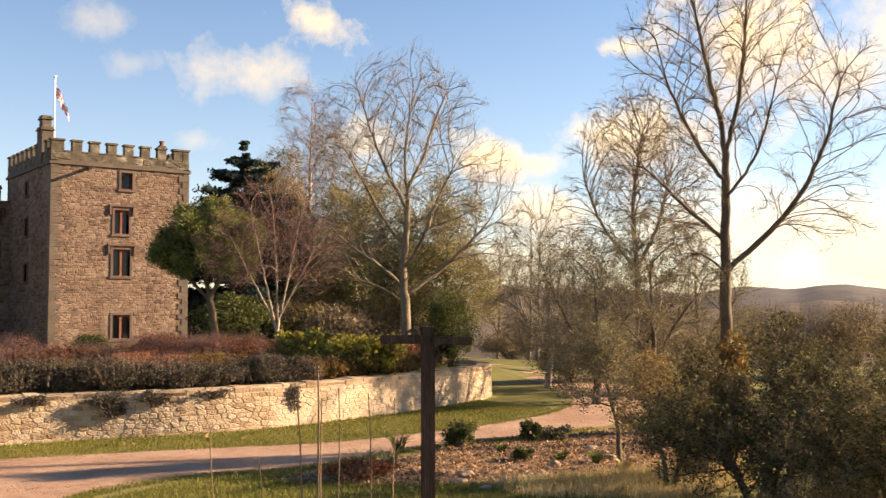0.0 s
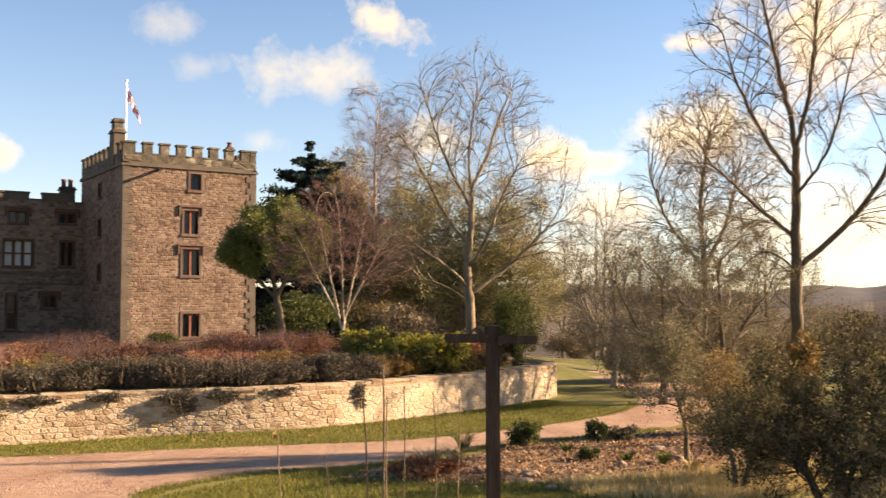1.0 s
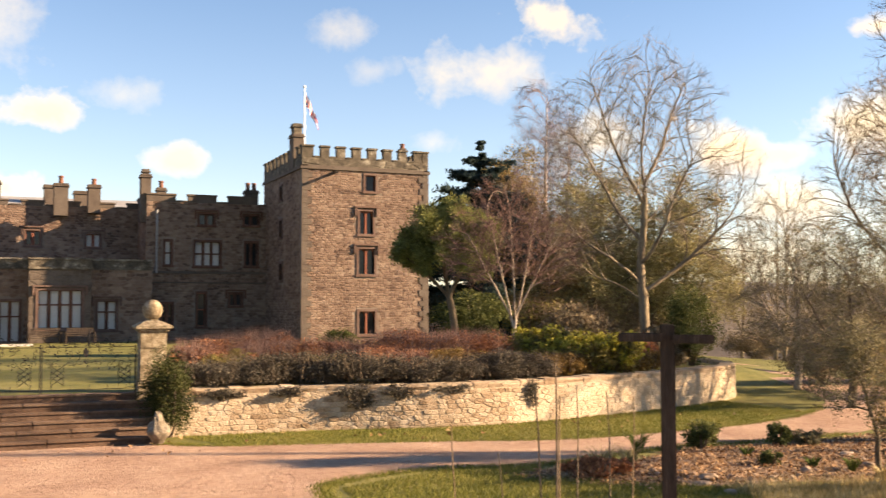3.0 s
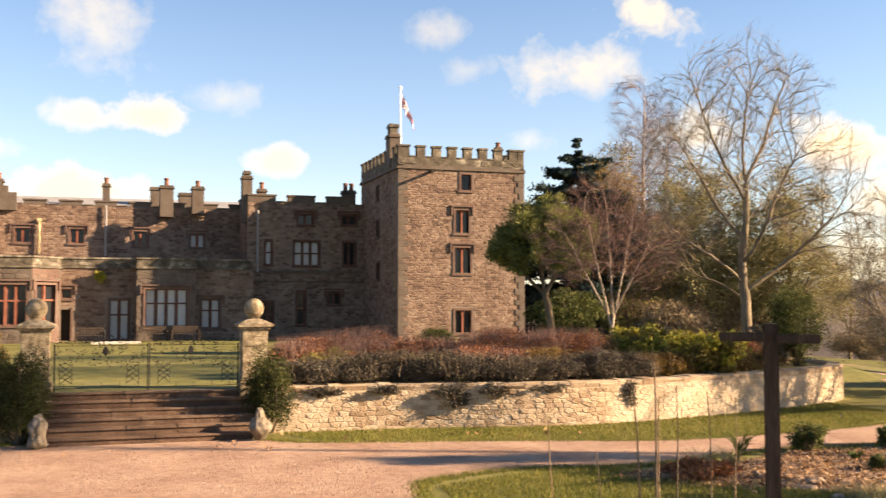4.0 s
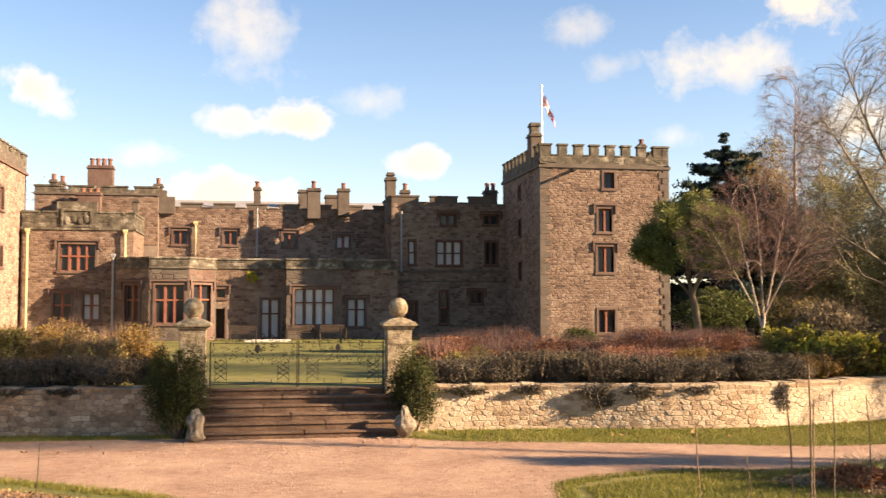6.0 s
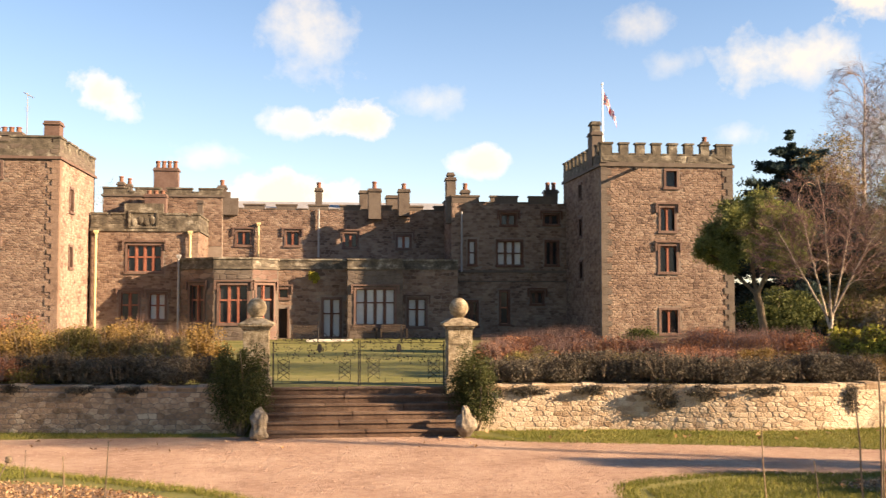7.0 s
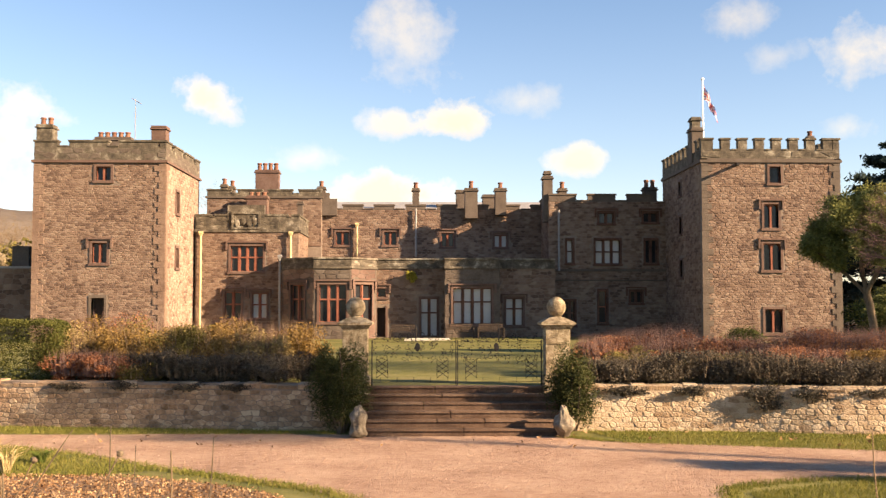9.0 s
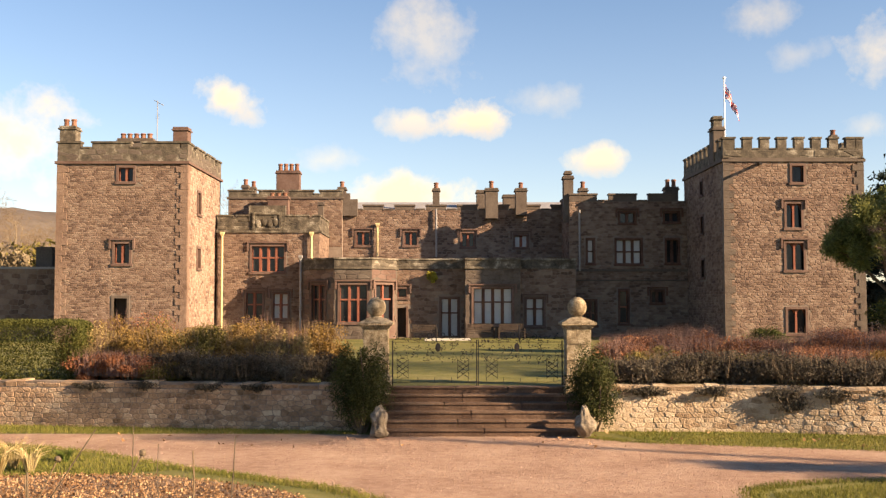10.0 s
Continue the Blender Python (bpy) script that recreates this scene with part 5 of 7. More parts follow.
# ---- plants ----
def leaf_mesh(name, pos, size, seed, mat, parent, long=1.8, kind="stuff", flat=0.0, droop=None):
    """Thousands of small pointed leaves at pos as one mesh."""
    r = np.random.RandomState(seed)
    n = len(pos)
    a = r.normal(size=(n, 3))
    if droop is not None:
        a = a * 0.6 + np.array(droop)
    a /= np.linalg.norm(a, axis=1)[:, None]
    b = r.normal(size=(n, 3))
    b[:, 2] *= 1 - flat
    b -= a * (a * b).sum(1)[:, None]
    b /= np.linalg.norm(b, axis=1)[:, None]
    s = size * (0.55 + 0.9 * r.rand(n))[:, None]
    v = np.stack([pos - a * s * long * 0.5 - b * s * 0.35, pos - a * s * long * 0.3 + b * s * 0.65, pos + a * s * long * 0.6], 1).reshape(-1, 3)
    me = bpy.data.meshes.new(name)
    me.vertices.add(3 * n)
    me.vertices.foreach_set("co", v.astype(np.float32).ravel())
    me.loops.add(3 * n)
    me.loops.foreach_set("vertex_index", np.arange(3 * n, dtype=np.int32))
    me.polygons.add(n)
    me.polygons.foreach_set("loop_start", np.arange(0, 3 * n, 3, dtype=np.int32))
    me.polygons.foreach_set("loop_total", np.full(n, 3, dtype=np.int32))
    me.update()
    me.validate()
    return adopt(name, me, mat, parent, kind=kind)


def lumpy(n, centre, radii, lumps, seed, tight=0.33, shell=0.75):
    """Points that gather in clumps inside an ellipsoid, with gaps between them."""
    r = np.random.RandomState(seed)
    d = r.normal(size=(lumps, 3))
    d /= np.linalg.norm(d, axis=1)[:, None]
    rad = (r.rand(lumps) ** 0.45)[:, None] * shell
    c = d * rad
    size = tight * (0.55 + 0.9 * r.rand(lumps))
    which = r.randint(0, lumps, n)
    g = r.normal(size=(n, 3))
    g /= np.linalg.norm(g, axis=1)[:, None]
    p = c[which] + g * (r.rand(n) ** 0.4 * size[which])[:, None]
    return p * np.array(radii) + np.array(centre)


def grow(trunk, limbs, twigs, p, d, length, radius, level, spec, rng):
    segs = spec["segs"][min(level, len(spec["segs"]) - 1)]
    pts, radii = [p.copy()], [radius]
    end = radius * spec["taper"][min(level, len(spec["taper"]) - 1)]
    wob = spec["wobble"][min(level, len(spec["wobble"]) - 1)]
    up = spec["up"][min(level, len(spec["up"]) - 1)]
    for i in range(segs):
        d = (d + Vector((rng.gauss(0, wob), rng.gauss(0, wob), rng.gauss(0, wob) + up))).normalized()
        p = p + d * (length / segs)
        pts.append(p.copy())
        radii.append(radius + (end - radius) * (i + 1) / segs)
    if level == 1:
        limbs.append(([], []))
    if level >= 4 or (level == 3 and spec.get("coarse")):
        spike(*twigs, pts[0], pts[-1], radius * 1.15)
        if level >= spec["levels"]:
            return
        pts, radii = [pts[0], pts[-1]], [radius, radius * 0.4]
        segs = 1
    if level >= 4:
        return
    v, f = trunk if level == 0 else limbs[-1] if level == 1 else twigs
    if not (level == 3 and spec.get("coarse")):
        tube(v, f, pts, radii, 9 if level == 0 else 5 if level == 1 else 4 if level == 2 else 3)
    if level >= spec["levels"]:
        return
    n = spec["count"][level]
    lo = spec["start"][min(level, len(spec["start"]) - 1)]
    spin = rng.random() * 6.28
    for k in range(n):
        t = lo + (1 - lo) * (k + rng.random() * 0.8) / n
        t = min(t, 0.99)
        i = min(int(t * segs), segs - 1)
        q = pts[i].lerp(pts[i + 1], t * segs - i)
        ax = (pts[i + 1] - pts[i]).normalized()
        side = ax.cross(Vector((0.2, 0.1, 1)) if abs(ax.z) < 0.95 else Vector((1, 0, 0))).normalized()
        spin += 2.4 + rng.gauss(0, 0.4)
        side = Matrix.Rotation(spin, 3, ax) @ side
        ang = radians(spec["angle"][min(level, len(spec["angle"]) - 1)] * (0.75 + 0.5 * rng.random()))
        nd = (ax * math.cos(ang) + side * math.sin(ang)).normalized()
        fall = 1 - spec["fall"][min(level, len(spec["fall"]) - 1)] * (t - lo) / (1 - lo + 1e-6)
        ln = length * spec["ratio"][min(level, len(spec["ratio"]) - 1)] * fall * (0.7 + 0.5 * rng.random())
        rr = (radii[i] * (1 - (t * segs - i)) + radii[i + 1] * (t * segs - i)) * spec["thin"][min(level, len(spec["thin"]) - 1)]
        grow(trunk, limbs, twigs, q, nd, ln, max(rr, spec.get("least", 0.004)), level + 1, spec, rng)


SPREADING = dict(levels=4, segs=[9, 6, 4, 3, 1], taper=[0.16, 0.2, 0.25, 0.3, 0.4], wobble=[0.05, 0.12, 0.15, 0.18, 0.2], up=[0.02, 0.05, 0.04, 0.03, 0.02],
                 count=[15, 8, 7, 6], start=[0.22, 0.25, 0.15, 0.1], angle=[52, 45, 42, 40], fall=[0.62, 0.4, 0.4, 0.4], ratio=[0.62, 0.50, 0.48, 0.5], thin=[0.5, 0.5, 0.5, 0.6])


def bare_tree(name, at, height, radius, spec, seed, bark, twig, label, lean=(0, 0), stems=1, spread=0.0, foliage=None, group="trees", first=None):
    """A leafless tree: trunk, limbs and twigs, from one or more stems."""
    rng = random.Random(seed)
    x, y = at
    z = land(x, y) - 0.08
    ob = thing(name, (x, y, z), label, "tree", group)
    trunk, limbs, twigs = ([], []), [], ([], [])
    for s in range(stems):
        a = 6.283 * (s + 0.3 * rng.random()) / stems + seed
        d = Vector((lean[0] + spread * math.cos(a), lean[1] + spread * math.sin(a), 1)).normalized()
        grow(trunk, limbs, twigs, Vector((x + 0.1 * spread * math.cos(a), y + 0.1 * spread * math.sin(a), z)), d, height * (1 if s == 0 else 0.75 + 0.25 * rng.random()), radius, 0, spec, rng)
    raw("trunk", *trunk, bark, ob, smooth=True)
    for limb in limbs:
        raw("limb", *limb, bark, ob, smooth=True)
    raw("twigwork", *twigs, twig, ob, kind="stuff")
    if foliage:
        n, size, mat, keep = foliage
        r = np.random.RandomState(seed)
        base = np.array(twigs[0])
        pick = base[r.randint(0, len(base), n)] + r.normal(size=(n, 3)) * keep
        leaf_mesh("foliage", pick, size, seed, mat, ob)
    return ob


def shrub(name, at, radii, n, size, mat, label, seed, lumps=26, lift=0.0, category="shrub", group="", stems=7, tight=0.36, extra=None, long=1.8, base=None, upright=None, twig=None):
    """A leafy bush: stems from the ground and clumps of leaves."""
    rng = random.Random(seed)
    x, y = at
    z = land(x, y) - 0.03 if base is None else base
    ob = thing(name, (x, y, z), label, category, group)
    centre = (x, y, z + lift + radii[2] * 0.92)
    v, f = [], []
    for k in range(stems):
        a = 6.283 * k / max(1, stems) + rng.random()
        tip = Vector((x + radii[0] * 0.75 * math.cos(a) * rng.random(), y + radii[1] * 0.75 * math.sin(a) * rng.random(), centre[2] + radii[2] * (0.1 + 0.6 * rng.random())))
        foot = Vector((x + 0.06 * math.cos(a), y + 0.06 * math.sin(a), z))
        mid = foot.lerp(tip, 0.5) + Vector((rng.gauss(0, 0.1), rng.gauss(0, 0.1), 0.05)) * radii[0]
        r0 = 0.012 + 0.02 * min(radii[0], 2.0)
        tube(v, f, [foot, mid, tip], [r0, r0 * 0.7, r0 * 0.25], 5)
    if stems:
        raw("stemwork", v, f, M["bark_dark"], ob, kind="stuff")
    n = int(n * 0.78)
    pos = lumpy(n, centre, radii, lumps, seed, tight)
    pos[:, 2] = np.maximum(pos[:, 2], z + 0.04)
    leaf_mesh("foliage", pos, size, seed, mat, ob, long, droop=upright)
    if extra:
        n2, size2, mat2 = extra
        pos = lumpy(n2, (centre[0], centre[1], centre[2] + radii[2] * 0.15), radii, lumps, seed + 1, tight)
        leaf_mesh("new_growth", pos, size2, seed + 1, mat2, ob, long)
    if twig:
        v, f = [], []
        n3, mat3 = twig
        for k in range(n3):
            a, q = rng.random() * 6.283, rng.random() ** 0.6
            foot = Vector((x + radii[0] * q * 0.7 * math.cos(a), y + radii[1] * q * 0.7 * math.sin(a), z + radii[2] * 0.5))
            tip = foot + Vector((rng.gauss(0, 0.16), rng.gauss(0, 0.16), 1.0)) * radii[2] * (1.1 + 0.5 * rng.random())
            spike(v, f, foot, tip, 0.010)
        raw("twigwork", v, f, mat3, ob, kind="stuff")
    return ob


# -- trees whose boughs fill a given crown --
def colonize(stems, goals, step, reach, kill, rise, seed, heart, rounds=170):
    """Grows nodes from the stems towards the goals: positions and parents."""
    r = np.random.RandomState(seed)
    pos, par = [], []
    for line in stems:
        # a stem starts at the nearest node that stands already
        root = -1
        if pos:
            root = int(np.argmin([(Vector(p) - Vector(line[0])).length for p in pos]))
        smooth_line = spline([Vector(p) for p in line], 4)
        last = Vector(line[0])
        if root < 0:
            pos.append(np.array(line[0], float))
            par.append(-1)
            root = 0
        for p in smooth_line[1:]:
            n = max(1, round((p - last).length / step))
            for k in range(n):
                q = last.lerp(p, (k + 1) / n)
                pos.append(np.array(q) + r.normal(size=3) * step * 0.06)
                par.append(root)
                root = len(pos) - 1
            last = p
    near, dist, fresh = np.zeros(len(goals), int), np.full(len(goals), 1e9), 0
    alive, kids = np.ones(len(goals), bool), {}
    for _ in range(rounds):
        for k in range(fresh, len(pos)):
            d = np.linalg.norm(goals - pos[k], axis=1)
            better = d < dist
            near[better], dist[better] = k, d[better]
        alive &= dist > kill
        fresh = len(pos)
        use = np.where(alive & (dist < reach))[0]
        if not len(use):
            break
        pull = {}
        for g in use:
            v = goals[g] - pos[near[g]]
            pull.setdefault(int(near[g]), []).append(v / (np.linalg.norm(v) + 1e-9))
        grown = 0
        for k, vs in pull.items():
            if kids.get(k, 0) >= 4:
                alive[use[near[use] == k]] = False
                continue
            d = np.mean(vs, 0)
            if par[k] >= 0:
                own = pos[k] - pos[par[k]]
                d = d + 0.9 * own / (np.linalg.norm(own) + 1e-9)
            out = pos[k] - heart
            d = d + 0.55 * out / (np.linalg.norm(out) + 1e-9)
            d = d + np.array([0, 0, rise]) + r.normal(size=3) * 0.12
            pos.append(pos[k] + d / (np.linalg.norm(d) + 1e-9) * step)
            par.append(k)
            kids[k] = kids.get(k, 0) + 1
            grown += 1
        if not grown:
            break
    return np.array(pos), np.array(par)


def crown_goals(blobs, across, base, n, seed, hollow=0.0):
    """Random points in a crown's ellipsoids (offset across the camera's view, height, half width, half height)."""
    r = np.random.RandomState(seed)
    vol = np.array([b[2] ** 2 * b[3] for b in blobs])
    out = []
    for b, k in zip(blobs, (n * vol / vol.sum()).astype(int)):
        d = r.normal(size=(k, 3))
        d /= np.linalg.norm(d, axis=1)[:, None]
        d *= (hollow + (1 - hollow) * r.rand(k) ** 0.4)[:, None]
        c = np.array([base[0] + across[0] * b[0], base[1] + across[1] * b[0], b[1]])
        out.append(c + d * np.array([b[2], b[2], b[3]]))
    return np.concatenate(out)


def crown_tree(name, at, stems, blobs, n, seed, bark, twig, label, radius=0.2, tip=0.008, step=0.3, kill=0.55, reach=4.0, rise=0.12,
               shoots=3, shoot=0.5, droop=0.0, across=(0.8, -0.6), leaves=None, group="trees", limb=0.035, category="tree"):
    """A branching tree: stems (offset across, depth, height) and crown blobs laid out to fit the camera's view, twigs
    at the tips, leaves if any.
    """
    x, y = at
    z = land(x, y) - 0.08
    ob = thing(name, (x, y, z), label, category, group)
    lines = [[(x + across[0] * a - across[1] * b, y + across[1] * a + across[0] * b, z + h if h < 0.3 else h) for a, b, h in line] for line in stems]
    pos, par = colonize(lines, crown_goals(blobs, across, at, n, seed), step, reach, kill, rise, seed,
                        np.array([x, y, min(b[1] - b[3] for b in blobs) - 0.5]))
    m = len(pos)
    tips = np.zeros(m)
    has = np.zeros(m, bool)
    has[par[par >= 0]] = True
    tips[~has] = 1
    for k in range(m - 1, 0, -1):
        if par[k] >= 0:
            tips[par[k]] += tips[k]
    power = math.log(max(2.0, tips[0])) / math.log(radius / tip)
    rad = tip * np.maximum(tips, 1) ** (1 / power)
    rad[0] *= 1.25
    kids = [[] for _ in range(m)]
    for k in range(m):
        if par[k] >= 0:
            kids[par[k]].append(k)
    soft = pos.copy()
    for k in range(m):
        if par[k] >= 0 and len(kids[k]) == 1:
            soft[k] = 0.5 * pos[k] + 0.25 * (pos[par[k]] + pos[kids[k][0]])
    pts = [Vector(p) for p in soft]
    trunk, twigs = ([], []), ([], [])
    todo = [(0, -1)]
    while todo:
        k, before = todo.pop()
        chain = [k] if before < 0 else [before, k]
        while kids[chain[-1]]:
            best = max(kids[chain[-1]], key=lambda c: rad[c])
            todo.extend((c, chain[-1]) for c in kids[chain[-1]] if c != best)
            chain.append(best)
        if len(chain) < 2:
            continue
        first = rad[chain[1]]
        radii = [min(rad[c], first * 1.05) for c in chain] if before >= 0 else [rad[c] for c in chain]
        thick = max(radii)
        if before < 0:
            tube(*trunk, [pts[c] for c in chain], radii, 9)
        elif thick > limb:
            v, f = [], []
            tube(v, f, [pts[c] for c in chain], radii, 6)
            raw("limb", v, f, bark, ob, smooth=True)
        else:
            tube(*twigs, [pts[c] for c in chain], radii, 4 if thick > limb * 0.5 else 3)
    raw("trunk", *trunk, bark, ob, smooth=True)
    rng = random.Random(seed)
    ends = []
    for k in range(m):
        if rad[k] > tip * 2.2 or par[k] < 0:
            continue
        d = (pts[k] - pts[par[k]]).normalized()
        for q in range(shoots if not has[k] else max(1, shoots - 1)):
            o = (d * 0.9 + Vector((rng.gauss(0, 0.5), rng.gauss(0, 0.5), rng.gauss(0, 0.4) + rise - droop))).normalized()
            ln = shoot * (0.5 + 0.8 * rng.random())
            mid = pts[k] + o * ln * 0.6
            o2 = (o + Vector((rng.gauss(0, 0.3), rng.gauss(0, 0.3), 0.25 - droop))).normalized()
            spike(*twigs, pts[k], mid + o2 * ln * 0.4, tip * 0.75)
            spike(*twigs, mid, mid + (o2 + Vector((rng.gauss(0, 0.5), rng.gauss(0, 0.5), rng.gauss(0, 0.4)))).normalized() * ln * 0.5, tip * 0.6)
            ends.append(mid)
    raw("twigwork", *twigs, twig, ob, kind="stuff")
    if leaves:
        count, size, mat, puff, long = leaves
        r = np.random.RandomState(seed)
        base = np.array([tuple(e) for e in ends])
        g = r.normal(size=(count, 3))
        leaf_mesh("foliage", base[r.randint(0, len(base), count)] + g * puff, size, seed, mat, ob, long)
    return ob


# -- trees round the flag tower --
crown_tree("bare_tree", (21.52, 31.32), [[(0, 0, 0), (0.06, 0, 2.4), (-0.05, 0.1, 4.4), (0.12, 0, 6.6), (0.02, 0.1, 8.6), (0.25, 0, 10.6)],
                                         [(0.0, 0, 5.2), (-0.9, 0.4, 6.4), (-1.7, 0.6, 7.9), (-2.6, 0.6, 9.4)],
                                         [(0.1, 0, 6.6), (-0.6, -0.4, 7.9), (-1.2, -0.6, 9.4), (-1.8, -0.7, 11.3)],
                                         [(0.0, 0, 4.3), (0.7, -0.5, 5.5), (1.2, -0.7, 6.8), (1.9, -0.8, 8.2)],
                                         [(0.0, 0, 7.2), (0.6, 0.4, 8.4), (1.0, 0.6, 9.6), (1.5, 0.7, 11.0)],
                                         [(0.1, 0, 3.4), (1.2, 0.6, 4.2), (2.2, 0.7, 5.1), (3.2, 0.8, 6.2)],
                                         [(0.0, 0, 3.7), (-1.1, -0.6, 4.6), (-2.1, -0.8, 5.3), (-3.0, -0.9, 6.2)],
                                         [(0.0, 0, 3.0), (-0.8, 0.7, 3.6), (-1.9, 0.9, 4.0)]],
           [(0.2, 9.2, 2.6, 3.1), (-2.0, 8.9, 1.5, 2.3), (2.3, 6.9, 2.0, 2.4), (-2.3, 5.3, 1.7, 1.2), (3.0, 5.2, 1.5, 1.2)], 3200, 24,
           M["bark_grey"], M["twig_grey"], "large leafless tree with pale upswept limbs above the garden wall", radius=0.18, tip=0.006, step=0.23, kill=0.30, reach=2.4, shoots=3, shoot=0.55)
crown_tree("bare_tree", (26.06, 20.25), [[(0, 0, 0), (0, 0, 3.9), (0.05, 0, 7.7), (-0.3, 0.2, 9.8), (-0.85, 0.3, 12.6)],
                                         [(0.05, 0, 7.7), (0.5, -0.3, 9.4), (0.8, -0.4, 12.4)],
                                         [(0.0, 0, 4.0), (1.85, 0.2, 5.8), (2.95, 0.2, 7.7), (3.55, 0.3, 9.9), (4.2, 0.4, 10.8)],
                                         [(0.0, 0, 5.0), (-1.2, 0.5, 6.1), (-2.6, 0.7, 7.6)],
                                         [(0.0, 0, 6.2), (0.9, -0.6, 7.4), (1.5, -0.9, 9.2)],
                                         [(0.0, 0, 6.8), (-0.9, -0.6, 8.2), (-1.7, -0.8, 10.0)]],
           [(0.0, 10.9, 3.1, 3.7), (3.6, 8.6, 1.7, 2.4), (-1.7, 7.0, 2.1, 2.2), (2.6, 5.8, 1.8, 1.1), (-1.2, 4.6, 1.5, 0.9)], 2100, 36,
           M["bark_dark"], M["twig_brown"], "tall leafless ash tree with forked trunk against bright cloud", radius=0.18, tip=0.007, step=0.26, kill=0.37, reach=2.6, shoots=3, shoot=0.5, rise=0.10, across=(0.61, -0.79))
crown_tree("bare_tree", (34.00, 30.98), [[(0, 0, 0), (-0.2, 0, 4.5), (-0.3, 0, 7.5), (0.1, 0, 10.5)], [(-0.2, 0, 4.6), (0.8, 0.4, 6.6), (1.4, 0.6, 9.2)], [(-0.2, 0, 4.6), (-1.6, -0.4, 6.4), (-2.4, -0.4, 8.4)]],
           [(-0.3, 9.3, 2.6, 3.1), (-2.1, 7.3, 1.6, 1.8), (1.5, 8.0, 1.6, 2.2)], 2600, 45,
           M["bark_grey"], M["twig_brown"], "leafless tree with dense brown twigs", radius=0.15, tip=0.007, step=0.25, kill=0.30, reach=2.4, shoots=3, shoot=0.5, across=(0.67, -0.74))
for k, (p, top, w) in enumerate((((39.71, 44.98), 8.8, 2.2), ((42.91, 44.75), 8.2, 2.3), ((44.71, 53.86), 8.6, 2.2), ((37.2, 41.5), 9.4, 2.4))):
    crown_tree("bare_tree", p, [[(0, 0, 0), (0.1, 0, 1.6), (0.2, 0, top * 0.7)], [(0.05, 0, 1.2), (-0.8, 0.3, 3.0), (-1.2, 0.3, 5.0)], [(0.05, 0, 1.0), (0.9, 0.3, 2.8), (1.3, 0.3, 4.6)]],
               [(0, top * 0.62, w, top * 0.38), (0.4, top * 0.35, w, top * 0.25)], 700, 51 + k,
               M["bark_grey"], M["twig_grey" if k % 2 else "twig_brown"], "grey leafless tree with spreading twigs by the drive", radius=0.11, tip=0.0075, step=0.3, kill=0.46, reach=2.4, shoots=3, shoot=0.6)
for k, (p, top, w) in enumerate((((34.53, 62.04), 18.6, 2.3), ((36.89, 62.99), 17.2, 1.9))):
    crown_tree("birch_tree", p, [[(0, 0, 0), (0.15, 0, top * 0.35), (0.1, 0, top * 0.6), (0.3, 0, top * 0.95)]],
               [(0.0, top * 0.74, w, top * 0.25), (-0.6, top * 0.62, w * 1.1, top * 0.14)], 1450, 61 + k,
               M["bark_pale"], M["twig_purple"], "tall birch with pale stem and hazy purple twigs", radius=0.15, tip=0.0065, step=0.32, kill=0.42, reach=2.6, shoots=6, shoot=0.9, droop=0.35, limb=0.05)
crown_tree("bare_tree", (14.71, 28.42), [[(0, 0, 0), (0.0, 0, 1.3), (0.05, 0, 2.3), (0.28, 0.05, 3.4), (0.5, 0.1, 4.6), (0.75, 0.1, 5.8)], [(0.03, 0, 2.1), (-0.15, 0.1, 2.9), (-0.4, 0.2, 4.0), (-0.7, 0.2, 5.5)], [(0.05, 0, 2.4), (0.02, -0.15, 3.6), (-0.1, -0.25, 5.8)], [(0.10, 0, 2.6), (0.55, -0.1, 3.5), (1.1, -0.2, 4.6)], [(-0.05, 0, 2.5), (-0.6, -0.15, 3.5), (-1.2, -0.2, 4.7)]],
           [(0, 5.2, 1.5, 1.7), (-1.1, 4.6, 1.1, 1.3), (1.1, 4.5, 1.1, 1.3)], 2500, 71,
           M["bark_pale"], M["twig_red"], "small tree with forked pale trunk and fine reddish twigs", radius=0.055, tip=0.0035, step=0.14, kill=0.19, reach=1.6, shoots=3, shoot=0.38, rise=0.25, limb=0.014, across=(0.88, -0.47))


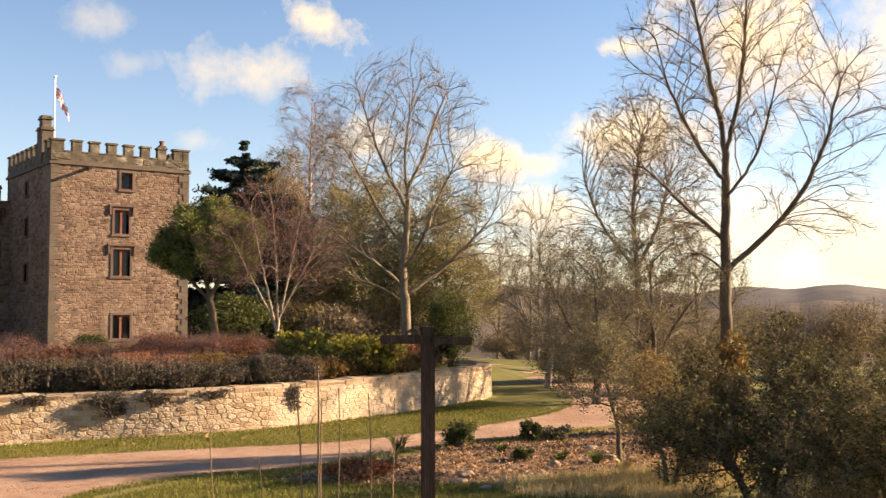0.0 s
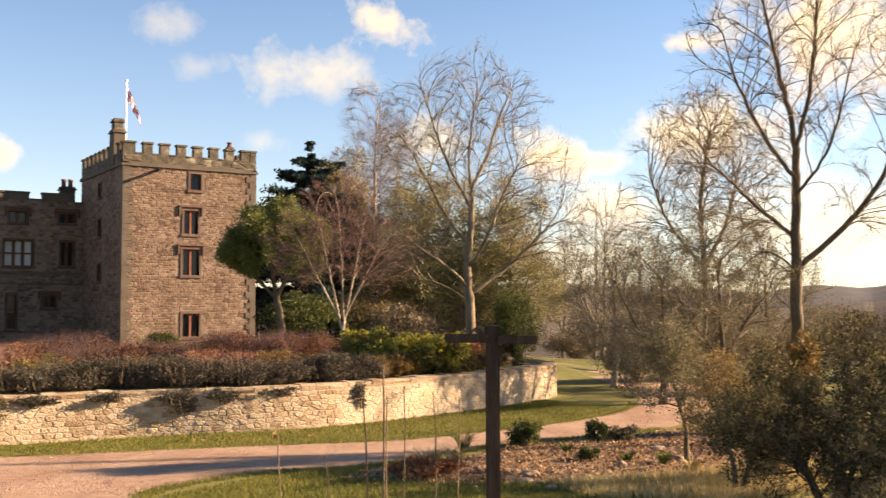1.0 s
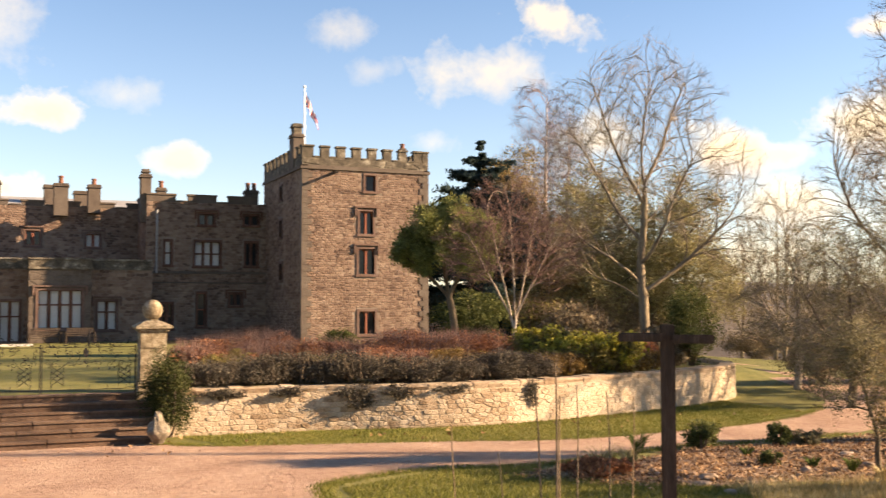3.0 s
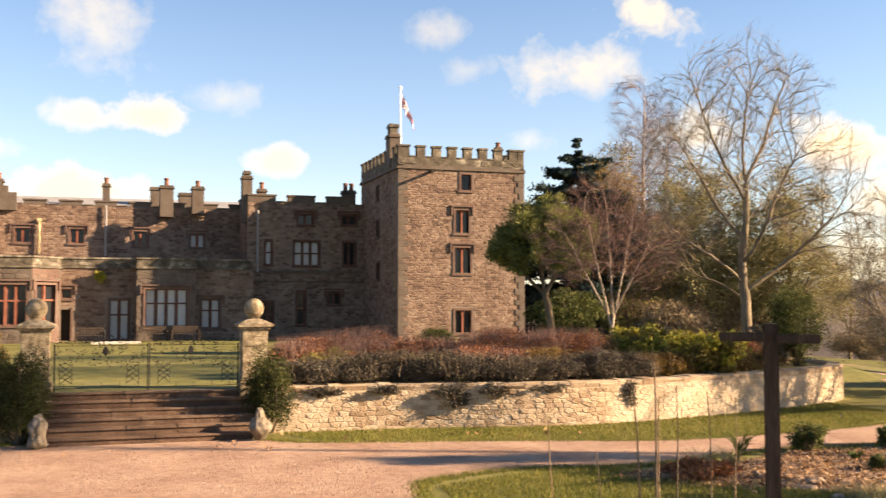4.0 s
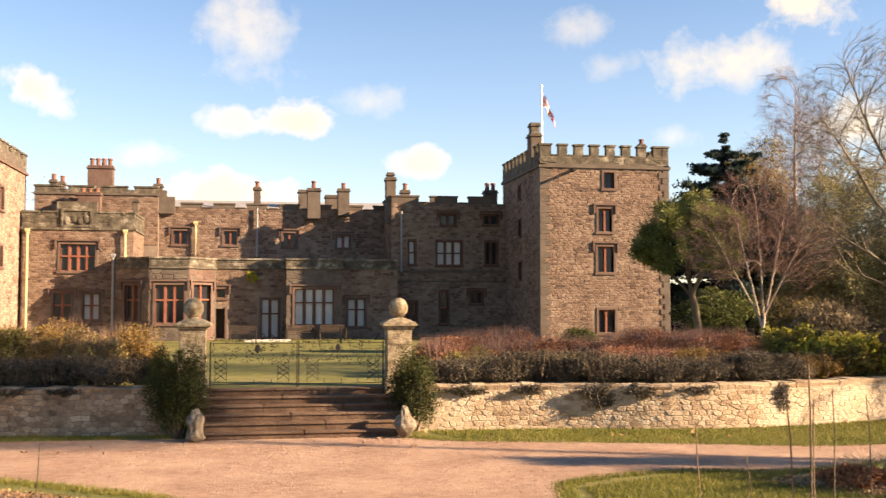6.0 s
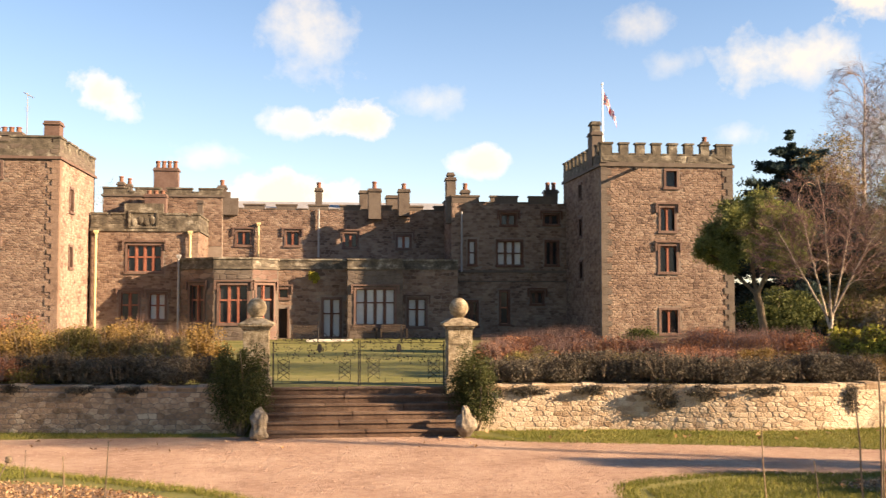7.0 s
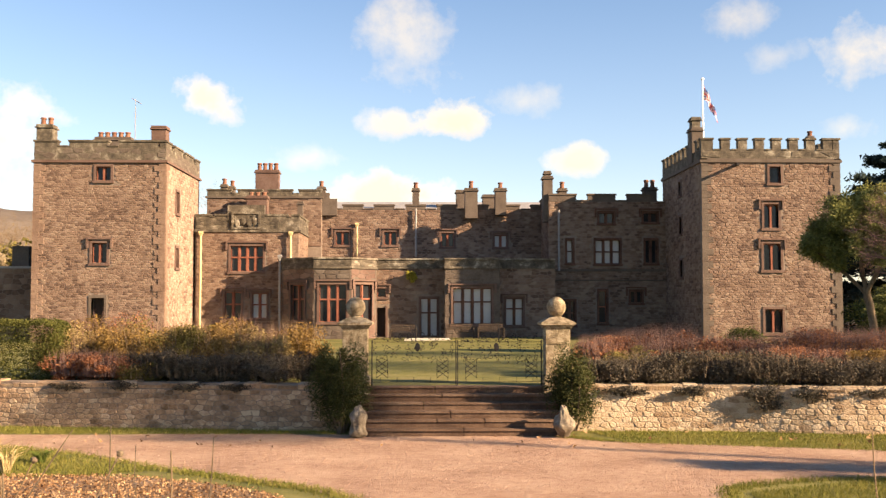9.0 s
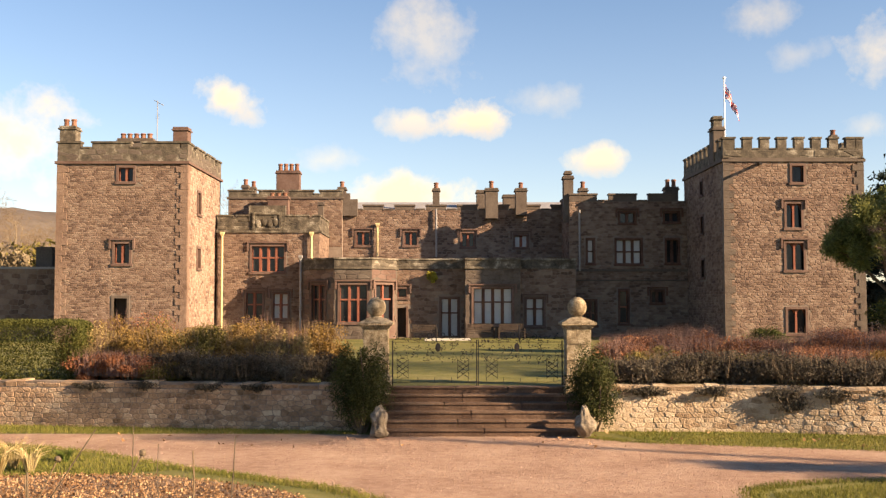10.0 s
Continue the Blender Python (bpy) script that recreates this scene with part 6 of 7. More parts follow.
def conifer(name, at, height, width, tiers, leaf, seed, label, bark, first=0.15, per=9, n_leaf=340, size=0.10):
    """An evergreen with tiers of drooping boughs."""
    rng = random.Random(seed)
    x, y = at
    z = land(x, y) - 0.05
    ob = thing(name, (x, y, z), label, "tree", "trees")
    v, f = [], []
    tube(v, f, [Vector((x, y, z)), Vector((x + 0.1, y, z + height * 0.5)), Vector((x, y, z + height * 0.97))], [width * 0.07, width * 0.05, 0.02], 8)
    raw("trunk", v, f, bark, ob, smooth=True)
    v, f, pos = [], [], []
    r = np.random.RandomState(seed)
    for t in range(tiers):
        k = t / (tiers - 1)
        zz = z + height * min(0.98, first + (0.97 - first) * k)
        reach = width * (min(1.0, (1 - k) * 1.9) ** 0.75 + 0.05)
        for b in range(per):
            a = 6.283 * (b + rng.random()) / per
            ln = reach * (0.55 + 0.6 * rng.random())
            dip = -0.12 - 0.1 * (1 - k)
            p0 = Vector((x, y, zz + rng.gauss(0, 0.045) * height))
            p1 = p0 + Vector((math.cos(a) * ln * 0.55, math.sin(a) * ln * 0.55, dip * ln * 0.8))
            p2 = p0 + Vector((math.cos(a) * ln, math.sin(a) * ln, dip * ln * 0.9 + 0.12 * ln))
            tube(v, f, [p0, p1, p2], [0.05, 0.035, 0.012], 4)
            m = int(n_leaf * (0.3 + ln / width))
            u = r.rand(m) ** 0.7
            base = np.array(p0)[None] * ((1 - u) ** 2)[:, None] + 2 * np.array(p1)[None] * (u * (1 - u))[:, None] + np.array(p2)[None] * (u ** 2)[:, None]
            pos.append(base + r.normal(size=(m, 3)) * np.array([0.11, 0.11, 0.05]) * (0.6 + ln * 0.5))
    raw("boughs", v, f, bark, ob, kind="stuff")
    leaf_mesh("needles", np.concatenate(pos), size, seed, leaf, ob, 2.4)
    return ob


crown_tree("pine_tree", (16.60, 38.60), [[(0.7, 0, 0), (0.5, 0, 2.5), (0.2, 0, 4.2), (0, 0, 6.4)], [(0.4, 0, 3.2), (-0.8, 0.3, 4.4), (-1.5, 0.3, 4.9)], [(0.4, 0, 3.4), (1.1, 0, 4.8), (1.4, 0, 5.6)]],
           [(0.0, 5.7, 1.35, 1.1), (-0.95, 5.0, 0.9, 0.9), (1.2, 5.4, 1.2, 1.2), (0.3, 6.4, 0.9, 0.6)], 420, 81, M["bark_dark"], M["twig_brown"],
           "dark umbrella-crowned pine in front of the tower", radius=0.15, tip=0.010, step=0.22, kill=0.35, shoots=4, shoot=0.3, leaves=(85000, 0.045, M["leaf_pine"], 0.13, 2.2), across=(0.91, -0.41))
conifer("spruce_tree", (29.00, 60.40), 12.9, 5.6, 26, M["leaf_blue"], 83, "dark blue-green spruce with drooping boughs", M["bark_dark"], 0.1, 6, 620, 0.12)
for k, (p, top, w, mt) in enumerate((((31.2, 60.6), 13.2, 2.6, "leaf_bronze"), ((34.6, 56.4), 11.4, 3.2, "leaf_gold"), ((37.4, 57.2), 11.6, 3.1, "leaf_gold"), ((40.0, 53.6), 10.8, 2.6, "leaf_gold"), ((32.8, 57.5), 9.0, 2.8, "leaf_bronze"))):
    crown_tree("yew_tree", p, [[(0, 0, 0), (0.1, 0, 2.2), (0, 0, top * 0.8)], [(0.1, 0, 2.0), (-1.0, 0.4, 4.0), (-1.5, 0.4, 6.0)], [(0.1, 0, 2.0), (1.0, 0.4, 4.0), (1.6, 0.4, 5.6)]],
               [(0, top * 0.70, w * 0.8, top * 0.29), (-0.9, top * 0.45, w, top * 0.26), (0.9, top * 0.42, w, top * 0.25)], 420, 86 + k, M["bark_dark"], M["twig_brown"],
               "olive-green evergreen tree behind the bare tree" if mt == "leaf_gold" else "brownish evergreen among the bare trees", radius=0.2, tip=0.012, step=0.4, kill=0.6, shoots=3, shoot=0.5, leaves=(42000, 0.07, M[mt], 0.34, 2.0))
shrub("yew_tree", (33.72, 59.05), (3.2, 3.0, 3.2), 30000, 0.08, M["leaf_grey"], "grey-brown evergreen thicket below the birches", 93, 120, 0, "tree", "trees", tight=0.2, twig=(200, M["twig_red"]))
shrub("yew_tree", (36.59, 54.93), (5.0, 2.4, 2.2), 34000, 0.08, M["leaf_grey"], "grey-brown undergrowth below the trees", 94, 110, 0, "tree", "trees", tight=0.26, twig=(700, M["twig_brown"]))
shrub("yew_tree", (19.61, 41.61), (2.6, 1.6, 1.5), 24000, 0.06, M["leaf_dark"], "dark evergreen undergrowth beside the tower", 95, 40, 0, "tree", "trees", tight=0.28)
shrub("evergreen_bush", (20.18, 26.74), (1.12, 1.0, 1.5), 22000, 0.032, M["leaf_dark"], "dense dark conical evergreen on the terrace", 96, 40, 0, tight=0.3)
shrub("evergreen_bush", (19.27, 26.79), (0.8, 0.8, 0.75), 7000, 0.07, M["leaf_grey"], "grey-brown bush on the terrace", 97, 26)
for k, (px, w) in enumerate((((14.00, 25.97), 0.75), ((14.52, 25.10), 0.8), ((15.03, 24.21), 0.95), ((15.66, 23.93), 0.6))):
    shrub("laurel_bush", px, (w, 0.75, 0.60), 5200, 0.055, M["leaf_olive"], "yellow-variegated laurel bush lit by the sun", 110 + k, 26, 0.16, group="laurels", extra=(3000, 0.06, M["leaf_yellow"]))
shrub("brown_bush", (17.40, 25.66), (0.7, 0.7, 0.55), 4500, 0.05, M["leaf_rust"], "rust-brown bush on the terrace", 117, 24, twig=(160, M["twig_red"]))
shrub("brown_bush", (17.42, 29.20), (1.6, 1.0, 1.1), 7000, 0.07, M["leaf_grey"], "grey-brown twiggy thicket on the terrace", 118, 30, twig=(260, M["twig_brown"]))
shrub("brown_bush", (17.42, 31.50), (1.6, 1.0, 1.2), 7000, 0.07, M["leaf_olive"], "olive twiggy thicket on the terrace", 119, 30, twig=(260, M["twig_red"]))

# Two unseen trees, added for the shade their crowns throw on drive and wall.
bare_tree("bare_tree", (24.2, 10.9), 7.5, 0.14, dict(SPREADING, count=[12, 7, 5, 4], ratio=[0.2, 0.5, 0.5, 0.5], start=[0.68, 0.2, 0.1, 0.1]), 77, M["bark_grey"], M["twig_brown"], "slender tree out of view, added so its crown shades the drive", foliage=(9000, 0.05, M["leaf_dark"], 0.12))
bare_tree("bare_tree", (34.5, 6.5), 18.5, 0.26, dict(SPREADING, coarse=True, count=[18, 9, 7, 5], ratio=[0.20, 0.5, 0.5, 0.5], start=[0.74, 0.2, 0.1, 0.1]), 78, M["bark_grey"], M["twig_brown"], "tall thinly leaved tree out of view, added to shade the wall", foliage=(9000, 0.06, M["leaf_dark"], 0.15))

# -- grey-green trees and undergrowth beside the drive --
for k, (p, top, w, bk) in enumerate((((21.96, 21.88), 4.9, 1.5, "bark_dark"), ((24.57, 22.03), 5.6, 2.2, "bark_dark"), ((24.99, 27.29), 5.6, 2.2, "bark_pale"), ((29.34, 24.15), 5.6, 2.3, "bark_dark"), ((27.6, 25.4), 6.4, 2.3, "bark_dark"))):
    crown_tree("lichened_tree", p, [[(0, 0, 0), (0.1, 0, 1.3), (0.0, 0, top * 0.75)], [(0.1, 0, 1.2), (-0.8, 0.3, 2.4), (-1.3, 0.3, 3.4)], [(0.1, 0, 1.2), (0.8, -0.3, 2.4), (1.4, -0.3, 3.2)]],
               [(0, top * 0.62, w, top * 0.36), (-0.5, top * 0.38, w, top * 0.2)], 480, 121 + k, M[bk], M["twig_grey"],
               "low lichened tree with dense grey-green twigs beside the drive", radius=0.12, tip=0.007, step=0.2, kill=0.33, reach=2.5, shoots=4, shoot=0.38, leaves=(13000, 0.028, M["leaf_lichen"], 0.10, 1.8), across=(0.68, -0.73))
for k, (px, w, h, mt) in enumerate((((27.68, 28.87), 2.2, 1.1, "leaf_grey"), ((30.82, 28.53), 2.6, 1.2, "leaf_grey"), ((27.91, 22.73), 2.4, 1.2, "leaf_lichen"), ((35.76, 25.63), 3.2, 1.7, "leaf_lichen"), ((39.14, 24.17), 3.4, 1.8, "leaf_grey"), ((41.42, 48.79), 3.0, 1.0, "leaf_grey"), ((35.16, 19.07), 3.0, 1.7, "leaf_olive"))):
    shrub("thicket_bush", px, (w, 1.5, h), 14000, 0.05, M[mt], "grey-brown winter thicket beside the drive", 130 + k, 34, group="thicket", twig=(300, M["twig_brown"]))
shrub("beech_bush", (19.87, 15.18), (0.55, 0.5, 1.15), 3800, 0.06, M["leaf_orange"], "young beech holding orange-brown dead leaves", 140, 22, 0.4)
shrub("beech_bush", (17.96, 15.93), (0.7, 0.6, 0.8), 2600, 0.06, M["leaf_orange"], "thin bush with dull orange leaves", 141, 22, 0.5)

# -- near bush and small trees on the bed --
near = dict(SPREADING, levels=4, count=[9, 8, 7, 5], start=[0.15, 0.12, 0.1, 0.1], angle=[50, 46, 45, 45], ratio=[0.66, 0.52, 0.5, 0.5], up=[0.02, 0.03, 0.01, 0, 0], taper=[0.2, 0.2, 0.3, 0.4], wobble=[0.12, 0.15, 0.16, 0.18])
bare_tree("holly_bush", (12.70, 9.40), 2.3, 0.05, near, 151, M["bark_dark"], M["twig_brown"], "large sprawling evergreen bush with dark glossy leaves and twisted stems", stems=6, spread=0.55, foliage=(19000, 0.026, M["leaf_holly"], 0.07), group="")
bare_tree("holly_bush", (14.04, 8.86), 2.5, 0.05, near, 152, M["bark_dark"], M["twig_brown"], "large sprawling evergreen bush with dark leaves", stems=5, spread=0.5, foliage=(19000, 0.026, M["leaf_holly"], 0.07), group="")
bare_tree("holly_bush", (12.55, 7.26), 2.0, 0.05, near, 153, M["bark_dark"], M["twig_brown"], "sprawling evergreen bush with dark leaves", stems=5, spread=0.5, foliage=(15000, 0.026, M["leaf_holly"], 0.08), group="")
bare_tree("small_tree", (13.66, 13.06), 2.2, 0.06, dict(near, count=[10, 8, 6, 5], start=[0.42, 0.15, 0.1, 0.1]), 154, M["bark_dark"], M["twig_grey"], "small spreading tree with thin grey-green leaves on the bed", foliage=(13000, 0.022, M["leaf_lichen"], 0.07), group="")
bare_tree("small_tree", (12.84, 11.14), 2.0, 0.05, dict(near, count=[9, 8, 6, 5], start=[0.3, 0.15, 0.1, 0.1]), 155, M["bark_dark"], M["twig_brown"], "small leaning tree with dark twisted stems", lean=(0.25, 0), stems=3, spread=0.4, foliage=(15000, 0.022, M["leaf_bronze"], 0.07), group="")
for k, (px, w) in enumerate((((12.03, 8.27), 0.9), ((12.25, 7.57), 0.9))):
    shrub("bramble_bush", px, (w, 0.6, 0.34), 1500, 0.026, M["leaf_bronze"], "tangle of brown bramble stems below the bush", 156 + k, 30, group="brambles", twig=(150, M["twig_brown"]))
shrub("small_shrub", (13.04, 16.97), (0.46, 0.42, 0.34), 3600, 0.035, M["leaf_dark"], "small rounded dark green shrub on the bed's edge", 161, 20, group="bed shrubs")
shrub("small_shrub", (14.77, 16.71), (0.28, 0.28, 0.30), 2000, 0.035, M["leaf_dark"], "small dark shrub by the drive", 162, 14, group="bed shrubs")
shrub("small_shrub", (15.42, 16.53), (0.40, 0.3, 0.20), 2200, 0.035, M["leaf_lichen"], "low grey-green shrub by the drive", 163, 16, group="bed shrubs")
shrub("small_shrub", (12.82, 14.69), (0.30, 0.25, 0.16), 1500, 0.03, M["leaf_dark"], "low dark cushion plant on the bed", 164, 14, group="bed shrubs")
shrub("small_shrub", (13.96, 11.68), (0.55, 0.4, 0.40), 3000, 0.035, M["leaf_olive"], "low olive shrub on the bed", 165, 18, group="bed shrubs")


# -- borders on the terrace --
def border(x0, x1, dy, kinds, step, seed, group):
    rng = random.Random(seed)
    x, k = x0, 0
    while x < x1:
        name, rad, n, size, mt, label, tw = kinds[rng.randrange(len(kinds))]
        s = 0.85 + 0.3 * rng.random()
        y = wall_y(x) + max(dy, 0.52) + abs(rng.gauss(0, 0.10))
        shrub(name, (x, y), (rad[0] * s, rad[1] * s, rad[2] * (0.85 + 0.3 * rng.random())), n, size, M[mt], label, seed * 100 + k, 22, group=group, twig=tw)
        x += step * (0.85 + 0.3 * rng.random())
        k += 1


low = [("cotoneaster_bush", (0.9, 0.60, 0.44), 9000, 0.024, "leaf_low", "low dark grey-brown bush spilling over the wall", (70, M["bark_dark"]))]
rust = [("spiraea_bush", (0.9, 0.7, 0.50), 8000, 0.032, "leaf_straw", "straw-yellow winter bush in the border", (100, M["twig_brown"])),
        ("dogwood_bush", (0.95, 0.75, 0.62), 9500, 0.03, "leaf_rust", "bush of upright rust-red stems", (420, M["twig_red"])),
        ("dogwood_bush", (0.95, 0.75, 0.66), 9500, 0.03, "leaf_rust", "bush of upright rust-red stems", (420, M["twig_red"]))]
mixed = [("spiraea_bush", (0.8, 0.65, 0.44), 8500, 0.03, "leaf_orange", "ochre winter bush in the border", (70, M["twig_brown"])),
         ("dogwood_bush", (0.8, 0.65, 0.46), 8500, 0.03, "leaf_rust", "russet twiggy bush in the border", (260, M["twig_red"])),
         ("heather_bush", (0.8, 0.65, 0.42), 8500, 0.028, "leaf_olive", "olive evergreen bush in the border", (40, M["twig_brown"]))]
tall = [("spiraea_bush", (1.0, 0.85, 0.74), 15000, 0.030, "leaf_orange", "rounded ochre winter bush in the border", (90, M["twig_brown"])),
        ("heather_bush", (1.0, 0.85, 0.70), 15000, 0.030, "leaf_olive", "rounded olive bush in the border", (60, M["twig_brown"])),
        ("spiraea_bush", (0.9, 0.80, 0.72), 15000, 0.030, "leaf_bronze", "rounded bronze-brown bush in the border", (120, M["twig_red"]))]
reds = [("dogwood_bush", (0.95, 0.75, 0.92), 10000, 0.03, "leaf_rust", "bush of upright rust-red stems", (420, M["twig_red"])),
        ("spiraea_bush", (0.95, 0.75, 0.86), 11000, 0.03, "leaf_orange", "ochre winter bush in the border", (120, M["twig_red"]))]
border(3.9, 13.3, 0.45, low, 0.62, 31, "wall-top bushes")
border(13.6, 17.5, 0.9, mixed, 0.9, 32, "border bushes")
border(4.8, 12.5, 1.7, mixed, 0.95, 33, "border bushes")
border(4.6, 14.5, 3.3, rust, 0.9, 34, "dogwoods")
border(4.9, 14.0, 4.9, rust, 0.95, 35, "dogwoods")
border(14.5, 19.5, 2.2, mixed, 1.1, 39, "border bushes")
border(-6.4, -2.5, 0.45, low, 0.62, 36, "wall-top bushes")
border(-8.4, -6.2, 0.5, mixed, 0.8, 41, "border bushes")
border(-9.0, -3.0, 1.6, tall, 0.95, 37, "border bushes")
border(-9.4, -3.3, 3.0, tall, 1.0, 38, "border bushes")
border(-9.2, -4.2, 4.6, reds, 1.0, 40, "dogwoods")


def box_hedge(x0, x1, y0, y1, z0, z1, seed):
    """A clipped hedge: a leafy skin on a soft-edged block, over a core of leaves."""
    ob = thing("box_hedge", ((x0 + x1) / 2, (y0 + y1) / 2, z0), "clipped yellowish-green box hedge with flat top behind the wall", "hedge")
    r = np.random.RandomState(seed)
    n = 46000
    p = r.rand(n, 3) * 2 - 1
    side = r.randint(0, 3, n)
    skin = r.rand(n) < 0.8
    rows = np.arange(n)[skin]
    p[rows, side[skin]] = np.sign(p[rows, side[skin]]) * (1 - np.abs(r.normal(size=skin.sum())) * 0.10)
    p /= np.maximum(1, (np.abs(p) ** 7).sum(1) ** (1 / 7))[:, None]
    half = np.array([(x1 - x0) / 2, (y1 - y0) / 2, (z1 - z0) / 2])
    q = p * half + np.array([(x0 + x1) / 2, (y0 + y1) / 2, (z0 + z1) / 2])
    lump = np.array([noise.noise(Vector(v) * 2.3) for v in q])
    q += p * (lump * 0.10)[:, None] + r.normal(size=(n, 3)) * 0.012
    leaf_mesh("foliage", q, 0.026, seed, M["leaf_box"], ob, 1.4)


box_hedge(-11.6, -8.75, 24.75, 26.0, 0.9, 2.48, 170)
shrub("yew_bush", (-1.80, 22.85), (0.80, 0.6, 1.24), 26000, 0.024, M["leaf_yew"], "dark green yew bush beside the steps", 181, 46, 0.0, group="yews at the steps", tight=0.3, base=0.0)
shrub("yew_bush", (3.38, 22.80), (0.74, 0.55, 1.06), 20000, 0.024, M["leaf_yew"], "dark green yew bush beside the steps", 182, 40, 0.0, group="yews at the steps", tight=0.3, base=0.05)
shrub("yew_bush", (-1.95, 23.9), (0.75, 0.5, 0.42), 10000, 0.024, M["leaf_yew"], "dark yew spilling over the wall top", 183, 30, 0.0, group="yews at the steps", base=0.9)
for k, (x, w, h) in enumerate(((4.6, 0.7, 0.16), (6.1, 0.6, 0.14), (7.7, 0.95, 0.34), (8.6, 0.5, 0.22), (9.9, 0.7, 0.13), (12.1, 0.30, 0.42))):
    shrub("trailing_bush", (x, wall_y(x) - 0.02), (w, 0.20, h), int(9000 * w * (h + 0.2)), 0.026, M["leaf_low"], "grey trailing bush hanging down the wall's face", 184 + k, 26, 0.0, base=1.0 - h * 1.5, stems=4, group="trailing bushes")
for k, x in enumerate((-8.2, -6.9, -5.4, -4.2)):
    shrub("trailing_bush", (x, wall_y(x) - 0.02), (0.6, 0.16, 0.12), 1100, 0.026, M["leaf_low"], "thin trailing bush over the wall's top", 220 + k, 20, 0.0, base=0.86, stems=4, group="trailing bushes", twig=(24, M["bark_dark"]))
# foundation planting at the tower and a tuft on the parapet
for k, px in enumerate(((16.39, 51.77), (19.62, 50.63), (-14.68, 52.17), (-11.83, 58.82), (-12.87, 53.06))):
    shrub("wall_shrub", px, (1.2, 0.6, 0.55), 6500, 0.05, M["leaf_olive" if k % 2 else "leaf_dark"], "bushy shrub against the castle wall", 190 + k, 44, -0.12, group="wall shrubs")
shrub("wall_tuft", (-0.67, 62.2), (0.42, 0.3, 0.42), 2400, 0.06, M["leaf_yellow"], "yellow-green plant rooted in the parapet", 197, 16, base=4.12, stems=3)

# -- left distance: wood, outbuilding --
def outbuilding():
    ob = thing("outbuilding", (-26, 60, 0.7), "low dark stone outbuilding in shade beyond the tower", "building")
    fc = Face(-33, 59, 1, 0)
    z1 = 4.87
    wall_shell(fc, 11.9, BASE, z1, [], M["mortar"], ob)
    stones_on(fc, 11.9, BASE, z1, [], M["rubble"], ob, rng, 0.5, 0.3)
    wall_shell(Face(-21.12, 59.46, 0, 1), 6, BASE, z1, [], M["mortar"], ob)
    bm = bmesh.new()
    box(bm, -33, -21.12, 58.9, 65, z1, z1 + 0.12)
    part("roof", bm, M["lead"], ob)
    bm = bmesh.new()
    box(bm, -23.87, -22.91, 59.8, 60.6, z1 + 0.122, 6.20, 0.02)
    part("stack", bm, M["ashlar"], ob)


outbuilding()
for k, (px, h) in enumerate((((-37.20, 87.41), 9.5), ((-38.09, 81.54), 10), ((-40.91, 102.11), 9.0), ((-22.06, 102.66), 12.0), ((-43.01, 112.03), 10.0), ((-57.76, 138.43), 16.0), ((-56.91, 127.91), 15.0), ((-58.43, 148.95), 15.0), ((-59.40, 159.29), 15.0))):
    bare_tree("far_tree", px, h, 0.2, dict(SPREADING, coarse=True, least=0.006, count=[14, 8, 7, 5], start=[0.13, 0.15, 0.1, 0.1], ratio=[0.6, 0.52, 0.5, 0.5]), 200 + k, M["bark_grey"], M["twig_brown"], "leafless tree in the wood behind the castle", group="far trees")
for k, px in enumerate(((-31.04, 71.56), (-30.86, 78.12), (-34.18, 72.33))):
    shrub("far_bush", px, (5, 3, 3.6), 9000, 0.22, M["leaf_olive" if k else "leaf_grey"], "wooded thicket behind the castle", 210 + k, 40, group="far thicket")


# -- signpost and near stems --
def signpost():
    x, y = (3.80, 5.27)
    z0, z1 = land(x, y), 2.78
    ob = thing("signpost", (x, y, z0), "dark weathered wooden fingerpost with two arms", "signpost")
    bm = bmesh.new()
    box(bm, -0.045, 0.045, -0.045, 0.045, z0 - 0.3, z1, 0.008)
    for v in bm.verts:
        v.co = Vector((x, y, 0)) + Matrix.Rotation(radians(-36), 3, "Z") @ v.co
    part("post", bm, M["old_wood"], ob)
    for nm, u0, u1, zz, d in (("arm", 0.03, 0.28, 2.69, 0.0), ("arm", -0.30, -0.03, 2.70, -0.01)):
        bm = bmesh.new()
        vs = [(u0, -0.012), (u1 - 0.02 if u1 > 0.1 else u1, -0.012), (u1, 0.0)] if u1 > 0.1 else None
        box(bm, u0, u1, -0.014 + d - 0.055, 0.014 + d - 0.055, zz - 0.027, zz + 0.027, 0.006)
        for v in bm.verts:
            v.co = Vector((x, y, 0)) + Matrix.Rotation(radians(-36), 3, "Z") @ v.co
        part(nm, bm, M["old_wood"], ob)


signpost()


def stem(at, h, lean, seed, head, mat, label, thick=0.006):
    rng = random.Random(seed)
    x, y = at
    z = land(x, y) - 0.02
    ob = thing("dry_stem", (x, y, z), label, "plant stem", "dry stems")
    v, f = [], []
    pts, rad = [], []
    for k in range(7):
        q = k / 6
        pts.append(Vector((x + lean[0] * h * q ** 1.4 + rng.gauss(0, 0.006), y + lean[1] * h * q, z + h * q)))
        rad.append(thick * (1 - 0.5 * q))
    tube(v, f, pts, rad, 5)
    raw("stalk", v, f, mat, ob)
    if head:
        bm = bmesh.new()
        bmesh.ops.create_icosphere(bm, subdivisions=2, radius=head, matrix=Matrix.Translation(pts[-1]))
        for vv in bm.verts:
            dd = vv.co - pts[-1]
            vv.co = pts[-1] + dd * (0.85 + 0.35 * rng.random())
        part("seed_head", bm, M["bark_dark"], ob)


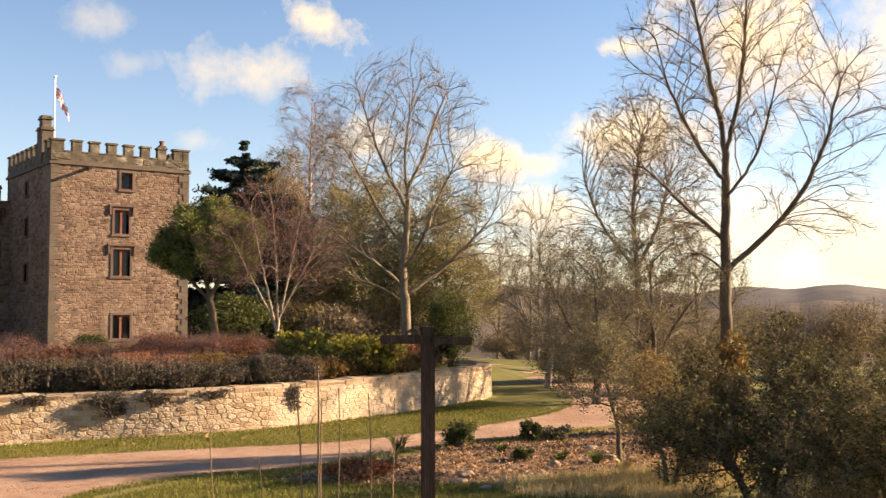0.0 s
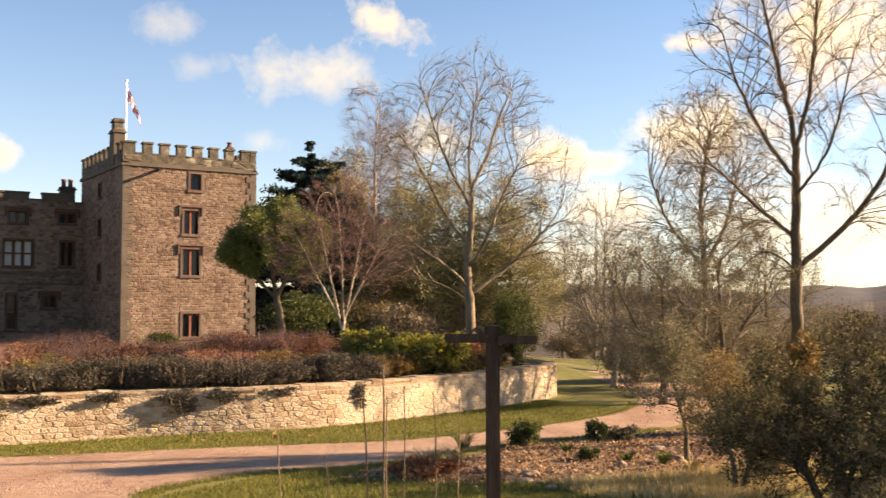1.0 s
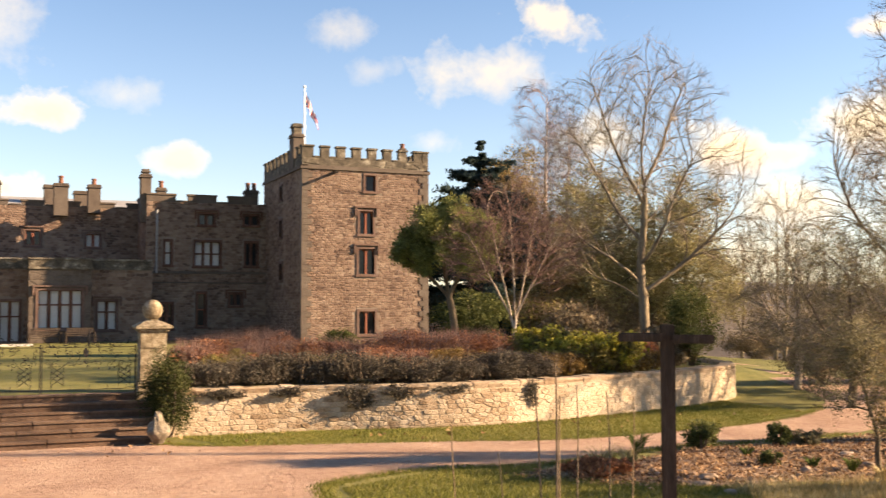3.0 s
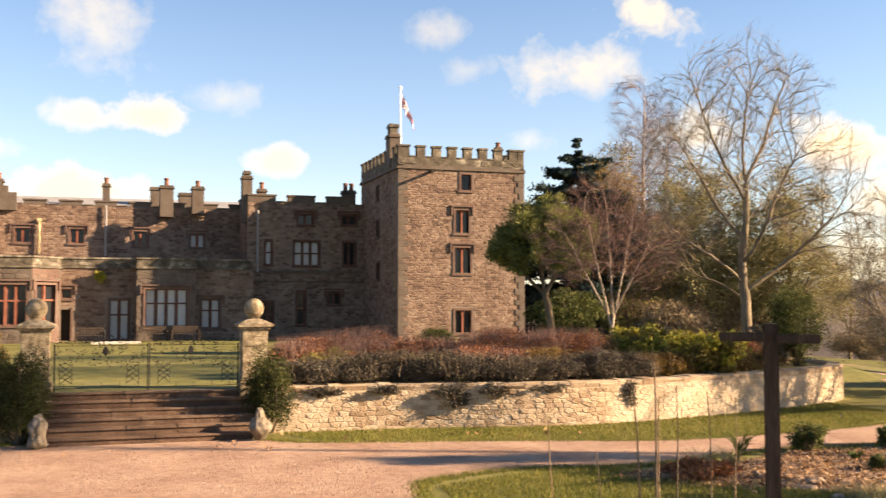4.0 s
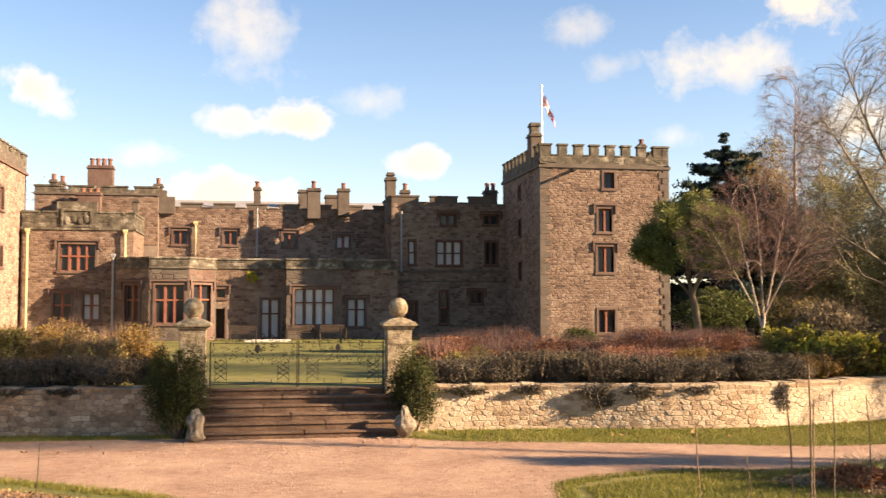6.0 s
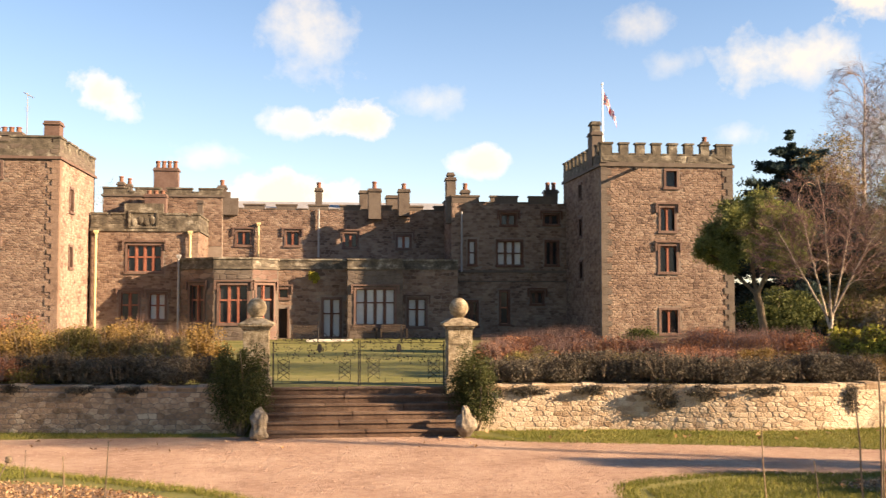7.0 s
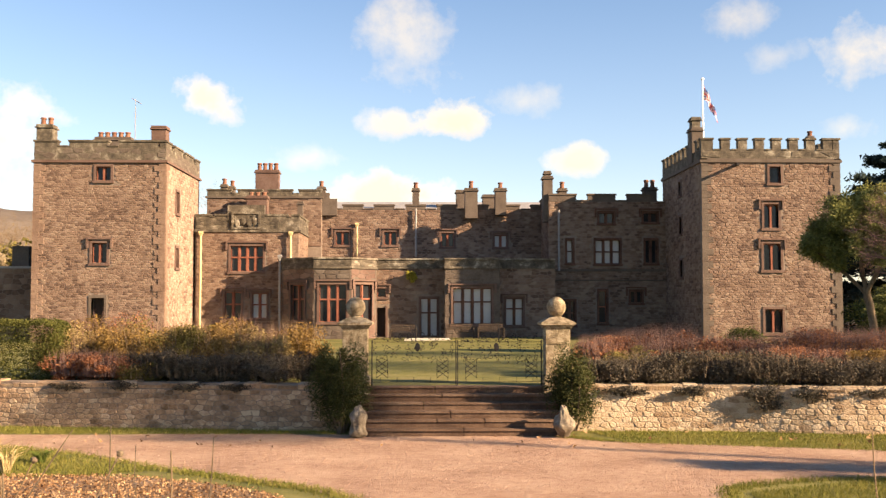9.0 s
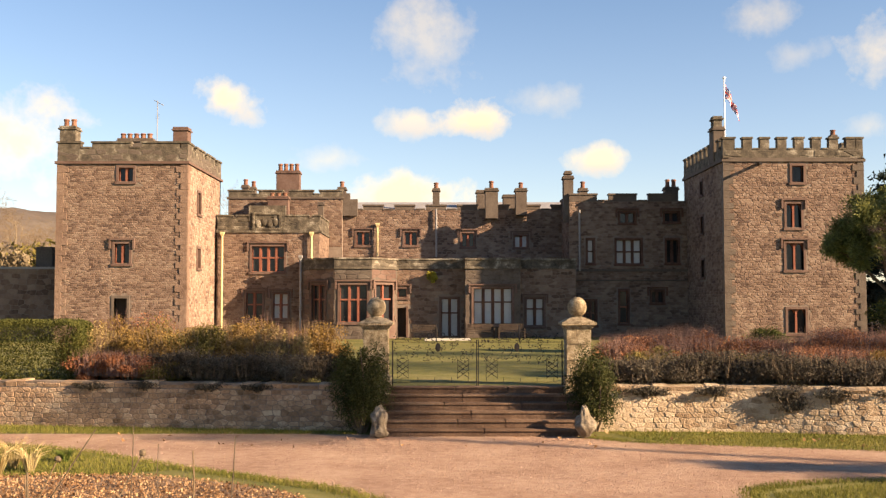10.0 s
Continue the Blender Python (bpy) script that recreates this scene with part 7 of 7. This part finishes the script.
east_stems = (
        ((2.46, 5.47), 2.25, (-0.03, 0), 0, 0.006), ((3.11, 5.59), 2.39, (-0.05, 0), 0, 0.009), ((3.27, 5.73), 2.55, (0.0, 0), 0, 0.010),
        ((3.41, 6.00), 2.31, (0.03, 0), 0, 0.008), ((3.69, 6.18), 2.36, (0, 0), 0, 0.007), ((4.00, 6.23), 2.31, (-0.02, 0), 0, 0.007),
        ((4.10, 6.16), 2.27, (0.03, 0), 0, 0.007), ((2.82, 5.52), 2.04, (-0.06, 0), 0, 0.006),)
west_stems = (((-1.62, 5.36), 2.28, (0.0, 0), 0, 0.005), ((-1.32, 5.44), 2.14, (0.0, 0), 0, 0.008), ((-1.19, 5.68), 2.18, (0.05, 0), 0, 0.006),
        ((-1.79, 4.67), 2.24, (0.42, 0), 0.016, 0.006), ((-2.07, 4.55), 2.23, (0.36, 0), 0.014, 0.006), ((-2.18, 4.72), 2.34, (0.5, 0), 0, 0.006),
        ((-1.74, 4.26), 2.22, (0.03, 0), 0, 0.008), ((-1.72, 4.38), 2.19, (-0.06, 0), 0, 0.006), ((-1.63, 5.98), 2.10, (-0.02, 0), 0, 0.004))
for k, (p, z1, lean, hd, th) in enumerate(east_stems + west_stems):
    g = land(*p)
    stem(p, max(0.3, z1 - g), (lean[0], lean[1]), 300 + k, hd, M["bark_dark"] if k % 3 else M["twig_brown"], "thin dry brown stem standing in the rough grass", th)


# -- stones, fallen leaves, grass --
def rocks(n, region, seed, lo, hi, label, group):
    rng = random.Random(seed)
    for k in range(n):
        x, y = region(rng)
        s = lo + (hi - lo) * rng.random() ** 2
        bm = bmesh.new()
        bmesh.ops.create_icosphere(bm, subdivisions=2, radius=1)
        off = Vector((rng.random() * 50, rng.random() * 50, 0))
        sc = Vector((s * (0.8 + 0.6 * rng.random()), s * (0.7 + 0.4 * rng.random()), s * (0.45 + 0.35 * rng.random())))
        for v in bm.verts:
            c = v.co * (1 + 0.35 * noise.noise(v.co * 1.7 + off))
            v.co = Vector((x + c.x * sc.x, y + c.y * sc.y, land(x, y) + sc.z * 0.35 + c.z * sc.z))
        tagged(part("rock", bm, M["rock"]), label, "rock", group)


def edge_row(rng):
    k = rng.random()
    return 9.3 + 9.0 * k + rng.gauss(0, 0.1), 14.1 - 0.9 * k + rng.gauss(0, 0.45) + (2.0 * rng.random() if rng.random() < 0.35 else 0)


rocks(60, edge_row, 5, 0.045, 0.14, "rough brown stone edging the bed", "bed stones")


def scatter(name, n, inside, size, mat, label, seed, category, long=1.3, lift=0.03, flat=0.85):
    r = random.Random(seed)
    pos = []
    while len(pos) < n:
        x, y = inside(r)
        pos.append((x, y, land(x, y) + lift + abs(r.gauss(0, 0.012))))
    ob = leaf_mesh(name, np.array(pos), size, seed, mat, None, long)
    tagged(ob, label, category, kind="stuff")


def in_poly(poly):
    xs, ys = [p.x for p in poly], [p.y for p in poly]

    def pick(r):
        while True:
            x, y = r.uniform(min(xs), max(xs)), r.uniform(min(ys), max(ys))
            odd = False
            for a, b in zip(poly, poly[1:] + poly[:1]):
                if (a.y > y) != (b.y > y) and x < (b.x - a.x) * (y - a.y) / (b.y - a.y) + a.x:
                    odd = not odd
            if odd:
                return x, y
    return pick


scatter("fallen_leaves", 13000, in_poly(bed), 0.036, M["dead_leaf"], "fallen brown leaves and bark on the bed", 7, "leaves")
scatter("fallen_leaves", 15000, in_poly(leafbed), 0.028, M["dead_leaf"], "pale fallen leaves covering the border", 8, "leaves")
scatter("gravel_chips", 16000, in_poly(road_far[14:80] + road_near[36:84] + road_left[18:56]), 0.013, M["chip"], "loose pinkish gravel chips on the drive", 9, "gravel", 1.2, 0.022)
scatter("lawn_leaves", 110, lambda r: (r.uniform(-9, 20), r.uniform(20.3, 23.0)), 0.06, M["dead_leaf"], "a few fallen leaves on the verge", 10, "leaves")


def blades(name, n, pick, h, mat, label, seed, width=0.012):
    r = random.Random(seed)
    q = np.random.RandomState(seed)
    pos = np.array([(lambda p: (p[0], p[1], land(*p)))(pick(r)) for _ in range(n)])
    d = q.normal(size=(n, 3)) * np.array([0.35, 0.35, 0.05]) + np.array([0, 0, 1])
    hh = h * (0.5 + q.rand(n))[:, None]
    s = q.normal(size=(n, 3)) * np.array([1, 1, 0])
    s /= np.linalg.norm(s, axis=1)[:, None]
    v = np.stack([pos - s * width / 2, pos + s * width / 2, pos + d * hh], 1).reshape(-1, 3)
    me = bpy.data.meshes.new(name)
    me.vertices.add(3 * n)
    me.vertices.foreach_set("co", v.astype(np.float32).ravel())
    me.loops.add(3 * n)
    me.loops.foreach_set("vertex_index", np.arange(3 * n, dtype=np.int32))
    me.polygons.add(n)
    me.polygons.foreach_set("loop_start", np.arange(0, 3 * n, 3, dtype=np.int32))
    me.polygons.foreach_set("loop_total", np.full(n, 3, dtype=np.int32))
    me.update()
    tagged(adopt(name, me, mat), label, "grass", kind="stuff")


verge = in_poly([Vector((x, wall_y(x) - 0.02, 0)) for x in (3.6, 6, 8, 10, 12, 14, 16, 18, 20)] + [Vector((20.0, 21.6, 0)), Vector((17.1, 20.25, 0)), Vector((14.2, 19.7, 0)), Vector((11.4, 19.45, 0)), Vector((8.6, 20.25, 0)), Vector((4.3, 21.4, 0))])
blades("verge_grass", 42000, verge, 0.055, M["blade"], "short green grass of the verge", 11)
left_verge = in_poly([Vector((-12, 24.5, 0)), Vector((-6.3, 23.75, 0)), Vector((-1.9, 23.1, 0)), Vector((-1.9, 22.7, 0)), Vector((-12, 22.9, 0))])
blades("verge_grass", 12000, left_verge, 0.06, M["blade"], "short green grass of the verge", 12)
near_lawn = in_poly([Vector((5.0, 15.6, 0)), Vector((7.2, 16.6, 0)), Vector((9.0, 16.2, 0)), Vector((8.2, 15.4, 0)), Vector((10.5, 13.5, 0)), Vector((13.5, 11.5, 0)), Vector((9, 9.5, 0)), Vector((4.6, 12.5, 0))])
blades("lawn_grass", 42000, near_lawn, 0.06, M["blade"], "patchy green grass of the near lawn", 13)
left_lawn = in_poly([Vector((-12, 20.8, 0)), Vector((-7.8, 20.3, 0)), Vector((-4.6, 17.9, 0)), Vector((-5.8, 17.2, 0)), Vector((-8.6, 17.0, 0)), Vector((-12, 16.5, 0))])
blades("lawn_grass", 20000, left_lawn, 0.06, M["blade"], "patchy green grass of the near lawn", 14)
rough_right = in_poly([Vector((10.6, 13.4, 0)), Vector((13, 12.7, 0)), Vector((16, 12.4, 0)), Vector((15, 10.5, 0)), Vector((12, 10.3, 0)), Vector((10.4, 12.0, 0))])
blades("rough_grass", 9000, rough_right, 0.16, M["dry_grass"], "straw-coloured rough grass before the bed", 15)



def along(line, spread):
    """Points strewn beside a line, thinning out on both sides."""
    def pick(r):
        k = r.randrange(len(line) - 1)
        p = line[k].lerp(line[k + 1], r.random())
        return p.x + r.gauss(0, spread), p.y + r.gauss(0, spread)
    return pick


blades("edge_grass", 9000, along([p for p in road_near if 4 < p.x < 18 and p.y > 11], 0.11), 0.055, M["blade"], "ragged grass along the drive's edge", 16)
blades("edge_grass", 9000, along([p for p in road_left if -13 < p.x < 0.5 and p.y > 11], 0.11), 0.055, M["blade"], "ragged grass along the drive's edge", 17)
blades("edge_grass", 9000, along([p for p in road_far if 3 < p.x < 22 and p.y < 24], 0.10), 0.045, M["blade"], "ragged grass along the drive's edge", 18)


def tuft(at, h, n, mat, seed, label):
    x, y = at
    rng = random.Random(seed)
    z = land(x, y)
    v, f = [], []
    for k in range(n):
        a = rng.random() * 6.283
        ln = h * (0.6 + 0.5 * rng.random())
        out = ln * (0.25 + 0.5 * rng.random())
        p0 = Vector((x + 0.06 * math.cos(a), y + 0.06 * math.sin(a), z))
        p1 = p0 + Vector((out * 0.4 * math.cos(a), out * 0.4 * math.sin(a), ln * 0.75))
        p2 = p0 + Vector((out * math.cos(a), out * math.sin(a), ln * (0.8 + 0.2 * rng.random())))
        tube(v, f, [p0, p1, p2], [0.006, 0.005, 0.002], 3)
    tagged(raw("grass_tuft", v, f, mat), label, "grass tuft", "grass tufts")


for k, (p, h, m) in enumerate((((11.51, 16.97), 0.42, "leaf_green"), ((13.20, 15.81), 0.2, "leaf_green"), ((13.74, 13.69), 0.25, "leaf_green"), ((13.41, 14.30), 0.2, "leaf_green"), ((10.09, 15.15), 0.5, "dry_grass"), ((9.45, 15.08), 0.5, "dry_grass"), ((13.37, 12.64), 0.3, "dry_grass"),
                             ((-7.51, 18.00), 0.55, "dry_grass"), ((-7.07, 17.64), 0.5, "dry_grass"), ((-7.36, 16.97), 0.6, "dry_grass"), ((-6.90, 18.77), 0.25, "leaf_green"))):
    tuft(p, h, 90, M[m], 400 + k, "tuft of arching grass leaves at the bed's edge" if m == "leaf_green" else "tuft of dry straw-coloured grass")
shrub("brown_bush", (9.35, 14.91), (0.75, 0.4, 0.22), 3200, 0.05, M["leaf_rust"], "heap of russet dead foliage on the bed", 420, 24)


# -- seats and paving before the castle front --
def garden_bench(x, y, w):
    z = land(x, y)
    ob = thing("garden_bench", (x, y, z), "dark slatted garden bench before the castle front", "bench", "garden benches")
    for k in (-1, 1):
        bm = bmesh.new()
        box(bm, x + k * w / 2 - 0.04, x + k * w / 2 + 0.04, y - 0.25, y + 0.25, z - 0.02, z + 0.62, 0.01)
        part("end", bm, M["old_wood"], ob)
    for k in range(4):
        bm = bmesh.new()
        box(bm, x - w / 2 + 0.045, x + w / 2 - 0.045, y - 0.24 + 0.12 * k, y - 0.15 + 0.12 * k, z + 0.42, z + 0.45)
        part("slat", bm, M["old_wood"], ob)
    for k in range(3):
        bm = bmesh.new()
        box(bm, x - w / 2 + 0.045, x + w / 2 - 0.045, y + 0.22, y + 0.25, z + 0.5 + 0.13 * k, z + 0.59 + 0.13 * k)
        part("back_rail", bm, M["old_wood"], ob)


garden_bench(-1.07, 59.2, 1.5)
garden_bench(2.23, 59.6, 1.6)
garden_bench(4.03, 59.4, 1.5)
slab = bmesh.new()
box(slab, -0.98, 1.57, 57.2, 58.4, 0.62, land(0.0, 57.8) + 0.10, 0.02)
tagged(part("paving", slab, M["pale_slab"]), "pale stone landing at the lawn's far edge", "paving", kind="structure")
